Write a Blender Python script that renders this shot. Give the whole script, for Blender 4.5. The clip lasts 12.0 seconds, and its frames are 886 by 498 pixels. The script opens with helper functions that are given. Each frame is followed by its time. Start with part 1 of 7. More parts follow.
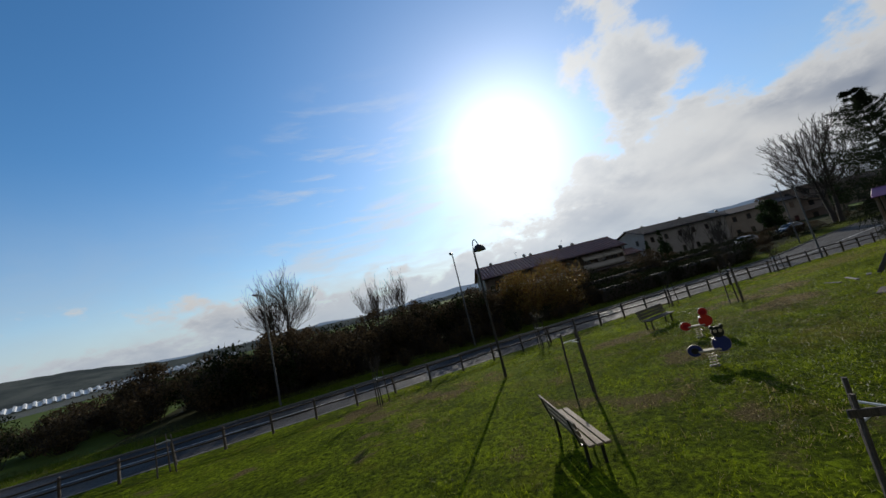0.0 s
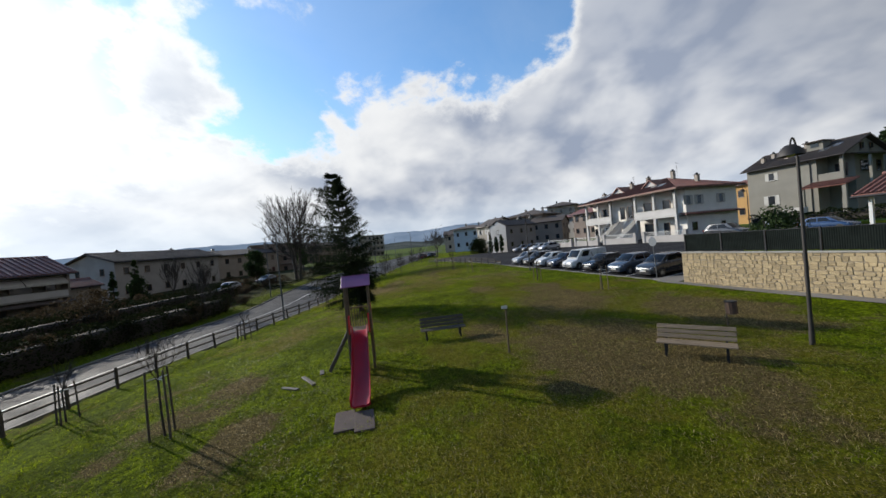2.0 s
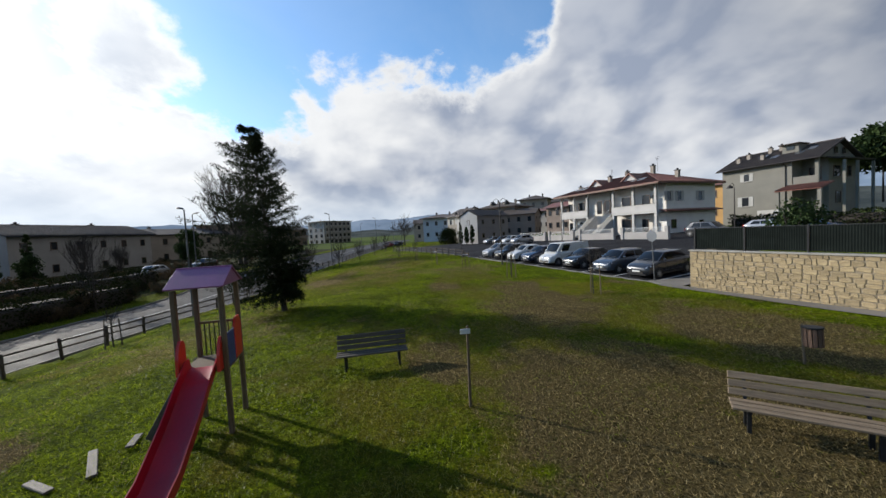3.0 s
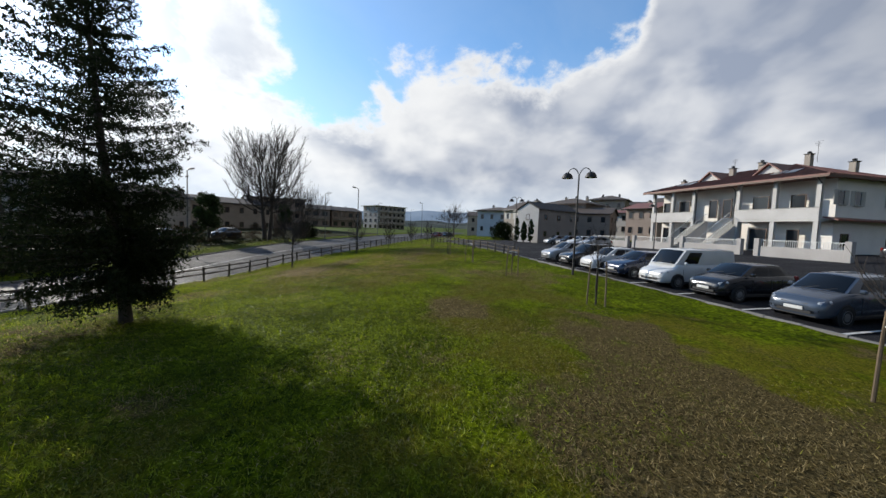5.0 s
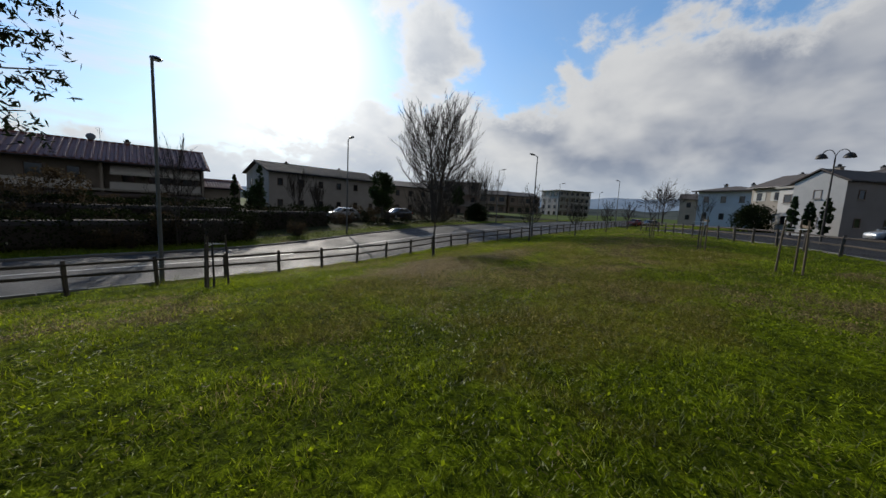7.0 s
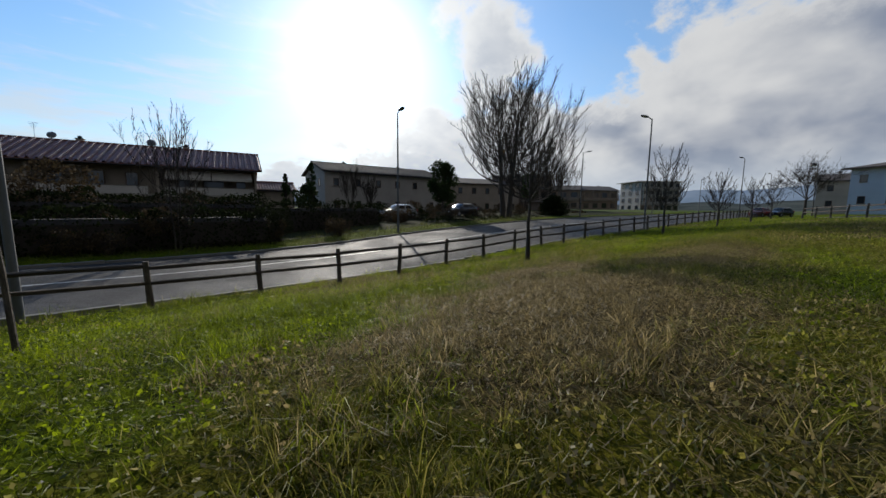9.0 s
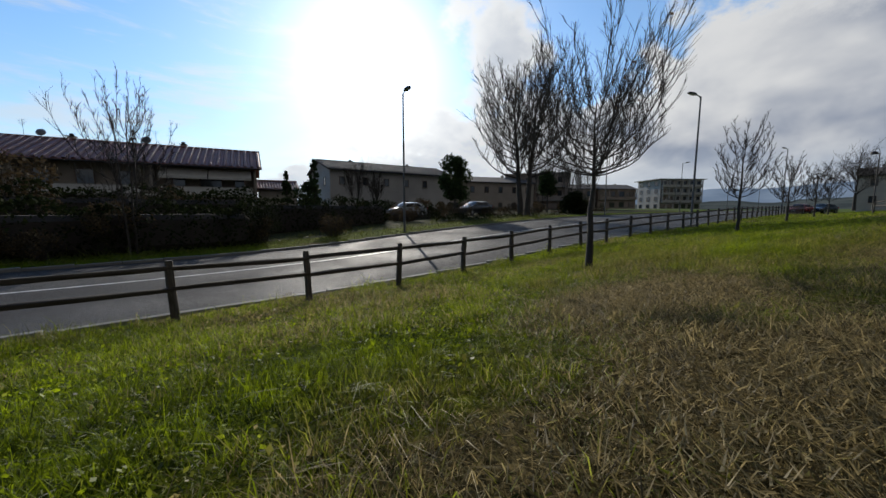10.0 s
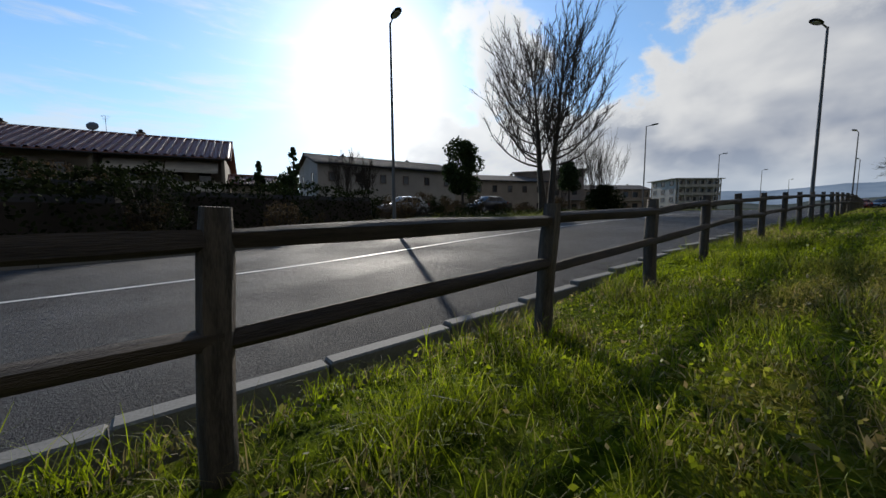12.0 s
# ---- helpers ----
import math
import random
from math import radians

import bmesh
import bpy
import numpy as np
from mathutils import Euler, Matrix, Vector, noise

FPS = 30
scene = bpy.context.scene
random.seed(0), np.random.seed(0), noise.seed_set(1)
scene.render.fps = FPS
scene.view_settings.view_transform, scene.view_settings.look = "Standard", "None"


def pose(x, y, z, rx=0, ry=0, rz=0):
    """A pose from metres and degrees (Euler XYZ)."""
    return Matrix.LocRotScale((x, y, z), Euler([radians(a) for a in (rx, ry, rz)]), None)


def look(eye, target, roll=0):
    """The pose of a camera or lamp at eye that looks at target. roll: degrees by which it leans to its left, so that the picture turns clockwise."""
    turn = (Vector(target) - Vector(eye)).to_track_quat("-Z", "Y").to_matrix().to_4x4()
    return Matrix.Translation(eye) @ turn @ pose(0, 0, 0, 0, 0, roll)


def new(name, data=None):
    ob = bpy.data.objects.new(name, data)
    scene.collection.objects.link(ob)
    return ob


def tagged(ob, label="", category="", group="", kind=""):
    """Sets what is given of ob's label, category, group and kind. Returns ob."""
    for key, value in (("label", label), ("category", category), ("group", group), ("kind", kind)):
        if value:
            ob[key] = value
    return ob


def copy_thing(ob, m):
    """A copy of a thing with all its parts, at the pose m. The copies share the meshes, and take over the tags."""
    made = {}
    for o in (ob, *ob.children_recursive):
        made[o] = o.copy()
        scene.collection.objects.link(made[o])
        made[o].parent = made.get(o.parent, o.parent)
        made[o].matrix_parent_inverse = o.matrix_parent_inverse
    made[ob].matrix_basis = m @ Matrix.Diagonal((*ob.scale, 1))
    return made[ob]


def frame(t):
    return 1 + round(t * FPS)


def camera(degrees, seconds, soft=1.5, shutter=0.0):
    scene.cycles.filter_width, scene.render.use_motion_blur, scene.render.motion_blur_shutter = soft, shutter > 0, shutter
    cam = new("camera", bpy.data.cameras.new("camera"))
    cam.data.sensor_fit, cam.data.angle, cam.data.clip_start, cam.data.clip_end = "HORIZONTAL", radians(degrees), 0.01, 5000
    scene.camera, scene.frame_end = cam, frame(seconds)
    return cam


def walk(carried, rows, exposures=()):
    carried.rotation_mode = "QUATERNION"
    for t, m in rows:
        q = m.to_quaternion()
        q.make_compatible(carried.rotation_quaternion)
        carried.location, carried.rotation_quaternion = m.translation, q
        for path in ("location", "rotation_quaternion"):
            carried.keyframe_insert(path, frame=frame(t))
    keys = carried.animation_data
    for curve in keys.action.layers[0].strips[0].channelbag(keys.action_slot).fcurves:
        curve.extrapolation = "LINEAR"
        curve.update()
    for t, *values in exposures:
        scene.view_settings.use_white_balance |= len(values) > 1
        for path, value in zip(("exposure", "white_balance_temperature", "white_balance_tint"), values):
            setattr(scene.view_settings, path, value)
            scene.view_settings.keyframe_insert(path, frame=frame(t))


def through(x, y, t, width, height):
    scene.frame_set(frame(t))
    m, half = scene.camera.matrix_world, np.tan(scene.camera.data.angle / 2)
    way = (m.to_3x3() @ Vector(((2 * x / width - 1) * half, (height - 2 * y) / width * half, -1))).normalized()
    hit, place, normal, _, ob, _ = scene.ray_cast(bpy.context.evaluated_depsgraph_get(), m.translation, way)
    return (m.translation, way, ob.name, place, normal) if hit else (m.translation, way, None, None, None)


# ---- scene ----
cam = camera(103.9, 12.0)
METRES, EYE, TILT, LEAN, TURN = 53.0, 4.24, 0.0, 0.0, -18.5
ROWS = [
    (0.0, 0.0, 0.0, 0.0, 2.06, 8.42, 14.03),
    (0.5, 0.0073, 0.0444, 0.0068, -24.05, 7.42, 12.77),
    (1.0, 0.0343, 0.0805, 0.0129, -46.65, 4.9, 10.95),
    (1.5, 0.0759, 0.1056, 0.0168, -62.02, 1.76, 8.12),
    (2.0, 0.1246, 0.1205, 0.0181, -71.15, -0.9, 5.54),
    (2.5, 0.1739, 0.1291, 0.0155, -75.18, -2.46, 3.89),
    (4.5, 0.3692, 0.15, -0.0028, -72.52, -3.61, -1.1),
    (5.0, 0.4201, 0.1623, -0.0053, -66.17, -3.59, -2.35),
    (5.5, 0.4674, 0.1818, -0.0078, -58.45, -4.06, -3.37),
    (6.0, 0.5104, 0.2085, -0.0109, -50.1, -5.11, -3.84),
    (6.5, 0.5456, 0.2402, -0.0158, -42.44, -6.3, -3.56),
    (7.0, 0.5728, 0.2755, -0.0227, -37.55, -6.83, -2.85),
    (7.5, 0.5936, 0.3097, -0.0283, -34.02, -7.01, -2.14),
    (9.5, 0.6502, 0.4157, -0.0443, -26.22, -6.57, -0.19),
    (10.0, 0.6625, 0.4431, -0.0477, -25.58, -6.46, 0.0),
    (10.5, 0.6753, 0.4717, -0.0512, -25.26, -6.34, 0.05),
    (11.0, 0.6898, 0.501, -0.0548, -24.99, -6.23, 0.06),
    (11.5, 0.7028, 0.5308, -0.0584, -24.95, -6.2, 0.33),
    (12.0, 0.7117, 0.5536, -0.062, -25.03, -5.6, 0.5),
]
walk(cam, [(t, pose(0, 0, EYE, TILT, LEAN, TURN) @ pose(METRES * x, METRES * y, METRES * z, 90 + pitch, roll, yaw)) for t, x, y, z, yaw, pitch, roll in ROWS],
     exposures=[(0.0, -0.68), (0.5, -0.34), (1.0, -0.2), (2.5, -0.02), (5.0, -0.03), (6.5, -0.48), (7.5, -0.55), (9.5, -0.45), (12.0, -0.38)])

# ---- light: a low winter sun, a Nishita sky and broken cloud ----
SUN_AZ, SUN_EL = 57.5, 22.0
SUN_POWER, SKY_POWER = 5.8, 0.222


def direction(az, el):
    a, e = radians(az), radians(el)
    return Vector((math.cos(e) * math.cos(a), math.cos(e) * math.sin(a), math.sin(e)))


sun = new("sun", bpy.data.lights.new("sun", "SUN"))
sun.data.energy, sun.data.angle, sun.data.color = SUN_POWER, radians(0.6), (1.0, 0.93, 0.82)
sun.matrix_world = look(direction(SUN_AZ, SUN_EL) * 50, (0, 0, 0))


class Nodes:
    """Short hand for node trees."""

    def __init__(self, tree):
        self.tree = tree
        tree.nodes.clear()

    def add(self, kind, links=(), op="", feature="", colour=False, soft=False, clamp=False):
        n = self.tree.nodes.new(kind)
        if op:
            n.operation = op
        if feature:
            n.feature = feature
        if colour:
            n.data_type = "RGBA"
        if soft:
            n.interpolation_type = "SMOOTHSTEP"
        if clamp:
            n.use_clamp = True
        for slot, source in dict(links).items():
            if isinstance(source, bpy.types.NodeSocket):
                self.tree.links.new(source, n.inputs[slot])
            else:
                n.inputs[slot].default_value = source
        return n

    def math(self, op, a, b=0.0, c=0.0, clamp=False):
        return self.add("ShaderNodeMath", {0: a, 1: b, 2: c}, op=op, clamp=clamp).outputs[0]

    def ramp(self, v, lo, hi, a=0.0, b=1.0):
        n = self.add("ShaderNodeMapRange", {0: v, 1: lo, 2: hi, 3: a, 4: b}, soft=True)
        return n.outputs[0]

    def mix(self, f, a, b):
        n = self.add("ShaderNodeMix", colour=True)
        for i, v in ((0, f), (6, a), (7, b)):
            if isinstance(v, bpy.types.NodeSocket):
                self.tree.links.new(v, n.inputs[i])
            else:
                n.inputs[i].default_value = v if i == 0 else (*v[:3], 1.0)
        return n.outputs[2]

    def noise(self, vec, scale, detail=4.0, rough=0.55, dist=0.0):
        return self.add("ShaderNodeTexNoise", {"Vector": vec, "Scale": scale, "Detail": detail, "Roughness": rough, "Distortion": dist}).outputs[0]


world = bpy.data.worlds.new("world")
scene.world = world
world.use_nodes = True
W = Nodes(world.node_tree)
sky = W.add("ShaderNodeTexSky")
sky.sky_type, sky.sun_disc, sky.sun_elevation, sky.sun_rotation = "NISHITA", False, radians(SUN_EL), radians(90 - SUN_AZ)
sky.air_density, sky.dust_density, sky.ozone_density = 1.0, 0.15, 2.5
way = W.add("ShaderNodeTexCoord").outputs["Generated"]
sep = W.add("ShaderNodeSeparateXYZ", {0: way})
up = W.math("MAXIMUM", sep.outputs[2], 0.0)
flat = W.math("ADD", up, 0.48)
plane = W.add("ShaderNodeCombineXYZ", {0: W.math("DIVIDE", sep.outputs[0], flat), 1: W.math("DIVIDE", sep.outputs[1], flat), 2: 0.35}).outputs[0]


def toward(az, el, lo, hi):
    d = W.add("ShaderNodeVectorMath", {0: way, 1: direction(az, el)}, op="DOT_PRODUCT").outputs["Value"]
    return W.ramp(d, math.cos(radians(lo)), math.cos(radians(hi)))


def linear(v, lo, hi, a, b):
    return W.add("ShaderNodeMapRange", {0: v, 1: lo, 2: hi, 3: a, 4: b}).outputs[0]


def billow(az, el, wide, high):
    """How many degrees a view lies inside a rounded heap of cloud."""
    a = W.math("DIVIDE", W.math("SUBTRACT", azimuth, az), wide)
    e = W.math("DIVIDE", W.math("SUBTRACT", height, el), high)
    r = W.math("SQRT", W.math("ADD", W.math("MULTIPLY", a, a), W.math("MULTIPLY", e, e)))
    return W.math("MULTIPLY", W.math("SUBTRACT", 1.0, r), min(wide, high))


DEG = 180 / math.pi
azimuth = W.math("MULTIPLY", W.math("ARCTAN2", sep.outputs[1], sep.outputs[0]), DEG)
height = W.math("MULTIPLY", W.math("ARCSINE", sep.outputs[2]), DEG)
# the cloud bank's upper edge: rising to the west, falling away to the east
edge = W.math("ADD", linear(azimuth, 30.0, -25.0, 17.5, 30.5), linear(azimuth, -22.0, -48.0, 0.0, 60.0))
edge = W.math("ADD", edge, linear(azimuth, 36.0, 64.0, 0.0, -11.0))
inside = W.math("SUBTRACT", edge, height)
for heap in ((37.5, 24.0, 7.0, 8.0), (35.0, 34.0, 5.5, 4.0), (25.0, 34.5, 4.5, 2.6), (-35.0, 33.0, 16.0, 8.0)):
    inside = W.math("MAXIMUM", inside, billow(*heap))
bumps = W.math("ADD", W.math("MULTIPLY", W.noise(plane, 3.6, 9.0, 0.58, 0.2), 0.75), W.math("MULTIPLY", W.noise(plane, 11.0, 6.0, 0.6, 0.1), 0.25))
depth = W.math("ADD", inside, W.math("MULTIPLY", W.math("SUBTRACT", bumps, 0.5), 34.0))
wisp_way = W.add("ShaderNodeVectorMath", {0: way, 1: (2.4, 2.4, 13.0)}, op="MULTIPLY").outputs[0]
wisps = W.math("MULTIPLY", W.ramp(W.noise(wisp_way, 1.9, 6.0, 0.6, 0.3), 0.46, 0.70), W.math("MULTIPLY", toward(80, 11, 28, 6), 0.6))
amount = W.math("MAXIMUM", W.ramp(depth, -0.6, 3.0), wisps)
veil = W.math("MULTIPLY", W.math("ADD", W.math("MULTIPLY", toward(4, 36, 42, 10), 0.38), W.ramp(height, 27.0, 4.0), clamp=True), W.ramp(W.noise(plane, 2.2, 5.0, 0.6, 0.4), 0.3, 0.75, 0.30, 0.60))
step = 0.075
lit_side = W.add("ShaderNodeVectorMath", {0: plane, 1: (step * math.cos(radians(SUN_AZ)), step * math.sin(radians(SUN_AZ)), 0.0)}, op="ADD").outputs[0]
shaded = W.ramp(W.math("SUBTRACT", W.noise(lit_side, 3.6, 4.5, 0.48, 0.2), W.noise(plane, 3.6, 4.5, 0.48, 0.2)), -0.15, 0.20)
belly_way = W.add("ShaderNodeVectorMath", {0: plane, 1: (3.7, 1.3, 0.0)}, op="ADD").outputs[0]
belly = W.ramp(W.noise(belly_way, 2.0, 4.0, 0.48, 0.2), 0.34, 0.64)
thick = W.math("MULTIPLY", W.math("ADD", W.math("MULTIPLY", belly, 0.70), W.math("MULTIPLY", shaded, 0.46)), W.ramp(depth, 0.8, 7.5))
near_sun = toward(SUN_AZ, SUN_EL, 42, 8)
thick = W.math("MULTIPLY", thick, W.math("SUBTRACT", 1.0, W.math("MULTIPLY", near_sun, 0.32)), clamp=True)
dull_back = toward(228, 35, 88, 45)
sun_dot = W.math("MAXIMUM", W.add("ShaderNodeVectorMath", {0: way, 1: direction(SUN_AZ, SUN_EL)}, op="DOT_PRODUCT").outputs["Value"], 0.0)
glow = W.math("POWER", sun_dot, 90.0)
halo = W.math("POWER", sun_dot, 7.0)
cloud = W.mix(thick, (0.98, 0.99, 1.0), (0.36, 0.42, 0.545))
cloud_light = W.math("SUBTRACT", W.math("ADD", 0.93, W.math("MULTIPLY", near_sun, 0.03)), W.math("MULTIPLY", dull_back, 0.50))
cloud = W.add("ShaderNodeVectorMath", {0: cloud, 3: cloud_light}, op="SCALE").outputs[0]
deep = W.add("ShaderNodeHueSaturation", {"Saturation": 1.25, "Color": sky.outputs[0]}).outputs[0]
blue = W.add("ShaderNodeVectorMath", {0: deep, 3: SKY_POWER}, op="SCALE").outputs[0]
blue = W.mix(veil, blue, (0.66, 0.76, 0.88))
sky_all = W.mix(amount, blue, cloud)
aureole = W.math("ADD", W.math("MULTIPLY", glow, 0.85), W.math("MULTIPLY", W.math("POWER", sun_dot, 20.0), 0.24))
sky_all = W.mix(W.ramp(up, 0.16, 0.01, 0.0, 0.75), sky_all, (0.66, 0.76, 0.88))
sky_all = W.add("ShaderNodeVectorMath", {0: sky_all, 1: W.add("ShaderNodeVectorMath", {0: (0.21, 0.24, 0.26), 3: halo}, op="SCALE").outputs[0]}, op="ADD").outputs[0]
bright = W.add("ShaderNodeVectorMath", {0: (1.0, 0.98, 0.94), 3: aureole}, op="SCALE").outputs[0]
sky_all = W.add("ShaderNodeVectorMath", {0: sky_all, 1: bright}, op="ADD").outputs[0]
W.add("ShaderNodeOutputWorld", {0: W.add("ShaderNodeBackground", {0: sky_all, 1: 1.0}).outputs[0]})


# ---- materials ----
def surface(name, colour, dark=None, rough=0.7, metal=0.0, scale=3.0, fine=40.0, bump=0.15, spread=0.5, vary=0.0, coat=0.0, grain=None, spec=0.5):
    """A painted or natural surface: two colours mixed by a broad and a fine noise, relief, and a shift from piece to piece."""
    m = bpy.data.materials.new(name)
    m.use_nodes = True
    n = Nodes(m.node_tree)
    dark = dark or tuple(c * 0.72 for c in colour)
    co = n.add("ShaderNodeTexCoord").outputs["Object"]
    if grain:
        co = n.add("ShaderNodeVectorMath", {0: co, 1: grain}, op="MULTIPLY").outputs[0]
    broad = n.noise(co, scale, 5.0)
    small = n.noise(co, fine, 3.0)
    f = n.math("ADD", n.math("MULTIPLY", broad, 0.65), n.math("MULTIPLY", small, 0.35))
    f = n.ramp(f, 0.5 - spread / 2, 0.5 + spread / 2)
    c = n.mix(f, dark, colour)
    if vary:
        r = n.add("ShaderNodeObjectInfo").outputs["Random"]
        hsv = n.add("ShaderNodeHueSaturation", {"Value": n.math("ADD", 1.0 - vary / 2, n.math("MULTIPLY", r, vary)), "Color": c})
        c = hsv.outputs[0]
    r2 = n.math("ADD", rough - 0.08, n.math("MULTIPLY", small, 0.16), clamp=True)
    links = {"Base Color": c, "Roughness": r2, "Metallic": metal, "Specular IOR Level": spec, "Coat Weight": coat}
    if bump:
        links["Normal"] = n.add("ShaderNodeBump", {"Strength": bump, "Distance": 0.02, "Height": small}).outputs[0]
    n.add("ShaderNodeOutputMaterial", {0: n.add("ShaderNodeBsdfPrincipled", links).outputs[0]})
    return m


def leafy(name, a, b, through=0.35, rough=0.6, spec=0.25):
    """Leaves and blades: light comes through them, and each one differs."""
    m = bpy.data.materials.new(name)
    m.use_nodes = True
    n = Nodes(m.node_tree)
    r = n.add("ShaderNodeNewGeometry").outputs["Random Per Island"]
    c = n.mix(r, a, b)
    d = n.add("ShaderNodeBsdfPrincipled", {"Base Color": c, "Roughness": rough, "Specular IOR Level": spec}).outputs[0]
    t = n.add("ShaderNodeBsdfTranslucent", {0: c}).outputs[0]
    n.add("ShaderNodeOutputMaterial", {0: n.add("ShaderNodeMixShader", {0: through, 1: d, 2: t}).outputs[0]})
    return m


DRY = [(9.8, 8.5, 1.5, 1.0), (11.5, 13.0, 1.7, 0.8), (16.4, 9.6, 1.5, 0.8), (19.3, 11.5, 2.3, 1.1), (17.5, 12.5, 2.2, 0.8), (19.8, -1.6, 4.6, 3.6), (23.0, 2.6, 1.8, 1.0), (23.0, -6.8, 3.6, 2.6), (28.6, -2.4, 3.6, 2.6), (32.2, -2.4, 2.6, 1.8), (34.8, 1.5, 1.7, 1.2), (42.0, 10.5, 2.3, 1.5), (44.4, 12.0, 2.0, 1.0), (46.6, 9.9, 2.4, 1.2)]


def dryness(x, y):
    """How far a spot lies in one of the withered patches, 0 to 1."""
    best = np.zeros_like(x)
    for cx, cy, rx, ry in DRY:
        best = np.maximum(best, np.clip(1.4 - np.hypot((x - cx) / rx, (y - cy) / ry), 0, 1))
    return best


def patches(n, pos):
    """Where the lawn is dry: one pattern for the soil and the blades."""
    spot = None
    for cx, cy, rx, ry in DRY:
        d = n.add("ShaderNodeVectorMath", {0: pos, 1: (cx, cy, 0.0)}, op="SUBTRACT").outputs[0]
        d = n.add("ShaderNodeVectorMath", {0: d, 1: (1 / rx, 1 / ry, 0.0)}, op="MULTIPLY").outputs[0]
        d = n.add("ShaderNodeVectorMath", {0: d}, op="LENGTH").outputs["Value"]
        spot = d if spot is None else n.math("MINIMUM", spot, d)
    inside = n.ramp(spot, 1.35, 0.45)
    a = n.noise(n.add("ShaderNodeVectorMath", {0: pos, 1: (7.3, 2.1, 0.0)}, op="ADD").outputs[0], 0.17, 3.0, 0.6, 0.6)
    b = n.noise(pos, 0.9, 4.0, 0.6)
    mixed = n.math("ADD", n.math("MULTIPLY", a, 0.62), n.math("MULTIPLY", b, 0.38))
    return n.math("ADD", n.math("SUBTRACT", mixed, 0.055), n.math("MULTIPLY", inside, 0.20))


TIRED = [(18.0, 0.5, 11.0, 7.5), (25.0, -5.0, 11.0, 4.5), (36.0, 0.0, 7.0, 2.6), (46.0, 10.4, 6.0, 2.6), (27.0, 13.0, 3.0, 1.6), (39.5, 8.6, 4.0, 2.4), (50.0, 13.4, 5.0, 1.5), (52.0, 6.0, 9.0, 5.0), (41.0, 6.0, 4.5, 3.0), (48.6, 15.5, 3.2, 0.8)]


def weary(n, pos):
    """Where the grass has grown thin and olive, 0 to 1."""
    spot = None
    for cx, cy, rx, ry in TIRED:
        d = n.add("ShaderNodeVectorMath", {0: pos, 1: (cx, cy, 0.0)}, op="SUBTRACT").outputs[0]
        d = n.add("ShaderNodeVectorMath", {0: d, 1: (1 / rx, 1 / ry, 0.0)}, op="MULTIPLY").outputs[0]
        d = n.add("ShaderNodeVectorMath", {0: d}, op="LENGTH").outputs["Value"]
        spot = d if spot is None else n.math("MINIMUM", spot, d)
    inside = n.ramp(spot, 1.25, 0.55)
    a = n.noise(n.add("ShaderNodeVectorMath", {0: pos, 1: (31.3, 12.1, 0.0)}, op="ADD").outputs[0], 0.55, 5.0, 0.65, 0.4)
    return n.ramp(n.math("ADD", a, n.math("MULTIPLY", inside, 0.22)), 0.53, 0.78)


def lushness(n, pos):
    """Clumps of richer and poorer green."""
    a = n.noise(pos, 0.42, 3.0, 0.6, 0.5)
    b = n.noise(pos, 4.2, 4.0, 0.7)
    return n.ramp(n.math("ADD", n.math("MULTIPLY", a, 0.45), n.math("MULTIPLY", b, 0.55)), 0.41, 0.59)


def lawn_soil():
    m = bpy.data.materials.new("lawn")
    m.use_nodes = True
    n = Nodes(m.node_tree)
    pos = n.add("ShaderNodeNewGeometry").outputs["Position"]
    dry = n.ramp(patches(n, pos), 0.49, 0.57)
    tuft = n.noise(pos, 9.0, 5.0, 0.7)
    speck = n.ramp(n.noise(pos, 26.0, 5.0, 0.8), 0.36, 0.66)
    rich = lushness(n, pos)
    green = n.mix(n.math("MULTIPLY", n.ramp(tuft, 0.3, 0.7), n.math("ADD", 0.35, n.math("MULTIPLY", rich, 0.65))), (0.016, 0.026, 0.002), (0.165, 0.218, 0.005))
    olive = n.mix(speck, (0.030, 0.028, 0.003), (0.210, 0.180, 0.022))
    green = n.mix(n.math("MULTIPLY", weary(n, pos), 0.7), green, olive)
    brown = n.mix(speck, (0.028, 0.022, 0.008), (0.170, 0.130, 0.055))
    c = n.mix(dry, green, brown)
    h = n.math("ADD", n.noise(pos, 22.0, 6.0, 0.75), n.math("MULTIPLY", tuft, 1.5))
    nor = n.add("ShaderNodeBump", {"Strength": 0.9, "Distance": 0.06, "Height": h}).outputs[0]
    d = n.add("ShaderNodeBsdfPrincipled", {"Base Color": c, "Roughness": 0.95, "Specular IOR Level": 0.02, "Normal": nor}).outputs[0]
    n.add("ShaderNodeOutputMaterial", {0: d})
    return m


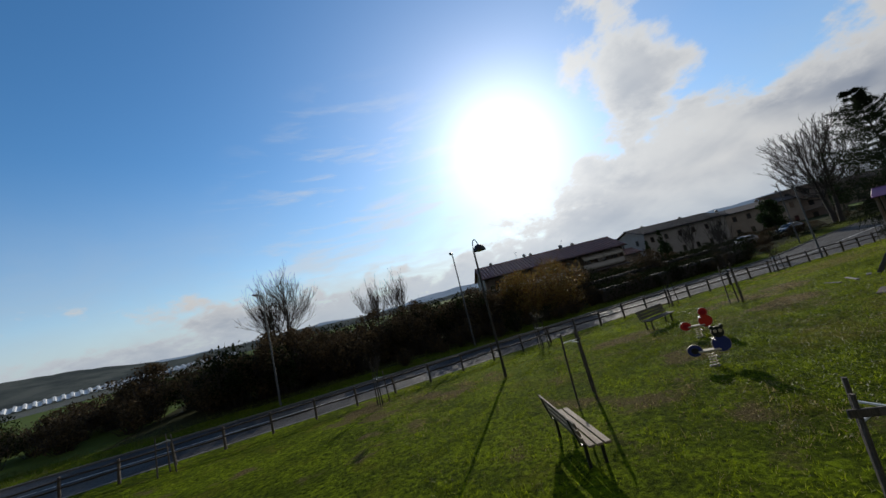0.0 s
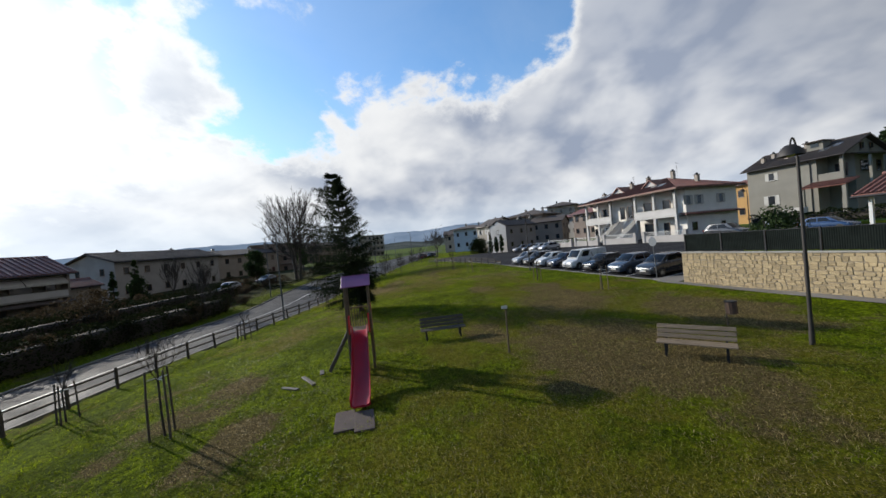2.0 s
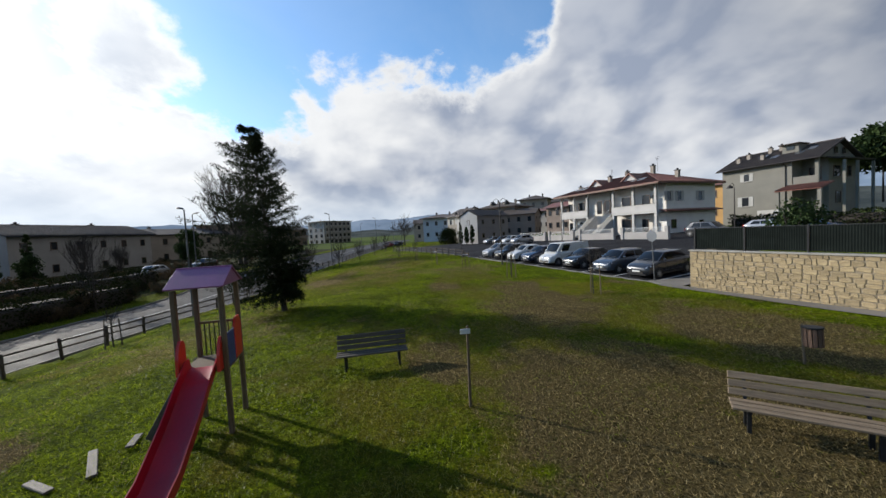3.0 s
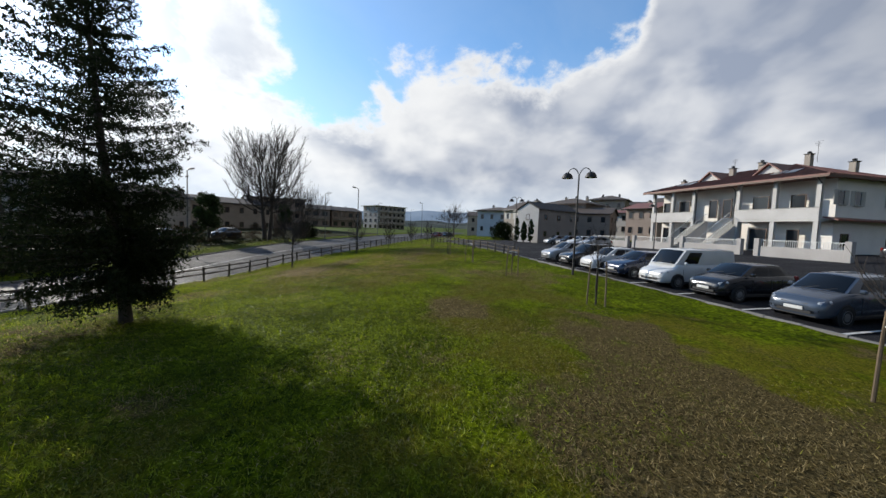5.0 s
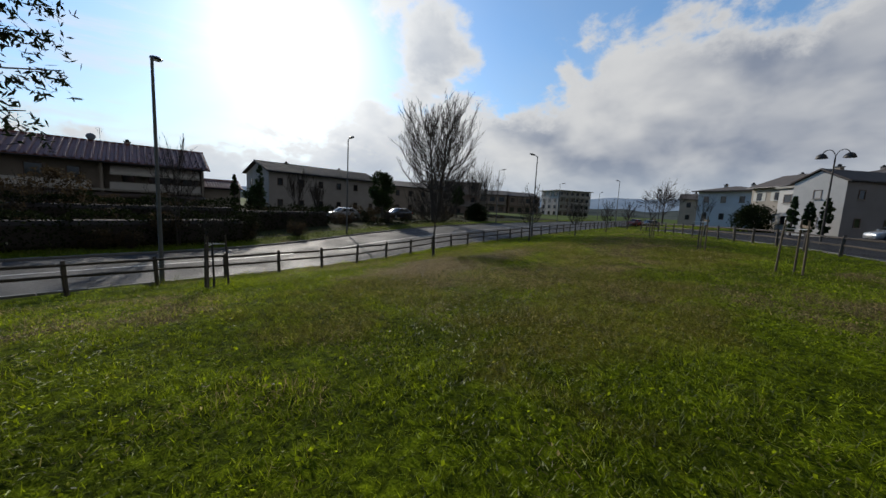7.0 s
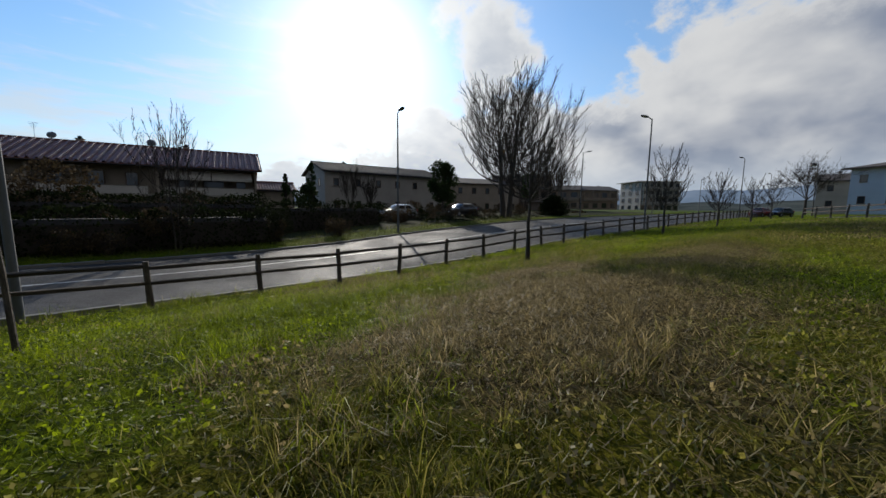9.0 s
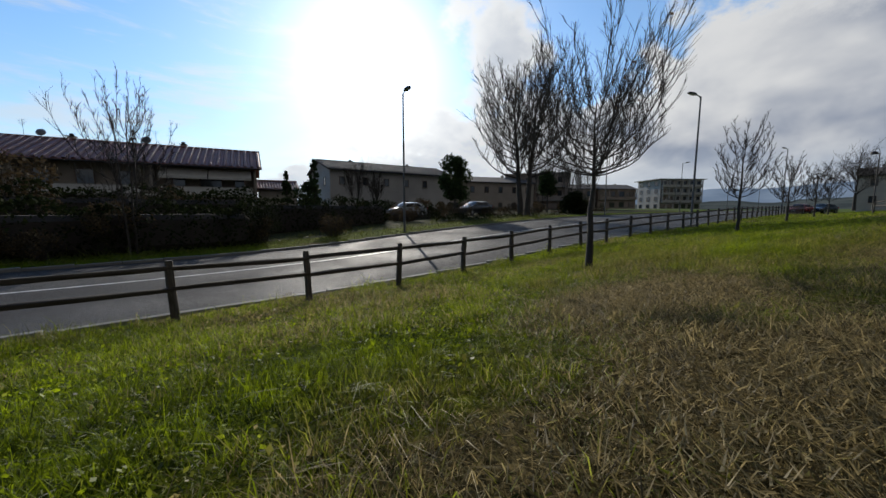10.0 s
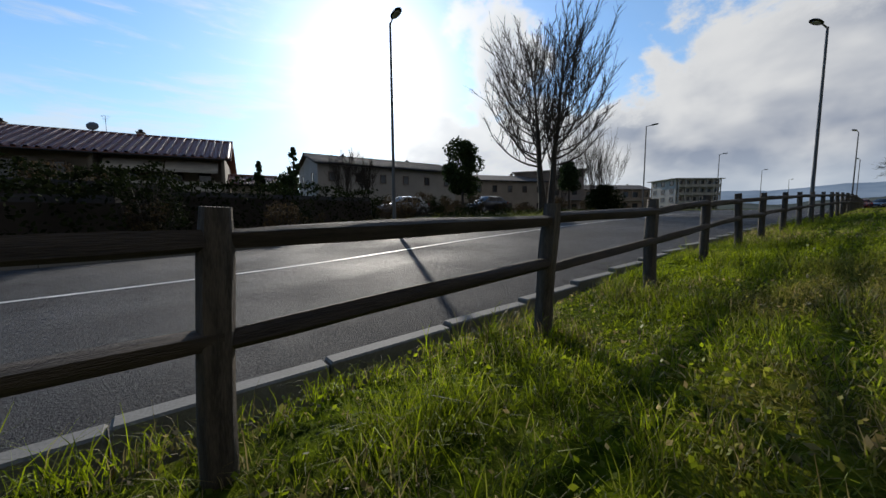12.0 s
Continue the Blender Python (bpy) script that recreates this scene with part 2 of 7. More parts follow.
def blade_material():
    m = bpy.data.materials.new("grass_blade")
    m.use_nodes = True
    n = Nodes(m.node_tree)
    g = n.add("ShaderNodeNewGeometry")
    r = g.outputs["Random Per Island"]
    dry = n.ramp(n.math("ADD", patches(n, g.outputs["Position"]), n.math("MULTIPLY", n.math("SUBTRACT", n.math("FRACT", n.math("MULTIPLY", r, 13.7)), 0.5), 0.24)), 0.49, 0.58)
    rich = lushness(n, g.outputs["Position"])
    green = n.mix(n.math("MULTIPLY", r, n.math("ADD", 0.4, n.math("MULTIPLY", rich, 0.6))), (0.022, 0.036, 0.003), (0.385, 0.480, 0.012))
    olive = n.mix(n.ramp(n.math("FRACT", n.math("MULTIPLY", r, 7.31)), 0.15, 0.95), (0.030, 0.034, 0.005), (0.320, 0.262, 0.072))
    green = n.mix(n.math("MULTIPLY", weary(n, g.outputs["Position"]), 0.7), green, olive)
    brown = n.mix(n.math("FRACT", n.math("MULTIPLY", r, 5.17)), (0.040, 0.030, 0.011), (0.440, 0.345, 0.160))
    c = n.mix(dry, green, brown)
    d = n.add("ShaderNodeBsdfPrincipled", {"Base Color": c, "Roughness": 0.5, "Specular IOR Level": 0.22}).outputs[0]
    t = n.add("ShaderNodeBsdfTranslucent", {0: c}).outputs[0]
    n.add("ShaderNodeOutputMaterial", {0: n.add("ShaderNodeMixShader", {0: 0.60, 1: d, 2: t}).outputs[0]})
    return m


def asphalt(name, light, dark, rough):
    m = bpy.data.materials.new(name)
    m.use_nodes = True
    n = Nodes(m.node_tree)
    pos = n.add("ShaderNodeNewGeometry").outputs["Position"]
    wet = n.ramp(n.noise(pos, 0.35, 5.0, 0.6), 0.35, 0.68)
    grit = n.noise(pos, 55.0, 3.0, 0.8)
    crack = n.add("ShaderNodeTexVoronoi", {"Vector": n.add("ShaderNodeVectorMath", {0: pos, 1: n.add("ShaderNodeTexNoise", {"Vector": pos, "Scale": 1.2}).outputs[1]}, op="ADD").outputs[0], "Scale": 0.16}, feature="DISTANCE_TO_EDGE").outputs[0]
    line = n.ramp(crack, 0.0, 0.006)
    c = n.mix(n.ramp(grit, 0.35, 0.7), dark, light)
    c = n.mix(n.math("MULTIPLY", n.math("SUBTRACT", 1.0, line), 0.75), c, (0.012, 0.012, 0.012))
    r = n.math("ADD", rough, n.math("MULTIPLY", wet, 0.22))
    nor = n.add("ShaderNodeBump", {"Strength": 1.0, "Distance": 0.022, "Height": n.math("ADD", grit, n.math("MULTIPLY", line, 0.25))}).outputs[0]
    n.add("ShaderNodeOutputMaterial", {0: n.add("ShaderNodeBsdfPrincipled", {"Base Color": c, "Roughness": r, "Specular IOR Level": 0.17 if rough < 0.7 else 0.08, "Normal": nor}).outputs[0]})
    return m


def glassy(name, colour, rough=0.05, spec=0.6):
    m = bpy.data.materials.new(name)
    m.use_nodes = True
    n = Nodes(m.node_tree)
    n.add("ShaderNodeOutputMaterial", {0: n.add("ShaderNodeBsdfPrincipled", {"Base Color": (*colour, 1), "Roughness": rough, "Specular IOR Level": spec}).outputs[0]})
    return m


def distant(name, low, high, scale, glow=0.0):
    """Far land: the haze of much air is put into its colours and glow."""
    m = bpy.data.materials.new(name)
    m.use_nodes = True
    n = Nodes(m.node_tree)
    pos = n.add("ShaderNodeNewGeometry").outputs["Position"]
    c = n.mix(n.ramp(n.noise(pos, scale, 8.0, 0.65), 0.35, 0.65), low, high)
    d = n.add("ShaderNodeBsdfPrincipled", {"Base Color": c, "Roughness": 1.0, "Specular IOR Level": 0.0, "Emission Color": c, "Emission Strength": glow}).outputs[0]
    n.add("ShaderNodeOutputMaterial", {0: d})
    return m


LAWN, BLADE = lawn_soil(), blade_material()
ROAD = asphalt("road_asphalt", (0.050, 0.050, 0.052), (0.014, 0.014, 0.016), 0.64)
LOT = asphalt("parking_asphalt", (0.034, 0.034, 0.037), (0.015, 0.015, 0.017), 0.75)
KERB = surface("kerb_concrete", (0.21, 0.20, 0.18), (0.10, 0.097, 0.088), 0.85, scale=1.2, fine=60, vary=0.25)
PAVE = surface("paving_concrete", (0.20, 0.18, 0.15), (0.12, 0.108, 0.09), 0.8, scale=1.0, fine=50, vary=0.2)
PAINT = surface("road_paint", (0.62, 0.62, 0.60), (0.32, 0.32, 0.31), 0.6, scale=4, fine=70, bump=0.05, spread=0.35)
FENCE_WOOD = surface("weathered_post_wood", (0.115, 0.092, 0.072), (0.026, 0.020, 0.016), 0.85, scale=5, fine=40, bump=0.6, vary=0.3, grain=(6, 6, 0.8), spread=0.4)
RAIL_WOOD = surface("weathered_rail_wood", (0.075, 0.056, 0.042), (0.020, 0.015, 0.012), 0.85, scale=5, fine=40, bump=0.6, vary=0.3, grain=(0.8, 6, 6), spread=0.4)
STAKE_WOOD = surface("stake_wood", (0.16, 0.115, 0.068), (0.06, 0.043, 0.027), 0.85, scale=4, fine=40, bump=0.4, vary=0.3, grain=(6, 6, 0.7))
BENCH_WOOD = surface("grey_bench_wood", (0.27, 0.20, 0.13), (0.11, 0.08, 0.05), 0.75, scale=4, fine=50, bump=0.35, vary=0.3, grain=(0.6, 7, 7))
BIN_WOOD = surface("brown_bin_wood", (0.15, 0.085, 0.052), (0.07, 0.040, 0.026), 0.75, scale=4, fine=50, bump=0.35, vary=0.3, grain=(7, 7, 0.6))
BENCH_DARK = surface("dark_bench_wood", (0.10, 0.085, 0.065), (0.04, 0.034, 0.027), 0.7, scale=4, fine=50, bump=0.35, vary=0.3, grain=(0.6, 7, 7))
IRON = surface("dark_iron", (0.035, 0.036, 0.038), (0.018, 0.018, 0.02), 0.45, 0.6, scale=3, fine=40, bump=0.05)
LAMP_IRON = surface("lamp_iron", (0.030, 0.024, 0.020), (0.014, 0.012, 0.010), 0.6, 0.1, scale=3, fine=40, bump=0.05)
GALV = surface("galvanised_steel", (0.12, 0.125, 0.13), (0.075, 0.08, 0.085), 0.6, 0.3, scale=3, fine=30, bump=0.04)
LAMP_GLASS = glassy("lamp_glass", (0.55, 0.55, 0.52), 0.2)
BARK = surface("grey_bark", (0.060, 0.050, 0.042), (0.020, 0.017, 0.014), 0.95, scale=4, fine=25, bump=0.8, grain=(3, 3, 0.7))
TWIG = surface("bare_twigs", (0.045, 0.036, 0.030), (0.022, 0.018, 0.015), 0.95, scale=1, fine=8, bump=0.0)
NEEDLE = leafy("spruce_needles", (0.008, 0.013, 0.007), (0.026, 0.036, 0.015), 0.25, 0.8, 0.05)
DRY_LEAF = leafy("withered_leaves", (0.05, 0.032, 0.016), (0.15, 0.085, 0.035), 0.4, 0.8, 0.08)
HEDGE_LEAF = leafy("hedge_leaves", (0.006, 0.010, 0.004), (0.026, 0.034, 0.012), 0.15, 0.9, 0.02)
DARK_LEAF = leafy("evergreen_leaves", (0.012, 0.024, 0.010), (0.045, 0.07, 0.022), 0.2, 0.7, 0.08)
BAMBOO_LEAF = leafy("russet_shrub_leaves", (0.11, 0.045, 0.016), (0.20, 0.15, 0.035), 0.4)
THICKET = leafy("brown_thicket", (0.036, 0.026, 0.016), (0.110, 0.080, 0.044), 0.2, 0.85, 0.05)
VERGE_LEAF = leafy("verge_weeds", (0.045, 0.06, 0.01), (0.15, 0.16, 0.03), 0.4)
STONE = surface("ochre_wall_stone", (0.36, 0.275, 0.150), (0.20, 0.155, 0.09), 0.85, scale=2.0, fine=22, bump=0.5, vary=0.45)
MORTAR = surface("wall_mortar", (0.27, 0.22, 0.148), (0.18, 0.145, 0.10), 0.95, scale=3, fine=40, bump=0.4)
COPING = surface("coping_concrete", (0.34, 0.32, 0.28), (0.20, 0.19, 0.17), 0.85, scale=2, fine=40)
MESH_GREEN = surface("shade_mesh", (0.014, 0.018, 0.016), (0.007, 0.009, 0.008), 0.95, scale=3, fine=60, bump=0.2, spec=0.04)
RED_PLASTIC = surface("red_plastic", (0.36, 0.006, 0.020), (0.25, 0.004, 0.014), 0.42, scale=2, fine=20, bump=0.02, coat=0.08, spec=0.3)
BRIGHT_RED = surface("bright_red_panel", (0.55, 0.025, 0.012), (0.38, 0.016, 0.010), 0.4, scale=2, fine=20, bump=0.02)
BLUE_PANEL = surface("blue_panel", (0.020, 0.035, 0.20), (0.012, 0.02, 0.12), 0.4, scale=2, fine=20, bump=0.02)
PURPLE = surface("purple_roof_panel", (0.22, 0.055, 0.17), (0.15, 0.04, 0.115), 0.45, scale=2, fine=20, bump=0.03)
BEIGE = surface("pale_panel", (0.50, 0.42, 0.30), (0.38, 0.31, 0.21), 0.5, scale=2, fine=20, bump=0.03)
RUBBER = surface("rubber_tiles", (0.085, 0.060, 0.050), (0.045, 0.034, 0.030), 0.9, scale=3, fine=60, bump=0.4)
TYRE = surface("tyre_rubber", (0.018, 0.018, 0.018), (0.010, 0.010, 0.010), 0.85, scale=4, fine=40, bump=0.2)
RIM = surface("wheel_rim", (0.42, 0.43, 0.44), (0.25, 0.26, 0.27), 0.35, 0.8, scale=4, fine=20, bump=0.0)
CARGLASS = glassy("car_glass", (0.006, 0.007, 0.008), 0.08, 0.3)
HEADLAMP = glassy("head_lamp", (0.26, 0.28, 0.31), 0.08)
TAIL = glassy("tail_lamp", (0.22, 0.010, 0.010), 0.12)
PLATE = surface("number_plate", (0.62, 0.62, 0.60), (0.5, 0.5, 0.48), 0.5, scale=6, fine=60, bump=0.0)
TRIM_BLACK = surface("black_trim", (0.016, 0.016, 0.017), (0.009, 0.009, 0.01), 0.6, scale=4, fine=40, bump=0.05)
WHITE_WALL = surface("white_render", (0.49, 0.475, 0.45), (0.38, 0.365, 0.345), 0.9, scale=0.5, fine=14, bump=0.15)
CREAM_WALL = surface("cream_render", (0.33, 0.285, 0.24), (0.23, 0.20, 0.168), 0.9, scale=0.5, fine=14, bump=0.15)
GREY_WALL = surface("olive_grey_render", (0.21, 0.20, 0.17), (0.16, 0.152, 0.13), 0.9, scale=0.5, fine=14, bump=0.15)
# grey holds the shade on the gabled house's long side
GREY_SHADE_WALL = surface("shaded_side_render", (0.20, 0.195, 0.20), (0.15, 0.147, 0.15), 0.9, scale=0.5, fine=14, bump=0.15)
PALE_BLUE_WALL = surface("pale_blue_render", (0.40, 0.43, 0.48), (0.32, 0.345, 0.39), 0.9, scale=0.5, fine=14, bump=0.15)
PALE_WALL = surface("dull_white_render", (0.36, 0.34, 0.32), (0.27, 0.255, 0.24), 0.9, scale=0.5, fine=14, bump=0.15)
# white render lifted to offset shade on the villa's recessed front
BRIGHT_WALL = surface("shade_lifted_render", (0.72, 0.69, 0.64), (0.60, 0.57, 0.53), 0.9, scale=0.5, fine=14, bump=0.15)
OCHRE_WALL = surface("ochre_render", (0.45, 0.27, 0.10), (0.35, 0.20, 0.075), 0.9, scale=0.5, fine=14, bump=0.15)
BROWN_WALL = surface("brown_render", (0.26, 0.20, 0.165), (0.19, 0.15, 0.125), 0.9, scale=0.5, fine=14, bump=0.15)
TILE = surface("terracotta_tiles", (0.23, 0.085, 0.060), (0.09, 0.040, 0.032), 0.6, scale=1.2, fine=9, bump=0.3, spread=0.6)
TILE_DARK = surface("dark_tiles", (0.085, 0.065, 0.055), (0.042, 0.034, 0.030), 0.85, scale=1.2, fine=9, bump=0.3, spread=0.6)
WINDOW = glassy("window_glass", (0.018, 0.021, 0.025), 0.06)
SHUTTER = surface("painted_shutter", (0.42, 0.41, 0.38), (0.32, 0.31, 0.29), 0.7, scale=2, fine=40)
BROWN_DOOR = surface("brown_joinery", (0.11, 0.060, 0.035), (0.06, 0.035, 0.022), 0.6, scale=2, fine=30)
RAIL_WHITE = surface("white_railing", (0.60, 0.60, 0.58), (0.48, 0.48, 0.46), 0.5, scale=2, fine=30, bump=0.03)
AWNING = surface("awning_cloth", (0.44, 0.42, 0.38), (0.33, 0.315, 0.285), 0.9, scale=2, fine=40)
SOLAR = glassy("skylight_glass", (0.05, 0.06, 0.075), 0.1)
SIGN_BACK = surface("sign_back", (0.13, 0.145, 0.165), (0.09, 0.10, 0.115), 0.5, 0.3, scale=2, fine=30, bump=0.0)
SIGN_BLUE = surface("sign_blue", (0.03, 0.10, 0.34), (0.025, 0.08, 0.28), 0.4, scale=2, fine=30, bump=0.0)
HILL_NEAR = distant("wooded_hill", (0.045, 0.055, 0.055), (0.095, 0.105, 0.095), 0.012)
# air haze painted as pale blue, with a little emission to lift it
HILL_FAR = distant("haze_tinted_hill", (0.16, 0.21, 0.27), (0.22, 0.27, 0.33), 0.004, 0.25)
GARDEN = surface("garden_ground", (0.048, 0.052, 0.022), (0.020, 0.021, 0.012), 0.95, scale=0.25, fine=5.0, bump=0.4, spread=0.45, spec=0.02)
FIELD = surface("field_grass", (0.085, 0.125, 0.022), (0.05, 0.065, 0.02), 0.95, scale=0.03, fine=0.9, bump=0.2, spread=0.5, spec=0.03)


# ---- building helpers ----
class Form:
    """Vertices and faces of one mesh."""

    def __init__(self):
        self.v, self.f = [], []

    def raw(self, verts, faces):
        o = len(self.v)
        self.v += [tuple(p) for p in verts]
        self.f += [tuple(i + o for i in f) for f in faces]
        return self

    def box(self, c, s, rot=None, bevel=0.0):
        """A block at c of the full sizes s, its edges cut by bevel."""
        h = [k / 2 for k in s]
        m = rot.to_3x3() if rot else Matrix.Identity(3)
        b = min(bevel, *(k * 0.9 for k in h))
        if b <= 0:
            p = [(x * h[0], y * h[1], z * h[2]) for x in (-1, 1) for y in (-1, 1) for z in (-1, 1)]
            f = [(0, 1, 3, 2), (4, 6, 7, 5), (0, 4, 5, 1), (2, 3, 7, 6), (0, 2, 6, 4), (1, 5, 7, 3)]
        else:
            p, f, at = [], [], {}
            for x in (-1, 1):
                for y in (-1, 1):
                    for z in (-1, 1):
                        for ax in range(3):
                            q = [x * (h[0] - b), y * (h[1] - b), z * (h[2] - b)]
                            q[ax] = (x, y, z)[ax] * h[ax]
                            at[x, y, z, ax] = len(p)
                            p.append(q)
            for ax in range(3):
                u, w = (ax + 1) % 3, (ax + 2) % 3
                for s1 in (-1, 1):
                    ring = []
                    for a, c2 in ((-1, -1), (1, -1), (1, 1), (-1, 1)):
                        k = [0, 0, 0]
                        k[ax], k[u], k[w] = s1, a, c2
                        ring.append(at[(*k, ax)])
                    f.append(tuple(ring if s1 > 0 else ring[::-1]))
                    for s2 in (-1, 1):
                        k1, k2 = [0, 0, 0], [0, 0, 0]
                        k1[u], k1[w], k1[ax] = s1, s2, -1
                        k2[u], k2[w], k2[ax] = s1, s2, 1
                        q = (at[(*k1, u)], at[(*k2, u)], at[(*k2, w)], at[(*k1, w)])
                        f.append(q if s1 * s2 < 0 else q[::-1])
            for x in (-1, 1):
                for y in (-1, 1):
                    for z in (-1, 1):
                        q = tuple(at[x, y, z, a] for a in range(3))
                        f.append(q if x * y * z > 0 else q[::-1])
        c = Vector(c)
        return self.raw([m @ Vector(q) + c for q in p], f)

    def tube(self, pts, radii, n=8, caps=True):
        """A round bar through the points."""
        pts = [Vector(p) for p in pts]
        if not isinstance(radii, (list, tuple)):
            radii = [radii] * len(pts)
        o, rings = len(self.v), len(pts)
        for i, p in enumerate(pts):
            d = (pts[min(i + 1, rings - 1)] - pts[max(i - 1, 0)])
            d = d.normalized() if d.length > 1e-9 else Vector((0, 0, 1))
            a = d.cross(Vector((0, 0, 1)) if abs(d.z) < 0.95 else Vector((1, 0, 0))).normalized()
            b = d.cross(a)
            for k in range(n):
                w = 2 * math.pi * k / n
                self.v.append(tuple(p + (a * math.cos(w) + b * math.sin(w)) * radii[i]))
        for i in range(rings - 1):
            for k in range(n):
                k2 = (k + 1) % n
                self.f.append((o + i * n + k, o + i * n + k2, o + (i + 1) * n + k2, o + (i + 1) * n + k))
        if caps:
            self.f.append(tuple(o + k for k in range(n))[::-1])
            self.f.append(tuple(o + (rings - 1) * n + k for k in range(n)))
        return self

    def lathe(self, profile, n=20, at=(0, 0, 0), turn=None):
        """A turned form: profile of (radius, height)."""
        o, c = len(self.v), Vector(at)
        m = turn.to_3x3() if turn else Matrix.Identity(3)
        for r, z in profile:
            for k in range(n):
                w = 2 * math.pi * k / n
                self.v.append(tuple(m @ Vector((r * math.cos(w), r * math.sin(w), z)) + c))
        for i in range(len(profile) - 1):
            for k in range(n):
                k2 = (k + 1) % n
                self.f.append((o + i * n + k, o + i * n + k2, o + (i + 1) * n + k2, o + (i + 1) * n + k))
        self.f.append(tuple(o + k for k in range(n))[::-1])
        self.f.append(tuple(o + (len(profile) - 1) * n + k for k in range(n)))
        return self

    def slab(self, outline, z0, z1, m=None):
        """An outline in the xy plane, from z0 up to z1, moved by m."""
        k = len(outline)
        p = [Vector((x, y, z0)) for x, y in outline] + [Vector((x, y, z1)) for x, y in outline]
        if m:
            p = [m @ q for q in p]
        f = [tuple(range(k))[::-1], tuple(range(k, 2 * k))] + [(i, (i + 1) % k, k + (i + 1) % k, k + i) for i in range(k)]
        return self.raw(p, f)

    def mesh(self, name, material, smooth=0.0):
        d = bpy.data.meshes.new(name)
        d.from_pydata(self.v, [], self.f)
        d.materials.append(material)
        if smooth:
            d.polygons.foreach_set("use_smooth", [True] * len(d.polygons))
            d.set_sharp_from_angle(angle=radians(smooth))
        d.update()
        return d


def part(name, form, material, parent, label="", m=None, smooth=0.0):
    """One mesh object under a thing, a part or the setting."""
    ob = new(name, form.mesh(name, material, smooth) if isinstance(form, Form) else form)
    ob.parent = parent
    if m is not None:
        ob.matrix_basis = m
    return tagged(ob, label)


def thing(name, label, category, m=None, group="", kind=""):
    ob = new(name)
    ob.empty_display_size = 0.2
    if m is not None:
        ob.matrix_basis = m
    return tagged(ob, label, category, group, kind)


def solid(name, form, material, label="", category="", m=None, group="", kind="", smooth=0.0):
    ob = new(name, form.mesh(name, material, smooth))
    if m is not None:
        ob.matrix_basis = m
    return tagged(ob, label, category, group, kind)


def flat_mesh(name, verts, loops, sizes, material):
    """A large mesh from arrays."""
    d = bpy.data.meshes.new(name)
    d.vertices.add(len(verts))
    d.vertices.foreach_set("co", np.asarray(verts, np.float32).ravel())
    d.loops.add(len(loops))
    d.loops.foreach_set("vertex_index", np.asarray(loops, np.int32))
    d.polygons.add(len(sizes))
    sizes = np.asarray(sizes, np.int32)
    d.polygons.foreach_set("loop_start", np.concatenate(([0], np.cumsum(sizes)[:-1])).astype(np.int32))
    d.materials.append(material)
    d.update(calc_edges=True)
    return d


def leaves(points, size, rng, stretch=1.8, droop=0.0):
    """Small four-cornered leaves, one at each point, turned at random: verts and loops for flat_mesh."""
    n = len(points)
    a = rng.normal(size=(n, 3))
    a[:, 2] -= droop
    a /= np.linalg.norm(a, axis=1)[:, None]
    b = np.cross(a, rng.normal(size=(n, 3)))
    b /= np.linalg.norm(b, axis=1)[:, None] + 1e-9
    s = size * rng.uniform(0.6, 1.4, n)[:, None]
    p = np.asarray(points)
    v = np.stack([p - a * s * stretch * 0.5, p + b * s * 0.5, p + a * s * stretch * 0.5, p - b * s * 0.5], 1).reshape(-1, 3)
    return v, np.arange(4 * n), np.full(n, 4)


def smooth_line(xs, ys):
    """A smooth curve through knots."""
    xs, ys = np.array(xs, float), np.array(ys, float)
    t = np.gradient(ys, xs)

    def f(x):
        x = np.asarray(x, float)
        xc = np.clip(x, xs[0], xs[-1])
        i = np.clip(np.searchsorted(xs, xc) - 1, 0, len(xs) - 2)
        h = xs[i + 1] - xs[i]
        u = (xc - xs[i]) / h
        return ((2 * u**3 - 3 * u**2 + 1) * ys[i] + (u**3 - 2 * u**2 + u) * h * t[i] + (-2 * u**3 + 3 * u**2) * ys[i + 1] + (u**3 - u**2) * h * t[i + 1])
    return f


# ---- lie of the land ----
fence_y = smooth_line([-60, -30, 0, 16, 28, 36, 45, 53, 66, 100, 140, 200], [19.8, 19.6, 19.3, 19.4, 18.9, 17.95, 17.25, 16.75, 15.2, 12.4, 9.5, 5.0])
fence_z = smooth_line([-60, 24, 36, 43, 47, 53, 66, 100, 200], [0.12, 0.12, 0.08, -0.01, 0.04, 0.30, 0.75, 1.2, 1.6])
road_far = smooth_line([-60, -30, 0, 12, 30, 44, 54, 63, 80, 100, 140, 200], [29.5, 27.5, 24.9, 24.8, 25.4, 25.7, 26.5, 27.0, 26.2, 24.5, 21.5, 17.0])
KS, KC = math.sin(radians(17.7)), math.cos(radians(17.7))
KX, KY = 30.0, -10.1


def lot(s, d, z=0.0):
    """From the parking's frame (s along its kerb, d back from it) into the world."""
    return Vector((KX + s * KC + d * KS, KY + s * KS - d * KC, z))


def lot_frame(x, y):
    return (x - KX) * KC + (y - KY) * KS, (x - KX) * KS - (y - KY) * KC


def lawn_z(x, y):
    x, y = np.asarray(x, float), np.asarray(y, float)
    q = y - (fence_y(x) - 17.4) * np.interp(y, [-5, 10], [0, 1])
    xx = np.clip(x, -5, 58) - 30
    top = np.interp(q, [-60, -30, -11, 0, 5.3, 10.1], [3.4, 2.6, 1.46, 1.40, 1.28, 1.03]) + 0.018 * xx * np.interp(q, [-60, -11, 8, 12], [0.5, 1, 1, 0.85])
    k = np.clip((q - 10.1) / 7.3, 0, 1)
    return top * (1 - k) + fence_z(x) * k


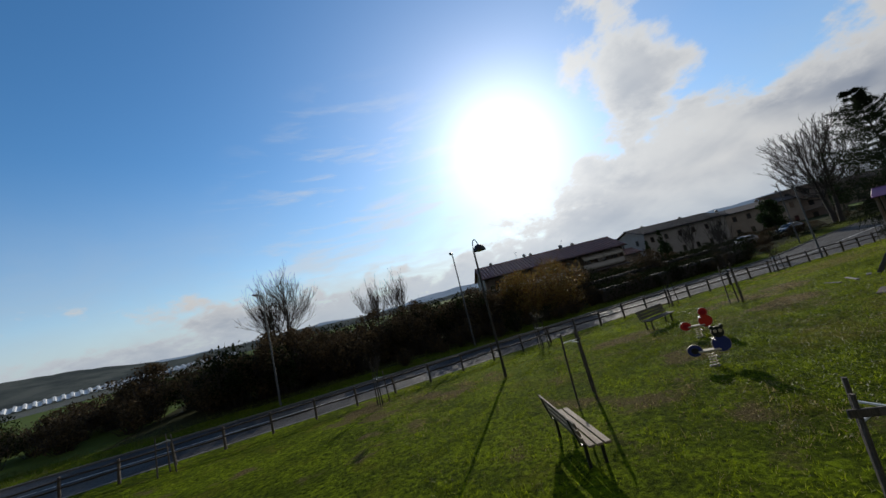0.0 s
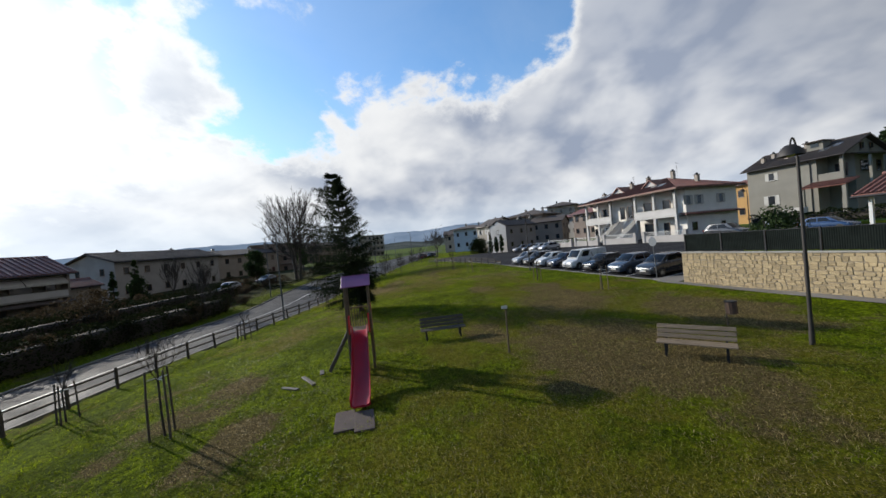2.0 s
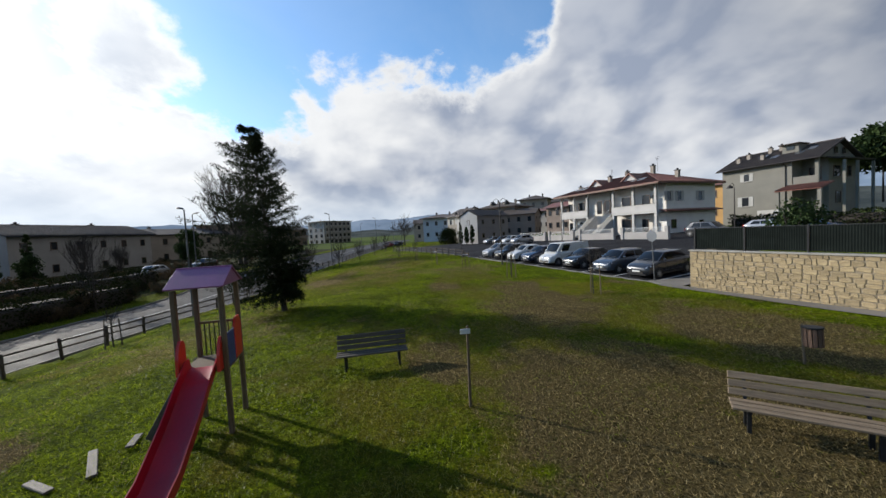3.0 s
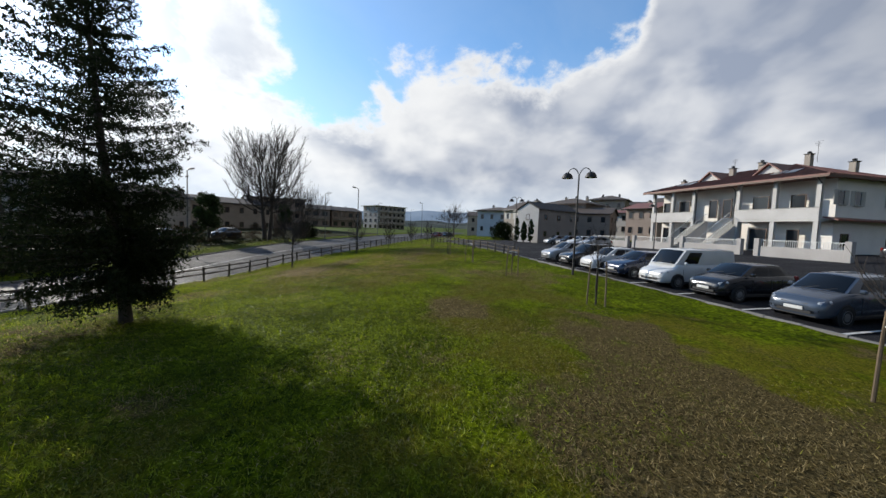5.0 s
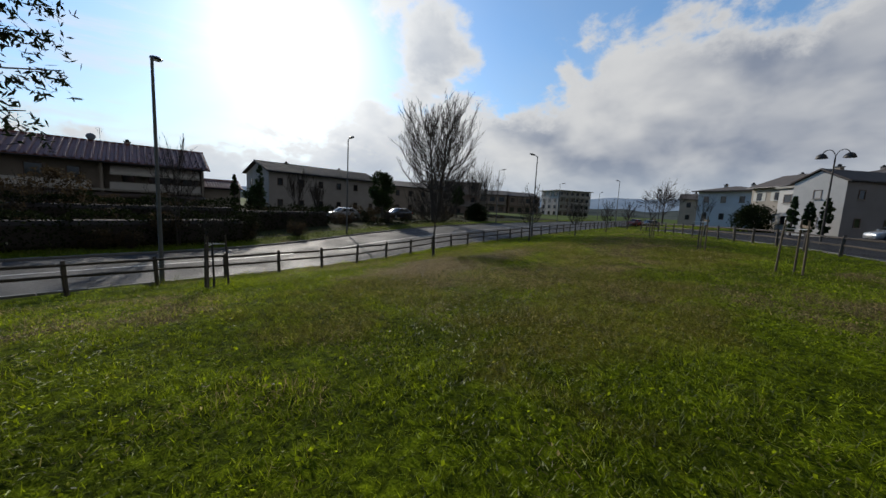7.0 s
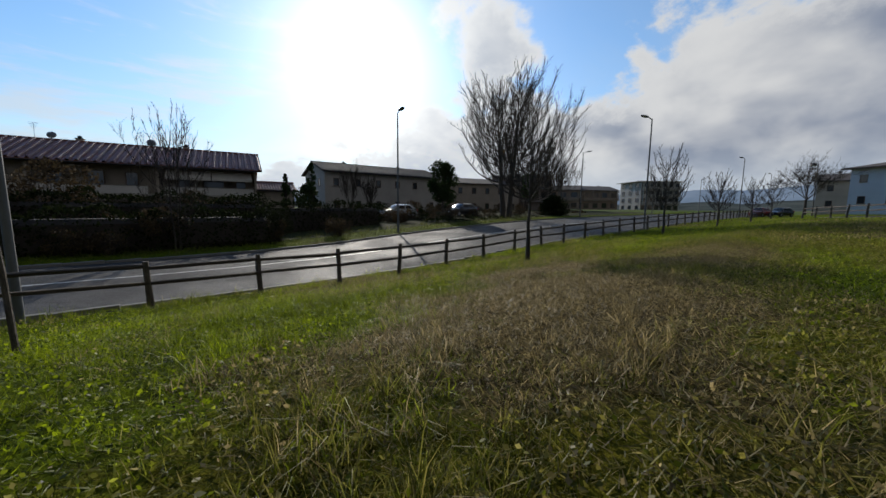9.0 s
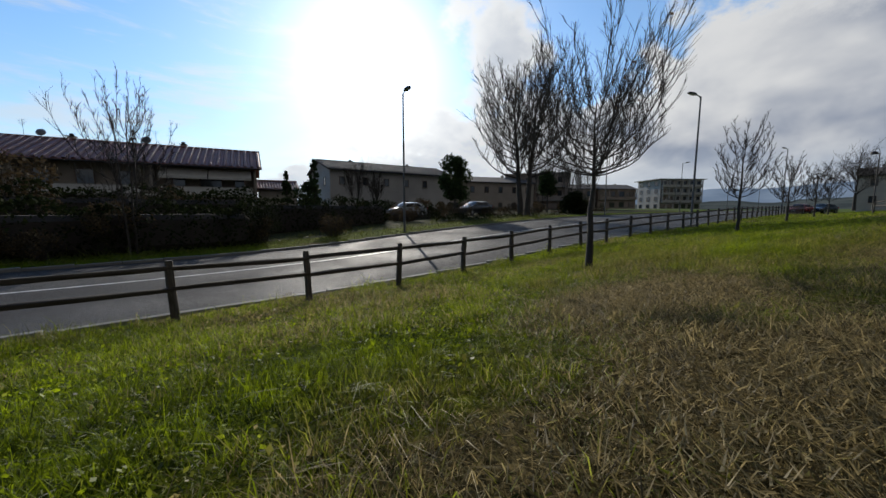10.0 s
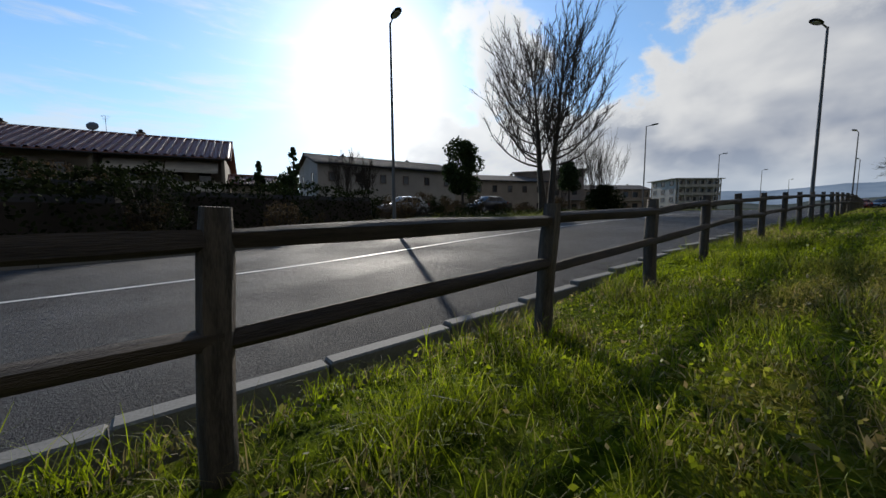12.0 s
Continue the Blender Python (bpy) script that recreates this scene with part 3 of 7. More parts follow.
def ground_z(x, y):
    """Height of the ground: lawn, road bed, parking bed, terrace and the land around."""
    x, y = np.asarray(x, float), np.asarray(y, float)
    z = lawn_z(x, y)
    beyond = y - fence_y(x)
    z = np.where(beyond > 0.72, fence_z(x) - 0.30, z)
    far = y - road_far(x)
    z = np.where(far > 0.1, fence_z(x) + 0.10 + np.clip(far * 0.02, 0, 0.4), z)
    s, d = lot_frame(x, y)
    in_lot = (s > -0.5) & (d > 0.0)
    z = np.where(in_lot, z - 0.25, z)
    return np.where((s <= -1.2) & (d > 1.3), np.maximum(z, 2.9 + 0.02 * d), z)


def on(x, y):
    return float(lawn_z(x, y))


def lot_z(s, d):
    p = lot(s, d)
    return float(lawn_z(p.x, p.y)) - 0.07


# ---- ground ----
def axis(lo, hi, fine_lo, fine_hi, step):
    a = list(np.arange(fine_lo, fine_hi + 1e-6, step))
    k, out = step, []
    x = fine_hi
    while x < hi:
        k *= 1.25
        x += k
        out.append(min(x, hi))
    k, low = step, []
    x = fine_lo
    while x > lo:
        k *= 1.25
        x -= k
        low.append(max(x, lo))
    return np.array(low[::-1] + a + out)


gx, gy = axis(-2500, 3500, -34, 112, 0.8), axis(-2500, 3500, -44, 40, 0.5)
GX, GY = np.meshgrid(gx, gy, indexing="ij")
GZ = ground_z(GX, GY)
near = (np.abs(GX - 40) < 90) & (np.abs(GY) < 60)
rng = np.random.default_rng(4)
GZ += np.where(near & (GY < fence_y(GX)), rng.normal(0, 0.012, GZ.shape), 0)
nx, ny = GX.shape
idx = np.arange(nx * ny).reshape(nx, ny)
quads = np.stack([idx[:-1, :-1], idx[1:, :-1], idx[1:, 1:], idx[:-1, 1:]], -1).reshape(-1, 4)
gm = flat_mesh("ground", np.stack([GX, GY, GZ], -1).reshape(-1, 3), quads.ravel(), np.full(len(quads), 4), LAWN)
gm.materials.append(FIELD)
gm.materials.append(GARDEN)
mx, my = GX.ravel()[quads].mean(1), GY.ravel()[quads].mean(1)
away = (my > road_far(mx) + 3.5) | (np.abs(mx - 40) > 110) | (my < -46)
gardens = (my > road_far(mx) + 3.0) & (my < 75) & (mx > -16) & (mx < 118)
gm.polygons.foreach_set("material_index", np.where(gardens, 2, away).astype(np.int32))
gm.polygons.foreach_set("use_smooth", [True] * len(gm.polygons))
tagged(new("ground", gm), "wide patchy winter lawn and fields of green and brown grass", "ground", kind="structure")


def strip(name, xs, left, right, height, material, label, category):
    """A band of ground between two lines, across the plan."""
    k = 9
    v, f = [], []
    for x in xs:
        a, b = float(left(x)), float(right(x))
        for i in range(k):
            y = a + (b - a) * i / (k - 1)
            v.append((x, y, height(x, y)))
    for i in range(len(xs) - 1):
        for j in range(k - 1):
            o = i * k + j
            f.append((o, o + k, o + k + 1, o + 1))
    return solid(name, Form().raw(v, f), material, label, category, kind="structure")


road_xs = np.arange(-60, 200.1, 1.5)
def road_z(x, y):
    a, b = float(fence_y(x)) + 0.8, float(road_far(x))
    k = (y - a) / (b - a)
    return float(fence_z(x)) - 0.13 + 0.17 * k + 0.14 * k * (1 - k)


strip("road", road_xs, lambda x: fence_y(x) + 0.80, lambda x: road_far(x), road_z, ROAD, "wet grey cracked asphalt road beside the park", "road")


def road_line(k, width, x0, x1, gap=False):
    v, f = [], []
    for x in np.arange(x0, x1, 1.0):
        if gap and int(x) % 6 > 2:
            continue
        row = []
        for xx in (x, x + 1.0):
            y = float(fence_y(xx)) * (1 - k) + float(road_far(xx)) * k
            row += [(xx, y - width / 2, road_z(xx, y) + 0.006), (xx, y + width / 2, road_z(xx, y) + 0.006)]
        f.append(tuple(len(v) + i for i in (0, 2, 3, 1)))
        v += row
    return Form().raw(v, f)


solid("road_marking", road_line(0.58, 0.10, -55, 150), PAINT, "worn white line along the asphalt road", "road marking", kind="structure")


def kerb_run(name, line, width, top, low, x0, x1, step, label):
    """Kerb stones laid end to end."""
    owner = thing(name, label, "kerb", kind="structure")
    base = Form().box((0, 0, 0), (step - 0.012, width, top - low), bevel=0.012).mesh("kerb_stone", KERB)
    r = random.Random(7)
    x = x0
    while x < x1:
        a, b = Vector((x, float(line(x)), 0)), Vector((x + step, float(line(x + step)), 0))
        m = (a + b) / 2
        z = float(fence_z(m.x)) + (top + low) / 2 + r.uniform(-0.008, 0.008)
        ang = math.degrees(math.atan2(b.y - a.y, b.x - a.x))
        part("kerb_stone", base, None, owner, m=pose(m.x, m.y, z, r.uniform(-1, 1), r.uniform(-0.4, 0.4), ang))
        x += step
    return owner


kerb_run("kerb_park", lambda x: fence_y(x) + 0.72, 0.13, 0.02, -0.32, -20, 110, 1.0, "grey concrete kerb along the lawn edge of the road")
kerb_run("kerb_far", lambda x: road_far(x) + 0.06, 0.14, 0.13, -0.2, -20, 110, 1.0, "grey concrete kerb on the far side of the road")

# parking: asphalt sheet, paint, kerb and path
v, f = [], []
ss, dd = np.linspace(0.0, 62, 32), np.linspace(0.06, 33, 24)
for s in ss:
    for d in dd:
        p = lot(s, d)
        v.append((p.x, p.y, lot_z(s, d)))
for i in range(len(ss) - 1):
    for j in range(len(dd) - 1):
        o = i * len(dd) + j
        f.append((o, o + 1, o + len(dd) + 1, o + len(dd)))
solid("parking_ground", Form().raw(v, f), LOT, "dark asphalt parking area beside the lawn", "parking area", kind="structure")
BAYS = [3.0, 5.75, 8.8, 11.55, 14.2, 16.5, 19.0, 21.55]
bay_paint = Form()
for i in range(9):
    s = BAYS[0] - 1.33 + 2.655 * i
    q = [lot(s - 0.06, 0.2), lot(s + 0.06, 0.2), lot(s + 0.06, 5.0), lot(s - 0.06, 5.0)]
    k = [lot_z(s, 0.2), lot_z(s, 0.2), lot_z(s, 5.0), lot_z(s, 5.0)]
    bay_paint.raw([(p.x, p.y, z + 0.012) for p, z in zip(q, k)], [(3, 2, 1, 0)])
solid("bay_marking", bay_paint, PAINT, "white painted lines between parking bays", "road marking", kind="structure")
lot_kerb = thing("kerb_parking", "grey concrete kerb between the lawn and the parking", "kerb", kind="structure")
stone = Form().box((0, 0, 0), (0.985, 0.14, 0.26), bevel=0.012).mesh("kerb_stone", KERB)
for i in range(55):
    s = 0.5 + i
    p = lot(s, 0.0, lot_z(s, 0) - 0.04)
    part("kerb_stone", stone, None, lot_kerb, m=pose(p.x, p.y, p.z, 0, 0, 17.7))
lot_path = Form()
for s0, s1, d0, d1 in ((-16, 0.6, -0.75, -0.08),):
    n = 16
    vv = []
    for i in range(n + 1):
        s = s0 + (s1 - s0) * i / n
        for d in (d0, d1):
            p = lot(s, d)
            vv.append((p.x, p.y, on(p.x, p.y) + 0.035))
    lot_path.raw(vv, [(2 * i, 2 * i + 1, 2 * i + 3, 2 * i + 2) for i in range(n)])
solid("path_wall", lot_path, PAVE, "narrow concrete path at the foot of the stone wall", "path", kind="structure")
ramp = Form()
vv = []
for i in range(9):
    s = -0.1 + 2.0 * i / 8
    for d in (0.10, 1.0, 2.2, 3.4):
        p = lot(s - 0.3 * (d - 0.1) * (i / 8), d)
        vv.append((p.x, p.y, lot_z(s, d) + 0.06))
ramp.raw(vv, [(4 * i + j, 4 * i + j + 1, 4 * i + j + 5, 4 * i + j + 4) for i in range(8) for j in range(3)])
solid("pavement_corner", ramp, PAVE, "paved corner at the end of the parking bays", "pavement", kind="structure")


# ---- hills on the skyline ----
def ridge(name, radius, knots, material, label, rough, seed):
    az = np.linspace(-180, 180, 361)
    el = np.interp(az, [k[0] for k in knots], [k[1] for k in knots])
    v, f = [], []
    for i, (a, e) in enumerate(zip(az, el)):
        w = noise.fractal(Vector((math.cos(radians(a)) * 9, math.sin(radians(a)) * 9, seed)), 0.8, 2.0, 5) * rough
        h = radius * math.tan(radians(max(0.2, e + w)))
        c, s = math.cos(radians(a)), math.sin(radians(a))
        v += [(40 + radius * 0.72 * c, radius * 0.72 * s, -6), (40 + radius * 0.88 * c, radius * 0.88 * s, h * 0.55), (40 + radius * c, radius * s, h)]
        if i:
            o = 3 * i
            f += [(o - 3, o, o + 1, o - 2), (o - 2, o + 1, o + 2, o - 1)]
    return solid(name, Form().raw(v, f), material, label, "hill", kind="structure", smooth=80)


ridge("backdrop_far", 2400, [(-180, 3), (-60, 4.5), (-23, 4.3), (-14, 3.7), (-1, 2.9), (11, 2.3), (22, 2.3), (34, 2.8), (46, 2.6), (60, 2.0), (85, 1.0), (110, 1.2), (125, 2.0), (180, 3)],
      HILL_FAR, "far hills on the horizon with blue haze painted in", 0.35, 1.7)
ridge("backdrop_near", 1150, [(-180, 2), (-40, 2.6), (-20, 2.2), (0, 1.2), (20, 0.9), (50, 0.9), (80, 0.8), (106, 1.2), (114, 1.5), (119, 2.3), (125, 2.9), (140, 3.2), (180, 2)],
      HILL_NEAR, "dark wooded low hills beyond the fields", 0.3, 5.2)


# ---- post and rail fence ----
def log_mesh(name, length, r, seed, material, n=9, square=0.0, wear=0.16):
    """A hewn timber along x, uneven and a little bent."""
    rr = random.Random(seed)
    form, m = Form(), 9
    o = [rr.uniform(0, 99) for _ in range(3)]
    for i in range(m):
        t = i / (m - 1)
        cy, cz = 0.022 * math.sin(t * 3.1 + o[0]) * length / 2, 0.018 * math.sin(t * 2.6 + o[1]) * length / 2
        for k in range(n):
            w = 2 * math.pi * k / n
            q = r * (1 + wear * noise.noise(Vector((t * length * 2.2 + o[2], math.cos(w) * 1.3, math.sin(w) * 1.3))))
            if i in (0, m - 1):
                q *= 0.86
            a, b = math.cos(w), math.sin(w)
            sq = 1 + square * (1 / max(abs(a), abs(b)) - 1)
            form.v.append(((t - 0.5) * length, cy + q * a * sq, cz + q * b * sq))
    for i in range(m - 1):
        for k in range(n):
            k2 = (k + 1) % n
            form.f.append((i * n + k, i * n + k2, (i + 1) * n + k2, (i + 1) * n + k))
    form.f += [tuple(range(n))[::-1], tuple((m - 1) * n + k for k in range(n))]
    return form.mesh(name, material, 50)


posts = [log_mesh("post", 1.30, 0.056, 10 + i, FENCE_WOOD, 10, 0.55, 0.2) for i in range(5)]
rails = [log_mesh("rail", 1.0, 0.039, 30 + i, RAIL_WOOD, 8, 0.4, 0.3) for i in range(6)]
for d in posts:
    d.transform(Matrix.Rotation(radians(-90), 4, "Y"))


def rail_fence(xs, label, where, tall=0.98):
    owner = thing("rail_fence", label, "fence")
    r = random.Random(3)
    spots = [where(x) for x in xs]
    for i, p in enumerate(spots):
        part("post", posts[r.randrange(5)], None, owner, m=pose(p.x, p.y, p.z + tall - 0.65, r.uniform(-2.5, 2.5), r.uniform(-2.5, 2.5), r.uniform(-12, 12)))
        if i == 0:
            continue
        q = spots[i - 1]
        for h in (tall - 0.12, tall - 0.435):
            a, b = q + Vector((0, -0.02, h + r.uniform(-0.02, 0.02))), p + Vector((0, -0.02, h + r.uniform(-0.02, 0.02)))
            c, e = (a + b) / 2, b - a
            m = Matrix.Translation(c) @ e.to_track_quat("X", "Z").to_matrix().to_4x4() @ Matrix.Rotation(r.uniform(-0.5, 0.5), 4, "X") @ Matrix.Diagonal((e.length + 0.03, 1, 1, 1))
            part("rail", rails[r.randrange(6)], None, owner, m=m)
    return owner


FENCE_START, FENCE_STEP = 45.31, 1.97
fence_xs = [FENCE_START + FENCE_STEP * i for i in range(-34, 45)]
rail_fence(fence_xs, "weathered dark wooden post-and-rail fence along the road", lambda x: Vector((x, float(fence_y(x)), float(fence_z(x)))))
rail_fence([44 + 2.0 * i for i in range(16)], "weathered wooden rail fence at the end of the lawn", lambda i: lot(i - 20.5, -0.9 - 0.02 * (i - 44), on(*lot(i - 20.5, -0.9)[:2])), 0.9)


# ---- stone wall with its fence ----
wall = thing("wall_stone", "ochre rubble stone retaining wall with pale mortar", "wall", kind="structure")
WALL_LEN, WALL_LOW, WALL_TOP = 17.0, 1.0, 3.22
wm = Matrix.Translation(lot(-0.55, 0.0)) @ Matrix.Rotation(radians(17.7), 4, "Z")
part("wall_core", Form().box((-WALL_LEN / 2, -0.20, (WALL_LOW + WALL_TOP) / 2), (WALL_LEN, 0.30, WALL_TOP - WALL_LOW), bevel=0.01), MORTAR, wall, m=wm)
part("wall_return", Form().box((-0.17, -4.35, (WALL_LOW + WALL_TOP) / 2), (0.30, 8.0, WALL_TOP - WALL_LOW), bevel=0.01), MORTAR, wall, m=wm)
part("coping", Form().box((-WALL_LEN / 2 + 0.02, -0.20, WALL_TOP + 0.035), (WALL_LEN + 0.06, 0.40, 0.07), bevel=0.012), COPING, wall, m=wm)
mesh_fence = thing("garden_fence", "dark green mesh fence on iron posts over the stone wall", "fence")
for i in range(9):
    x = -0.15 - 2.05 * i
    part("post", Form().box((x, -0.22, WALL_TOP + 0.60), (0.07, 0.07, 1.08), bevel=0.008), IRON, mesh_fence, m=wm)
    if i < 8:
        pleats = [(x - 0.05 - 1.95 * k / 52, -0.215 - 0.012 * (k % 2)) for k in range(53)]
        f = Form().slab(pleats + [(a, b - 0.006) for a, b in pleats[::-1]], WALL_TOP + 0.12, WALL_TOP + 1.08)
        part("panel", f, MESH_GREEN, mesh_fence, "dark green slatted screen", m=wm)
        part("top_bar", Form().box((x - 1.025, -0.22, WALL_TOP + 1.10), (1.98, 0.03, 0.035), bevel=0.004), IRON, mesh_fence, m=wm)


# ---- street and park lamps ----
def park_lamp(m, heads, tall, label):
    """An iron post with hanging bell shades on curved arms."""
    ob = thing("park_lamp", label, "street lamp", m, group="park lamps")
    part("base", Form().lathe([(0.068, -0.1), (0.068, 0.32), (0.060, 0.40), (0.054, 0.9)], 14), LAMP_IRON, ob, smooth=40)
    part("pole", Form().tube([(0, 0, 0.8), (0, 0, tall * 0.6), (0, 0, tall - 0.45)], [0.052, 0.047, 0.038], 12), LAMP_IRON, ob, smooth=50)
    for sgn in heads:
        pts = [(sgn * 0.52 * (1 - math.cos(a)) / 1.0 * 0.62, 0, tall - 0.5 + 0.55 * math.sin(a)) for a in [radians(k) for k in range(0, 151, 15)]]
        part("arm", Form().tube(pts, 0.024, 8), LAMP_IRON, ob, smooth=60)
        e = pts[-1]
        shade = part("shade", Form().lathe([(0.05, 0.06), (0.10, 0.05), (0.20, -0.03), (0.275, -0.16), (0.30, -0.25), (0.285, -0.25), (0.25, -0.15), (0.02, 0.0)], 22, e), LAMP_IRON, ob, smooth=45)
        part("bulb", Form().lathe([(0.02, -0.10), (0.09, -0.12), (0.11, -0.2), (0.07, -0.27), (0.01, -0.29)], 12, e), LAMP_GLASS, shade, "pale glass bowl", smooth=60)
    return ob


def street_light(m, tall, reach):
    ob = thing("street_light", "tall grey steel street light with a flat head", "street lamp", m, group="street lights")
    part("pole", Form().tube([(0, 0, -0.2), (0, 0, tall * 0.5), (0, 0, tall - 0.05)], [0.070, 0.055, 0.042], 12), GALV, ob, smooth=50)
    part("arm", Form().tube([(0, 0, tall - 0.1), (reach * 0.3, 0, tall), (reach * 0.6, 0, tall + 0.05)], 0.03, 8), GALV, ob, smooth=50)
    hd = part("lamp_head", Form().lathe([(0.02, -0.04), (0.12, -0.035), (0.15, 0.0), (0.12, 0.05), (0.03, 0.08)], 14, (0, 0, 0), None), IRON, ob, smooth=60,
              m=pose(reach * 0.85, 0, tall + 0.06, 0, -8, 0) @ Matrix.Diagonal((2.3, 1.1, 1, 1)))
    part("lens", Form().lathe([(0.09, -0.055), (0.10, -0.038), (0.02, -0.03)], 12), LAMP_GLASS, hd)
    return ob


park_lamp(pose(5.95, 13.9, on(5.95, 13.9), 0, 1.0, 40), (1,), 5.95, "dark iron park lamp with one hanging bell shade")
park_lamp(pose(18.4, -6.4, on(18.4, -6.4), 0, 0, 122), (1,), 5.95, "dark iron park lamp beside the bench and bin")
park_lamp(pose(43.2, -4.3, on(43.2, -4.3), 0, 0, 62), (-1, 1), 5.7, "dark iron lamp with two hanging bell shades")
park_lamp(pose(65.5, -3.6, 1.7, 0, 0, 75), (-1, 1), 6.1, "dark iron lamp with two bell shades by the far parking")
park_lamp(pose(94, 6.5, 1.7, 0, 0, 30), (1,), 5.8, "dark iron park lamp at the end of the lawn")
for s, d in ((31.5, 20.0), (10.5, 24.5)):
    p = lot(s, d)
    park_lamp(pose(p.x, p.y, lot_z(s, d), 0, 0, 100), (1,), 5.4, "dark iron lamp on the pavement before the houses")
for x, y, tall, rz, reach in ((37.7, 18.25, 7.2, 60, 0.55), (66.4, 15.85, 7.6, 150, 0.75), (100.3, 13.0, 7.8, 150, 0.75), (132, 10.9, 7.8, 150, 0.75), (9.4, 26.2, 7.4, -120, 0.6), (-4.6, 25.9, 7.3, -120, 0.6),
                              (53.2, 27.2, 7.9, -100, 0.6), (81.2, 26.7, 7.9, -60, 0.8), (108, 25.2, 7.9, -60, 0.8), (140, 23.0, 7.9, -60, 0.8), (175, 20.2, 7.9, -60, 0.8)):
    street_light(pose(x, y, float(fence_z(x)), 0, 0, rz), tall, reach)


# ---- play things and benches ----
def bench(m, wood, label):
    """A slatted bench, x along it, y towards its back."""
    ob = thing("park_bench", label, "bench", m, group="park benches")
    for i in range(3):
        part("seat_slat", Form().box((0, -0.18 + 0.145 * i, 0.43 + 0.004 * i), (1.90, 0.115, 0.040), bevel=0.008), wood, ob)
    for i in range(3):
        part("back_slat", Form().box((0, 0.235 + 0.035 * i, 0.545 + 0.135 * i), (1.90, 0.115, 0.038), Matrix.Rotation(radians(75), 3, "X"), 0.008), wood, ob)
    for x in (-0.72, 0.72):
        part("leg", Form().box((x, -0.14, 0.19), (0.06, 0.05, 0.48), bevel=0.006).box((x, 0.16, 0.19), (0.06, 0.05, 0.48), bevel=0.006).box((x, 0.0, 0.395), (0.06, 0.46, 0.035), bevel=0.006), IRON, ob, "dark iron leg frame")
        part("back_support", Form().box((x, 0.285, 0.63), (0.05, 0.03, 0.50), Matrix.Rotation(radians(-15), 3, "X"), 0.005), IRON, ob)
    return ob


bench(pose(3.9, 6.4, on(3.9, 6.4), 0, 0, 76), BENCH_WOOD, "weathered slatted wooden bench seen beside young trees")
bench(pose(13.6, 12.9, on(13.6, 12.9), 0, 0, 8), BENCH_DARK, "dark slatted wooden bench facing the spring riders")
bench(pose(18.3, -2.95, on(18.3, -2.95), 0, 0, -127), BENCH_WOOD, "pale weathered wooden bench near the litter bin")
bench(pose(23.0, 4.4, on(23.0, 4.4), 0, 0, -82), BENCH_DARK, "dark slatted wooden bench in the shade of the spruce")


def outline_disc(r, n=20, sy=1.0):
    return [(r * math.cos(2 * math.pi * k / n), r * sy * math.sin(2 * math.pi * k / n)) for k in range(n)]


def plate(form, outline, thick, at, m):
    """A flat panel standing upright in the xz plane."""
    return form.slab(outline, -thick / 2, thick / 2, Matrix.Translation(at) @ m @ Matrix.Rotation(radians(90), 4, "X"))


def spring(ob, h, r=0.085):
    pts = [(r * (1 + 0.15 * math.cos(k / 60 * math.pi * 2)) * math.cos(k * 0.55), r * math.sin(k * 0.55), h * k / 60) for k in range(61)]
    part("spring", Form().tube(pts, 0.014, 6), BEIGE, ob, "pale coiled steel spring", smooth=60)
    part("ground_plate", Form().lathe([(0.13, -0.03), (0.13, 0.02), (0.05, 0.03)], 16), IRON, ob)


def rider(m, colour, second, label, eyes):
    """A rocking seat on a spring with painted side panels; x is its front."""
    ob = thing("spring_rider", label, "spring rider", m, group="spring riders")
    spring(ob, 0.36)
    part("seat", Form().box((-0.02, 0, 0.41), (0.52, 0.20, 0.05), bevel=0.018), BEIGE, ob, "pale seat board")
    i = Matrix.Identity(4)
    for px, pz, pr, ps in ((-0.34, 0.45, 0.17, 0.85), (0.30, 0.53, 0.21, 0.95), (0.30, 0.83, 0.14, 1.0)):
        part("panel_edge", plate(Form(), outline_disc(pr + 0.014, 22, ps), 0.032, (px, 0, pz), i), BEIGE, ob, "pale bare plywood edge")
    part("tail_panel", plate(Form(), outline_disc(0.17, 22, 0.85), 0.04, (-0.34, 0, 0.45), i), colour, ob)
    part("tail_badge", plate(Form(), outline_disc(0.09, 18, 0.85), 0.06, (-0.34, 0, 0.45), i), second, ob)
    part("body_panel", plate(Form(), outline_disc(0.21, 22, 0.95), 0.04, (0.30, 0, 0.53), i), colour, ob)
    hd = part("head_panel", plate(Form(), outline_disc(0.14, 22), 0.05, (0.30, 0, 0.83), i), IRON if eyes else colour, ob)
    if eyes:
        for sx in (-0.06, 0.06):
            part("eye", Form().lathe([(0.045, 0), (0.045, 0.012), (0.02, 0.016)], 12, (0.30 + sx, -0.025, 0.86), Matrix.Rotation(radians(90), 4, "X")), BEIGE, hd, "white painted round")
        for sx in (-0.11, 0.11):
            part("ear", plate(Form(), outline_disc(0.05, 12), 0.045, (0.30 + sx, 0, 0.96), i), second, hd)
    else:
        part("head_badge", plate(Form(), outline_disc(0.09, 18), 0.07, (0.30, 0, 0.83), i), second, hd)
    part("handle", Form().tube([(0.16, -0.17, 0.66), (0.16, 0.17, 0.66)], 0.014, 8), IRON, ob)
    part("footrest", Form().tube([(0.1, -0.22, 0.26), (0.1, 0.22, 0.26)], 0.016, 8), IRON, ob)
    return ob


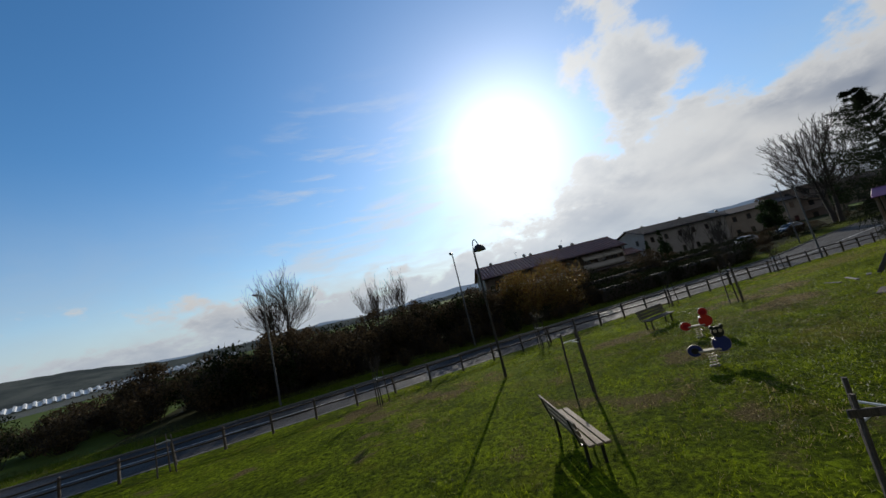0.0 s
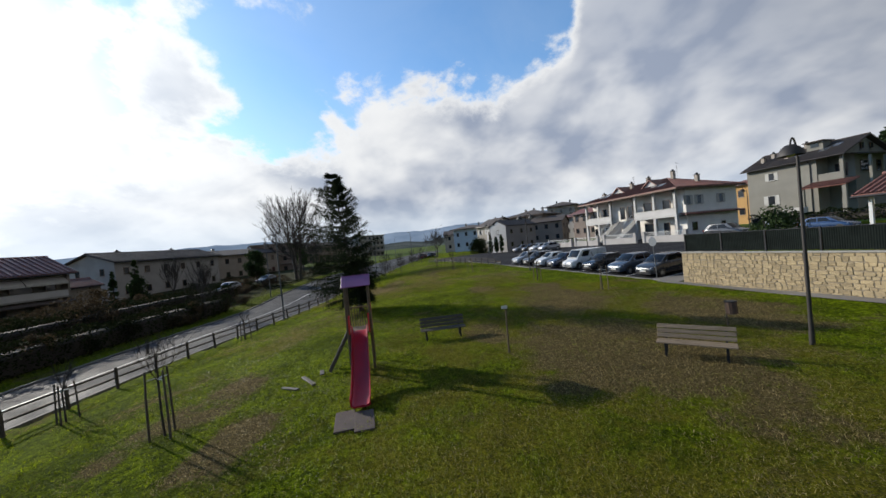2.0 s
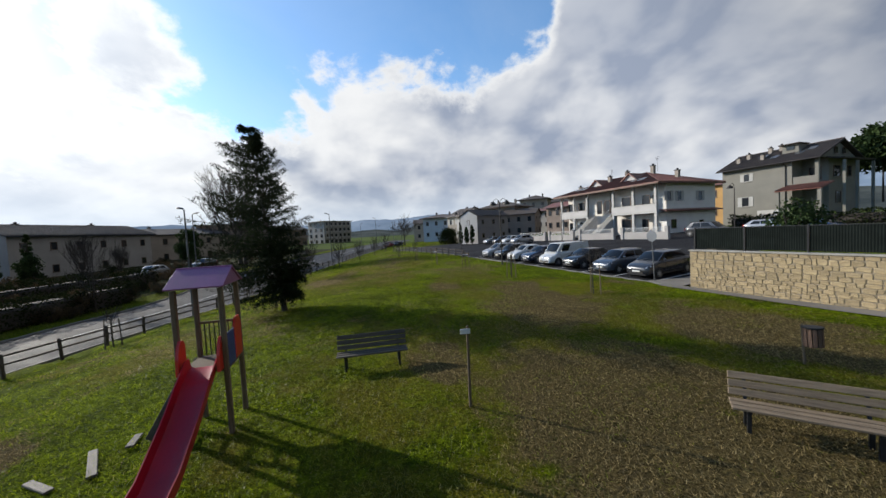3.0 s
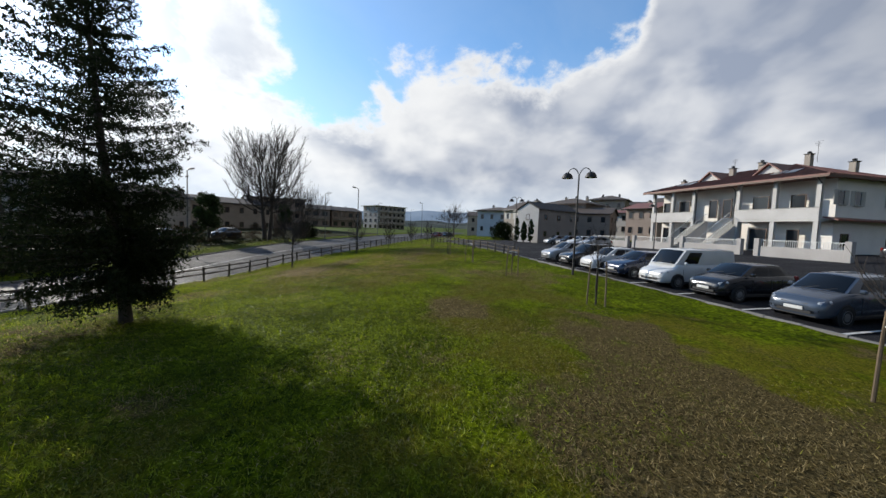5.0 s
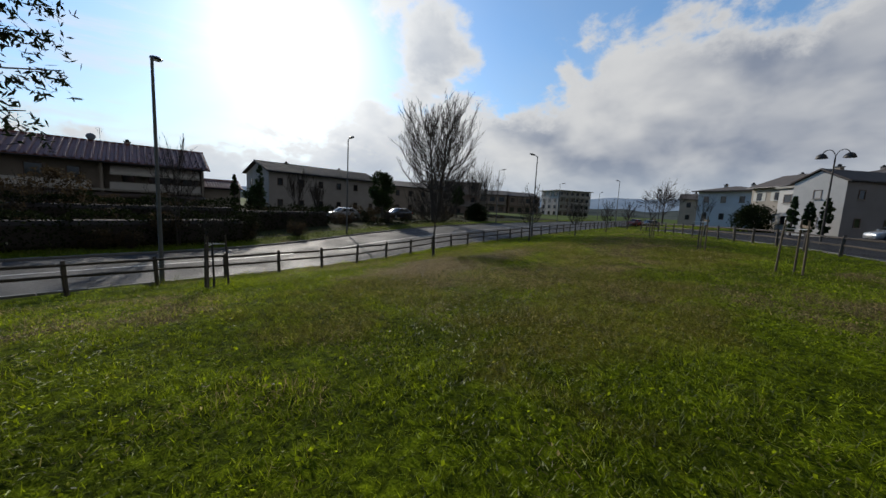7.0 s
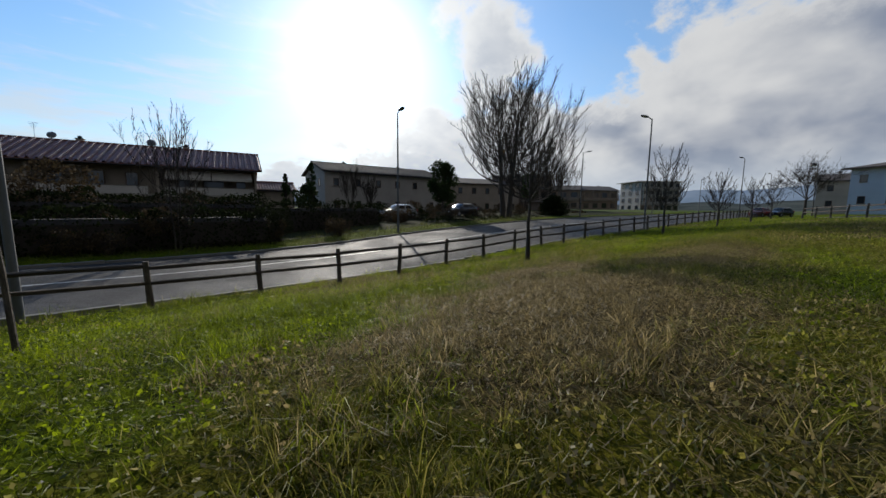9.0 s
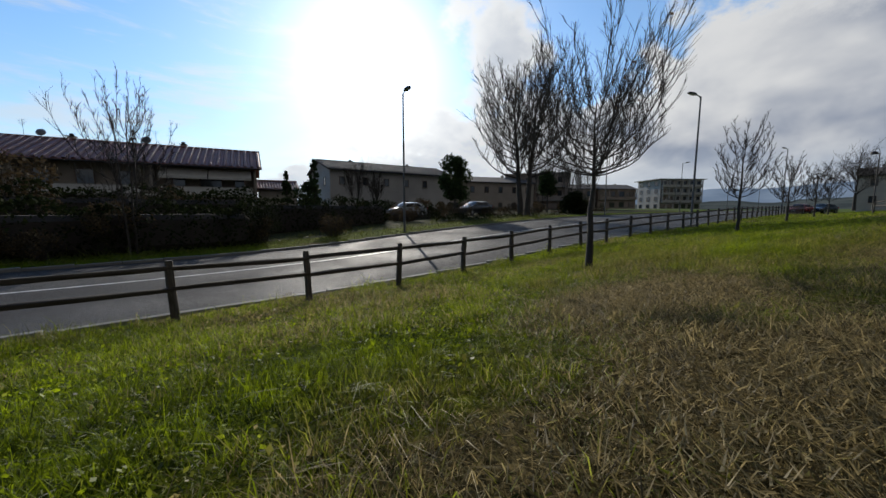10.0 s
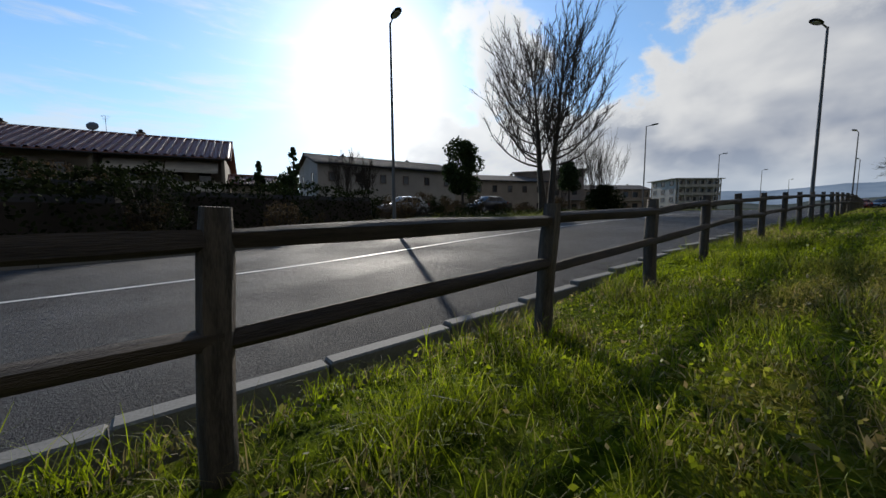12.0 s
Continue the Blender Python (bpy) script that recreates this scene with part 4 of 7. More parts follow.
rider(pose(11.55, 9.5, on(11.55, 9.5), 0, 0, -35), BRIGHT_RED, RED_PLASTIC, "red spring rider with a pale seat on a coil", False)
rider(pose(8.85, 7.15, on(8.85, 7.15), 0, 0, -35), BLUE_PANEL, IRON, "dark blue spring rider with a pale seat on a coil", True)


def slide_tower(m):
    """Tower with a roof; the chute runs down along -x."""
    ob = thing("slide", "red chute slide with wooden posts and a purple roof", "slide", m)
    for x in (-0.5, 0.5):
        for y in (-0.39, 0.39):
            part("post", Form().box((x, y, 1.42), (0.09, 0.09, 2.95), bevel=0.012), STAKE_WOOD, ob, "dull wooden post")
    part("platform", Form().box((0, 0, 1.30), (1.04, 0.84, 0.06), bevel=0.01), STAKE_WOOD, ob)
    for s in (-1, 1):
        part("roof_panel", Form().box((0.31 * s, 0, 3.10), (0.76, 0.98, 0.03), Matrix.Rotation(radians(27 * s), 3, "Y"), 0.008), PURPLE, ob, "purple sloping roof panel")
    for y in (-0.46, 0.435):
        part("gable_board", Form().raw([(-0.56, y, 2.92), (0.56, y, 2.92), (0, y, 3.24), (-0.56, y + 0.025, 2.92), (0.56, y + 0.025, 2.92), (0, y + 0.025, 3.24)],
                                       [(0, 1, 2), (5, 4, 3), (0, 3, 4, 1), (1, 4, 5, 2), (2, 5, 3, 0)]), PURPLE, ob)
    # chute: a trough that flattens towards its foot
    prof = [(-0.42, 1.38), (-0.62, 1.35), (-0.95, 1.16), (-1.6, 0.74), (-2.4, 0.32), (-3.1, 0.15), (-3.6, 0.12)]
    sec = [(-0.27, 0.20), (-0.25, 0.20), (-0.22, 0.03), (-0.15, 0.0), (0.15, 0.0), (0.22, 0.03), (0.25, 0.20), (0.27, 0.20), (0.25, -0.02), (0.15, -0.05), (-0.15, -0.05), (-0.25, -0.02)]
    v, f, k = [], [], len(sec)
    for x, z in prof:
        v += [(x, y, z + h) for y, h in sec]
    for i in range(len(prof) - 1):
        for j in range(k):
            j2 = (j + 1) % k
            f.append((i * k + j, i * k + j2, (i + 1) * k + j2, (i + 1) * k + j))
    f += [tuple(range(k)), tuple((len(prof) - 1) * k + j for j in range(k))[::-1]]
    part("chute", Form().raw(v, f), RED_PLASTIC, ob, "glossy red plastic chute", smooth=40)
    for y in (-0.33, 0.33):
        part("chute_side", plate(Form(), [(-0.20, 0.0), (0.16, 0.0), (0.16, 0.50), (0.10, 0.60), (0.0, 0.62), (-0.10, 0.52), (-0.18, 0.30)], 0.05, (-0.55, y, 1.34), Matrix.Identity(4)), BRIGHT_RED, ob, "red side panel")
    part("side_panel", Form().box((-0.24, -0.42, 1.66), (0.42, 0.03, 0.66), bevel=0.01), BLUE_PANEL, ob, "blue side panel")
    part("side_panel", plate(Form(), [(-0.24, 0), (0.24, 0), (0.24, 0.66), (0.12, 0.84), (-0.12, 0.84), (-0.24, 0.66)], 0.03, (0.24, -0.42, 1.34), Matrix.Identity(4)), BRIGHT_RED, ob, "red rounded side panel")
    part("guard_rail", Form().box((0.5, 0, 2.05), (0.04, 0.70, 0.05), bevel=0.006), STAKE_WOOD, ob)
    for i in range(7):
        part("baluster", Form().tube([(0.5, -0.27 + 0.09 * i, 1.33), (0.5, -0.27 + 0.09 * i, 2.04)], 0.012, 6), IRON, ob)
    for y in (0.72, 1.28):
        part("ladder_stringer", Form().box((-0.05 if y < 1 else 0.45, 0.80, 0.64), (0.07, 1.52, 0.12), Matrix.Rotation(radians(-60), 3, "X"), 0.008), BENCH_DARK, ob)
    for i in range(5):
        part("rung", Form().box((0.2, 0.52 + 0.13 * i, 1.12 - 0.225 * i), (0.5, 0.09, 0.035), bevel=0.006), BENCH_DARK, ob)
    return ob


SLIDE_AT = (20.75, 7.3)
slide_tower(pose(*SLIDE_AT, on(*SLIDE_AT), 0, 0, 12))
for i in range(2):
    solid("rubber_mat", Form().box((0, 0, 0), (0.98, 0.48, 0.05), bevel=0.01), RUBBER, "dark rubber tile at the foot of the slide", "mat",
          pose(16.75 - 0.05 * i, 6.72 - 0.5 * i + 0.12, on(17.0, 6.6) + 0.022, 0.6, -1.0, 14), "rubber tiles")
for x, y, a, l in ((19.9, 9.0, 40, 1.1), (19.4, 9.4, 65, 0.7), (20.5, 8.75, 20, 0.5)):
    solid("plank", Form().box((0, 0, 0), (l, 0.14, 0.05), bevel=0.012), BENCH_DARK, "dark grey loose plank lying in worn soil", "plank", pose(x, y, on(x, y) + 0.03, 2, 1, a), "loose planks")

bin_at = (20.6, -5.95)
litter = thing("litter_bin", "small round wooden-slat litter bin on a post", "litter bin", pose(*bin_at, on(*bin_at), 0, 3, 20))
part("post", Form().tube([(0.18, 0, -0.1), (0.18, 0, 0.95)], 0.03, 8), STAKE_WOOD, litter)
part("liner", Form().lathe([(0.12, 0.46), (0.135, 0.5), (0.145, 0.88), (0.13, 0.88), (0.12, 0.5)], 18), IRON, litter)
for k in range(12):
    w = 2 * math.pi * k / 12
    part("slat", Form().box((0.16 * math.cos(w), 0.16 * math.sin(w), 0.69), (0.018, 0.068, 0.44), Matrix.Rotation(w, 3, "Z"), 0.004), BIN_WOOD, litter)
part("rim", Form().lathe([(0.15, 0.89), (0.185, 0.89), (0.185, 0.925), (0.15, 0.925)], 20), IRON, litter)

marker = thing("marker_stake", "slim leaning wooden stake with a small white tag", "stake", pose(20.35, 2.1, on(20.35, 2.1), 0, -4, 0))
part("stake", Form().tube([(0, 0, -0.1), (0.01, 0, 0.9), (0, 0, 1.72)], [0.034, 0.03, 0.026], 7), STAKE_WOOD, marker)
part("tag", Form().box((-0.03, 0.05, 1.62), (0.02, 0.20, 0.10), bevel=0.004), PLATE, marker, "small white tag")

sp = lot(1.55, 0.35)
sign = thing("road_sign", "round road sign and small blue plate on a steel pole", "road sign", pose(sp.x, sp.y, lot_z(1.55, 0.35), 0, 2.5, 17.7))
part("pole", Form().tube([(0, 0, -0.1), (0, 0, 2.92)], 0.03, 10), GALV, sign)
part("disc", Form().lathe([(0.30, -0.006), (0.305, 0.0), (0.30, 0.006)], 32, (-0.02, 0.04, 2.55), Matrix.Rotation(radians(90), 4, "X")), SIGN_BACK, sign, "grey round sign seen from behind")
part("plate", Form().box((0.06, -0.035, 2.62), (0.14, 0.012, 0.5), bevel=0.004), SIGN_BLUE, sign, "narrow blue plate")


# ---- trees and shrubs ----
def bare_tree(name, label, m, seed, tall, trunk_r, fork, spread, stems=1, upward=0.5, depth=5, leafy_bits=0, group="", twig_r=0.006, split=4, reach=0.44):
    """A leafless tree: tapered trunk, limbs and a crown of fine twigs."""
    r = random.Random(seed)
    ob = thing(name, label, "tree", m, group=group)
    trunk, crown, tips = Form(), Form(), []

    def grow(p, d, length, rad, level):
        steps = 4 if level < 3 else 3
        pts, radii = [p.copy()], [rad]
        for i in range(steps):
            d = (d + Vector((r.gauss(0, 0.10), r.gauss(0, 0.10), upward * 0.14 + r.gauss(0, 0.05)))).normalized()
            p = p + d * length / steps
            pts.append(p.copy())
            radii.append(max(rad * (1 - 0.5 * (i + 1) / steps), twig_r * 0.8))
        n = 8 if level == 0 else (6 if level == 1 else (4 if level == 2 else 3))
        (trunk if level == 0 else crown).tube(pts, radii, n, caps=level < 2)
        if level >= depth:
            tips.append(p)
            return
        k = split + (1 if level < 2 else 0) if level < depth - 1 else 3
        for i in range(k):
            t = 1.0 if i == 0 else r.uniform(0.25, 0.95)
            j = min(int(t * steps), steps - 1)
            q = pts[j].lerp(pts[j + 1], t * steps - j)
            a = Vector((r.gauss(0, 1), r.gauss(0, 1), r.gauss(0, 0.5))).normalized()
            nd = (d + a * spread * (0.35 if i == 0 else r.uniform(0.7, 1.2)) + Vector((0, 0, upward * 0.25))).normalized()
            grow(q, nd, length * r.uniform(0.58, 0.78) * (1.0 if i else 1.05), max(radii[j] * r.uniform(0.45, 0.66), twig_r), level + 1)

    trunk.tube([(0, 0, -0.2), (0, 0, 0.1), (0.02, 0.01, fork * 0.5), (0, 0.02, fork)], [trunk_r * 1.35, trunk_r * 1.1, trunk_r, trunk_r * 0.9], 10)
    limbs = max(stems, 1)
    for i in range(limbs if stems > 1 else 7):
        w = 2 * math.pi * (i + r.uniform(-0.2, 0.2)) / (limbs if stems > 1 else 7)
        lean = 0.32 if stems > 1 else (0.15 if i == 0 else r.uniform(0.7, 1.15) * spread * 1.3)
        d = Vector((math.cos(w) * lean, math.sin(w) * lean, 1)).normalized()
        base = Vector((0, 0, fork * (1.0 if stems > 1 else r.uniform(0.92, 1.15)) - 0.05))
        grow(base, d, (tall - fork) * (reach if i else reach + 0.06), trunk_r * (0.72 if stems > 1 else (0.70 if i == 0 else 0.30)), 1)
    part("trunk", trunk, BARK, ob, smooth=60)
    part("crown", crown, TWIG, ob, "fine bare branches and twigs")
    if leafy_bits:
        rr = np.random.default_rng(seed)
        pts = np.array([tuple(q) for q in tips])
        pts = pts[rr.choice(len(pts), min(leafy_bits, len(pts)), replace=False)] - np.array([0, 0, 0.03])
        part("leaves", flat_mesh("leaves", *leaves(pts, 0.06, rr), DRY_LEAF), None, ob, "a few withered leaves")
    return ob


def fan_tree(name, label, m, seed, tall, stems, wide, trunk_r, limbs, clear, twig_r=0.011, low=1.05, steep=0.42, group="", dry=0, shoots=1.0):
    """A leafless tree of several steep trunks, whose limbs bend out and then up into fans of shoots."""
    r = random.Random(seed)
    ob = thing(name, label, "tree", m, group=group)
    tips = []
    for sx, sy, share in stems:
        top = tall * 0.86 * share
        lean = Vector((sx, sy, 0))
        axis_pts = [lean * 0.45 + lean * (1.5 * (k / 8) ** 0.8) * tall / 9 * 0.6 + Vector((r.gauss(0, 0.0035) * tall, r.gauss(0, 0.0035) * tall, top * k / 8 - (0.2 if k == 0 else 0))) for k in range(9)]
        radii = [trunk_r * (1 - 0.93 * (k / 8) ** 0.85) + twig_r for k in range(9)]
        part("trunk", Form().tube(axis_pts, radii, 9), BARK, ob, smooth=60)
        crown = Form()
        for i in range(limbs):
            u = clear + (0.97 - clear) * ((i + r.random()) / limbs) ** low
            j = min(int(u * 8), 7)
            p = axis_pts[j].lerp(axis_pts[j + 1], u * 8 - j)
            a = 2.4 * i + r.gauss(0, 0.35)
            out = Vector((math.cos(a), math.sin(a), 0)) + lean * 0.9
            v = (u - clear) / (1 - clear)
            L = wide * (0.80 + 0.55 * math.sin(math.pi * min(1, v * 0.75 + 0.12))) * (1.0 - 0.52 * v) * r.uniform(0.8, 1.15)
            rise = L * (steep + 1.2 * v)
            pts = []
            for k in range(7):
                t = k / 6
                pts.append(p + out * L * (1.25 * t - 0.33 * t * t) + Vector((r.gauss(0, 0.03) * L * t, r.gauss(0, 0.03) * L * t, rise * (0.30 * t + 0.75 * t ** 1.9))))
            lr = max(radii[j] * 0.30 * (1.15 - v * 0.5), twig_r * 1.4)
            crown.tube(pts, [lr * (1 - 0.82 * k / 6) + twig_r * 0.5 for k in range(7)], 5, False)
            for q in range(13):
                t = 0.20 + 0.80 * (q + r.random()) / 13
                jj = min(int(t * 6), 5)
                b = pts[jj].lerp(pts[jj + 1], t * 6 - jj)
                d = (out * r.uniform(-0.1, 0.55) + Vector((r.gauss(0, 0.34), r.gauss(0, 0.34), 1.0))).normalized()
                tl = L * r.uniform(0.26, 0.52) * (1.15 - 0.35 * t) * shoots
                c = b + d * tl * 0.5 + Vector((r.gauss(0, 0.04), r.gauss(0, 0.04), 0)) * tl
                e = c + (d + Vector((0, 0, 0.35))).normalized() * tl * 0.5
                crown.tube([b, c, e], [twig_r * 1.35, twig_r * 1.0, twig_r * 0.45], 3, False)
                tips.append(e)
                for w in range(5):
                    f = b.lerp(c, r.uniform(0.2, 1.0)) if w < 2 else c.lerp(e, r.uniform(0.0, 0.8))
                    g = (d + Vector((r.gauss(0, 0.42), r.gauss(0, 0.42), 0.2))).normalized()
                    crown.tube([f, f + g * tl * r.uniform(0.3, 0.6)], [twig_r * 0.75, twig_r * 0.35], 3, False)
        part("crown", crown, TWIG, ob, "fine bare branches and shoots")
    if dry:
        rr = np.random.default_rng(seed)
        pts = np.array([tuple(q) for q in tips])[rr.choice(len(tips), dry, replace=False)]
        part("leaves", flat_mesh("leaves", *leaves(pts, 0.035, rr), DRY_LEAF), None, ob, "a few withered leaves")
    return ob


def foliage(rng, centres, radii, count, flatten=1.0):
    """Points scattered near the skins of clumps."""
    i = rng.integers(0, len(centres), count)
    d = rng.normal(size=(count, 3))
    d /= np.linalg.norm(d, axis=1)[:, None]
    d[:, 2] *= flatten
    return np.asarray(centres)[i] + d * (np.asarray(radii)[i] * rng.uniform(0.55, 1.08, count))[:, None]


def leaf_tree(name, label, m, seed, tall, stem, crown_r, shape, material, count, size, category="tree", group=""):
    """An evergreen: a short stem and a crown of leaf clumps. shape: 'round', 'column', 'shrub' or 'palm'."""
    rr = np.random.default_rng(seed)
    ob = thing(name, label, category, m, group=group)
    t = Form()
    if shape == "shrub":
        for i in range(9):
            a = rr.uniform(0, 6.28)
            t.tube([(0.1 * math.cos(a), 0.1 * math.sin(a), -0.1), (crown_r * 0.35 * math.cos(a), crown_r * 0.35 * math.sin(a), tall * 0.45), (crown_r * 0.6 * math.cos(a), crown_r * 0.6 * math.sin(a), tall * 0.8)], [0.05, 0.03, 0.012], 5)
    else:
        t.tube([(0, 0, -0.2), (0.02, 0, stem * 0.5), (0, 0.02, tall * 0.75)], [0.14, 0.11, 0.05], 8)
        for i in range(10):
            a, z = rr.uniform(0, 6.28), rr.uniform(stem, tall * 0.8)
            t.tube([(0, 0, z * 0.8), (crown_r * 0.7 * math.cos(a), crown_r * 0.7 * math.sin(a), z)], [0.04, 0.012], 5)
    part("trunk", t, BARK, ob)
    n = 90 if shape == "column" else 26
    z = rr.uniform(0, 1, n)
    if shape == "column":
        rad = crown_r * np.sin(np.pi * np.clip(z * 0.9 + 0.12, 0, 1)) ** 0.6 * 0.75
    elif shape == "palm":
        rad = crown_r * rr.uniform(0.4, 1.0, n)
    else:
        rad = crown_r * np.sqrt(np.clip(1 - (2 * z - 0.85) ** 2 / 1.35, 0.05, 1)) * 0.68
    a = rr.uniform(0, 6.28, n)
    k = np.sqrt(rr.uniform(0.1, 1, n))
    c = np.stack([rad * k * np.cos(a), rad * k * np.sin(a), stem + z * (tall - stem) * 0.9], 1)
    q = foliage(rr, c, crown_r * rr.uniform(0.25, 0.5, n) * (0.6 if shape == "column" else 1), count)
    q[:, 2] = np.maximum(q[:, 2], 0.03)
    part("crown", flat_mesh("crown", *leaves(q, size, rr, 2.0), material), None, ob)
    return ob


def spruce(m, tall, radius):
    """A spruce: whorls of drooping boughs, dense below, open at the top."""
    rr = np.random.default_rng(21)
    ob = thing("spruce_tree", "tall dark spruce with drooping boughs on the lawn", "tree", m)
    part("trunk", Form().tube([(0, 0, -0.2), (0.03, 0, 0.4), (0.0, 0.05, tall * 0.5), (0.05, 0.02, tall)], [0.17, 0.14, 0.085, 0.015], 10), BARK, ob, smooth=60)
    boughs, pts = Form(), []
    z = 1.0
    while z < tall - 0.25:
        f = (z - 0.75) / (tall - 0.75)
        reach = radius * float(np.interp(f, [0, 0.15, 0.36, 0.6, 0.78, 0.9, 1.0], [0.40, 0.76, 1.0, 0.78, 0.48, 0.24, 0.02]))
        k = 9 if f < 0.34 else (7 if f < 0.6 else 6)
        for i in range(k):
            a = rr.uniform(0, 2 * math.pi)
            L = reach * rr.uniform(0.62, 1.12) * (1 + 0.22 * math.sin(a) - 0.12 * math.cos(a))
            rise = (-0.22 + 0.62 * f) * L
            p0 = np.array([0, 0, z + rr.uniform(-0.1, 0.1)])
            d = np.array([math.cos(a), math.sin(a), 0])
            line = []
            for t in np.linspace(0, 1, 7):
                line.append(p0 + d * L * t + np.array([0, 0, rise * t + 0.30 * L * (t ** 2.2) * (0.6 if f > 0.2 else 0.35)]))
            boughs.tube([tuple(q) for q in line], [(0.022 * (1 - f) + 0.010) * (1 - j / 8) for j in range(7)], 4, False)
            side = np.array([-d[1], d[0], 0])
            for t in np.arange(0.10, 1.02, 0.05):
                j = min(int(t * 6), 5)
                q = line[j] + (line[j + 1] - line[j]) * (min(t, 1.0) * 6 - j)
                for sg in (-1, 1):
                    w = (L * 0.27 * (1.08 - t) + 0.10) * rr.uniform(0.5, 1.25)
                    hang = rr.uniform(0.05, 0.42) * (1.2 - f) * (1.0 if rr.uniform() < 0.7 else 1.6)
                    e = q + side * sg * w + d * rr.uniform(0.05, 0.3) + np.array([0, 0, -hang])
                    n = 13 if f < 0.34 else 10
                    u = rr.uniform(0.0, 1.0, n)[:, None]
                    mid = (q + e) / 2 + np.array([0, 0, 0.06])
                    pts.append((1 - u) ** 2 * q + 2 * u * (1 - u) * mid + u ** 2 * e + rr.normal(0, 0.032, (n, 3)))
        z += rr.uniform(0.2, 0.34) + 0.12 * f
    part("bough_wood", boughs, BARK, ob, "dark bare bough wood")
    pts = np.concatenate(pts)
    part("needles", flat_mesh("needles", *leaves(pts, 0.030, rr, 3.8, 0.5), NEEDLE), None, ob, "dark green hanging needles")
    return ob


spruce(pose(32.0, 10.1, on(32.0, 10.1) - 0.05, -6.8, 0, 0), 9.75, 2.85)
fan_tree("bare_tree", "tall bare tree with two upright main trunks beyond the road", pose(72.3, 31.6, 0.8, 0, 0, -22), 5, 14.9, ((-0.46, 0.36, 0.97), (0.46, -0.36, 1.04)), 2.9, 0.33, 38, 0.30, 0.021, 0.95, 0.85, "", 0, 1.75)
fan_tree("bare_tree", "upright bare verge tree with many thin shoots", pose(41.4, 27.6, 0.2), 35, 5.7, ((-0.25, -0.35, 0.9), (0.1, 0.1, 1.0), (0.3, 0.5, 0.92)), 1.2, 0.036, 12, 0.25, 0.006, 1.0, 1.0)
bare_tree("bare_tree", "wide bare tree rising from the thicket beyond the road", pose(-5.5, 37.5, 0.2), 9, 9.5, 0.24, 2.2, 0.62, 1, 0.45, 5, 0, twig_r=0.012)
fan_tree("bare_tree", "young bare lawn tree with a few withered leaves", pose(46.9, 13.75, on(46.9, 13.75), 0, 0, 20), 12, 3.4, ((0.05, -0.04, 1.0),), 1.3, 0.068, 46, 0.57, 0.0045, 1.6, 0.50, "trees on the lawn", 60)
for x, y, seed, tall in ((57.2, 12.75, 13, 3.7), (66.0, 11.7, 14, 3.0), (75.5, 10.6, 15, 3.2), (86, 9.6, 16, 3.6)):
    fan_tree("bare_tree", "slim bare young tree on the lawn by the fence", pose(x, y, on(x, y)), seed, tall, ((0.02, 0.0, 1.0),), 0.85, 0.055, 24, 0.36, 0.0062, 1.5, 0.7, "trees on the lawn")
bare_tree("bare_tree", "spreading bare tree at the end of the lawn", pose(112, 6.5, 1.8), 23, 7.5, 0.16, 2.0, 0.85, 1, 0.15, 5, 0, twig_r=0.012)
for x, y, seed, tall in ((92, 36, 31, 11), (100, 38, 32, 10), (86, 37.5, 33, 9.5), (61, 46, 34, 6), (60, 40.5, 37, 4.5), (4.0, 43, 38, 7.5), (7.5, 46, 39, 8)):
    bare_tree("bare_tree", "bare upright winter tree beyond the road", pose(x, y, 0.6), seed, tall, 0.13, 1.2, 0.38, 1, 0.85, 4, 0, "trees beyond the road", 0.014)


def staked_tree(x, y, seed, stakes, bar, tall, wood, rz=0.0, tree=True):
    """A young tree held by stakes."""
    r = random.Random(seed)
    z = on(x, y)
    ob = thing("tree_stakes", "wooden stakes round a young tree", "stakes", pose(x, y, z, 0, 0, rz), group="tree stakes")
    spots = [(-0.28, -0.16), (0.28, -0.16), (0.0, 0.30)][:stakes]
    for px, py in spots:
        part("stake", Form().tube([(px * 1.08, py * 1.08, -0.2), (px, py, tall * 0.6), (px * 0.9, py * 0.9, tall)], [0.029, 0.027, 0.024], 7), wood, ob)
    if bar:
        part("crossbar", Form().box((0, -0.17, tall - 0.18), (0.72, 0.03, 0.08), Matrix.Rotation(radians(r.uniform(-6, 6)), 3, "Y"), 0.006), wood, ob)
    part("tie", Form().tube([(-0.25, -0.15, tall - 0.25), (0, 0.02, tall - 0.25), (0.25, -0.15, tall - 0.25), (0, 0.28, tall - 0.25)], 0.014, 5), PLATE, ob, "pale tie")
    if tree:
        bare_tree("young_tree", "thin bare young tree tied between stakes", pose(x, y, z, 0, 0, rz + 40), seed, tall * r.uniform(1.5, 1.9), 0.026, tall * 0.85, 0.5, 1, 0.5, 3, 0, "young trees", 0.005, 3)
    return ob


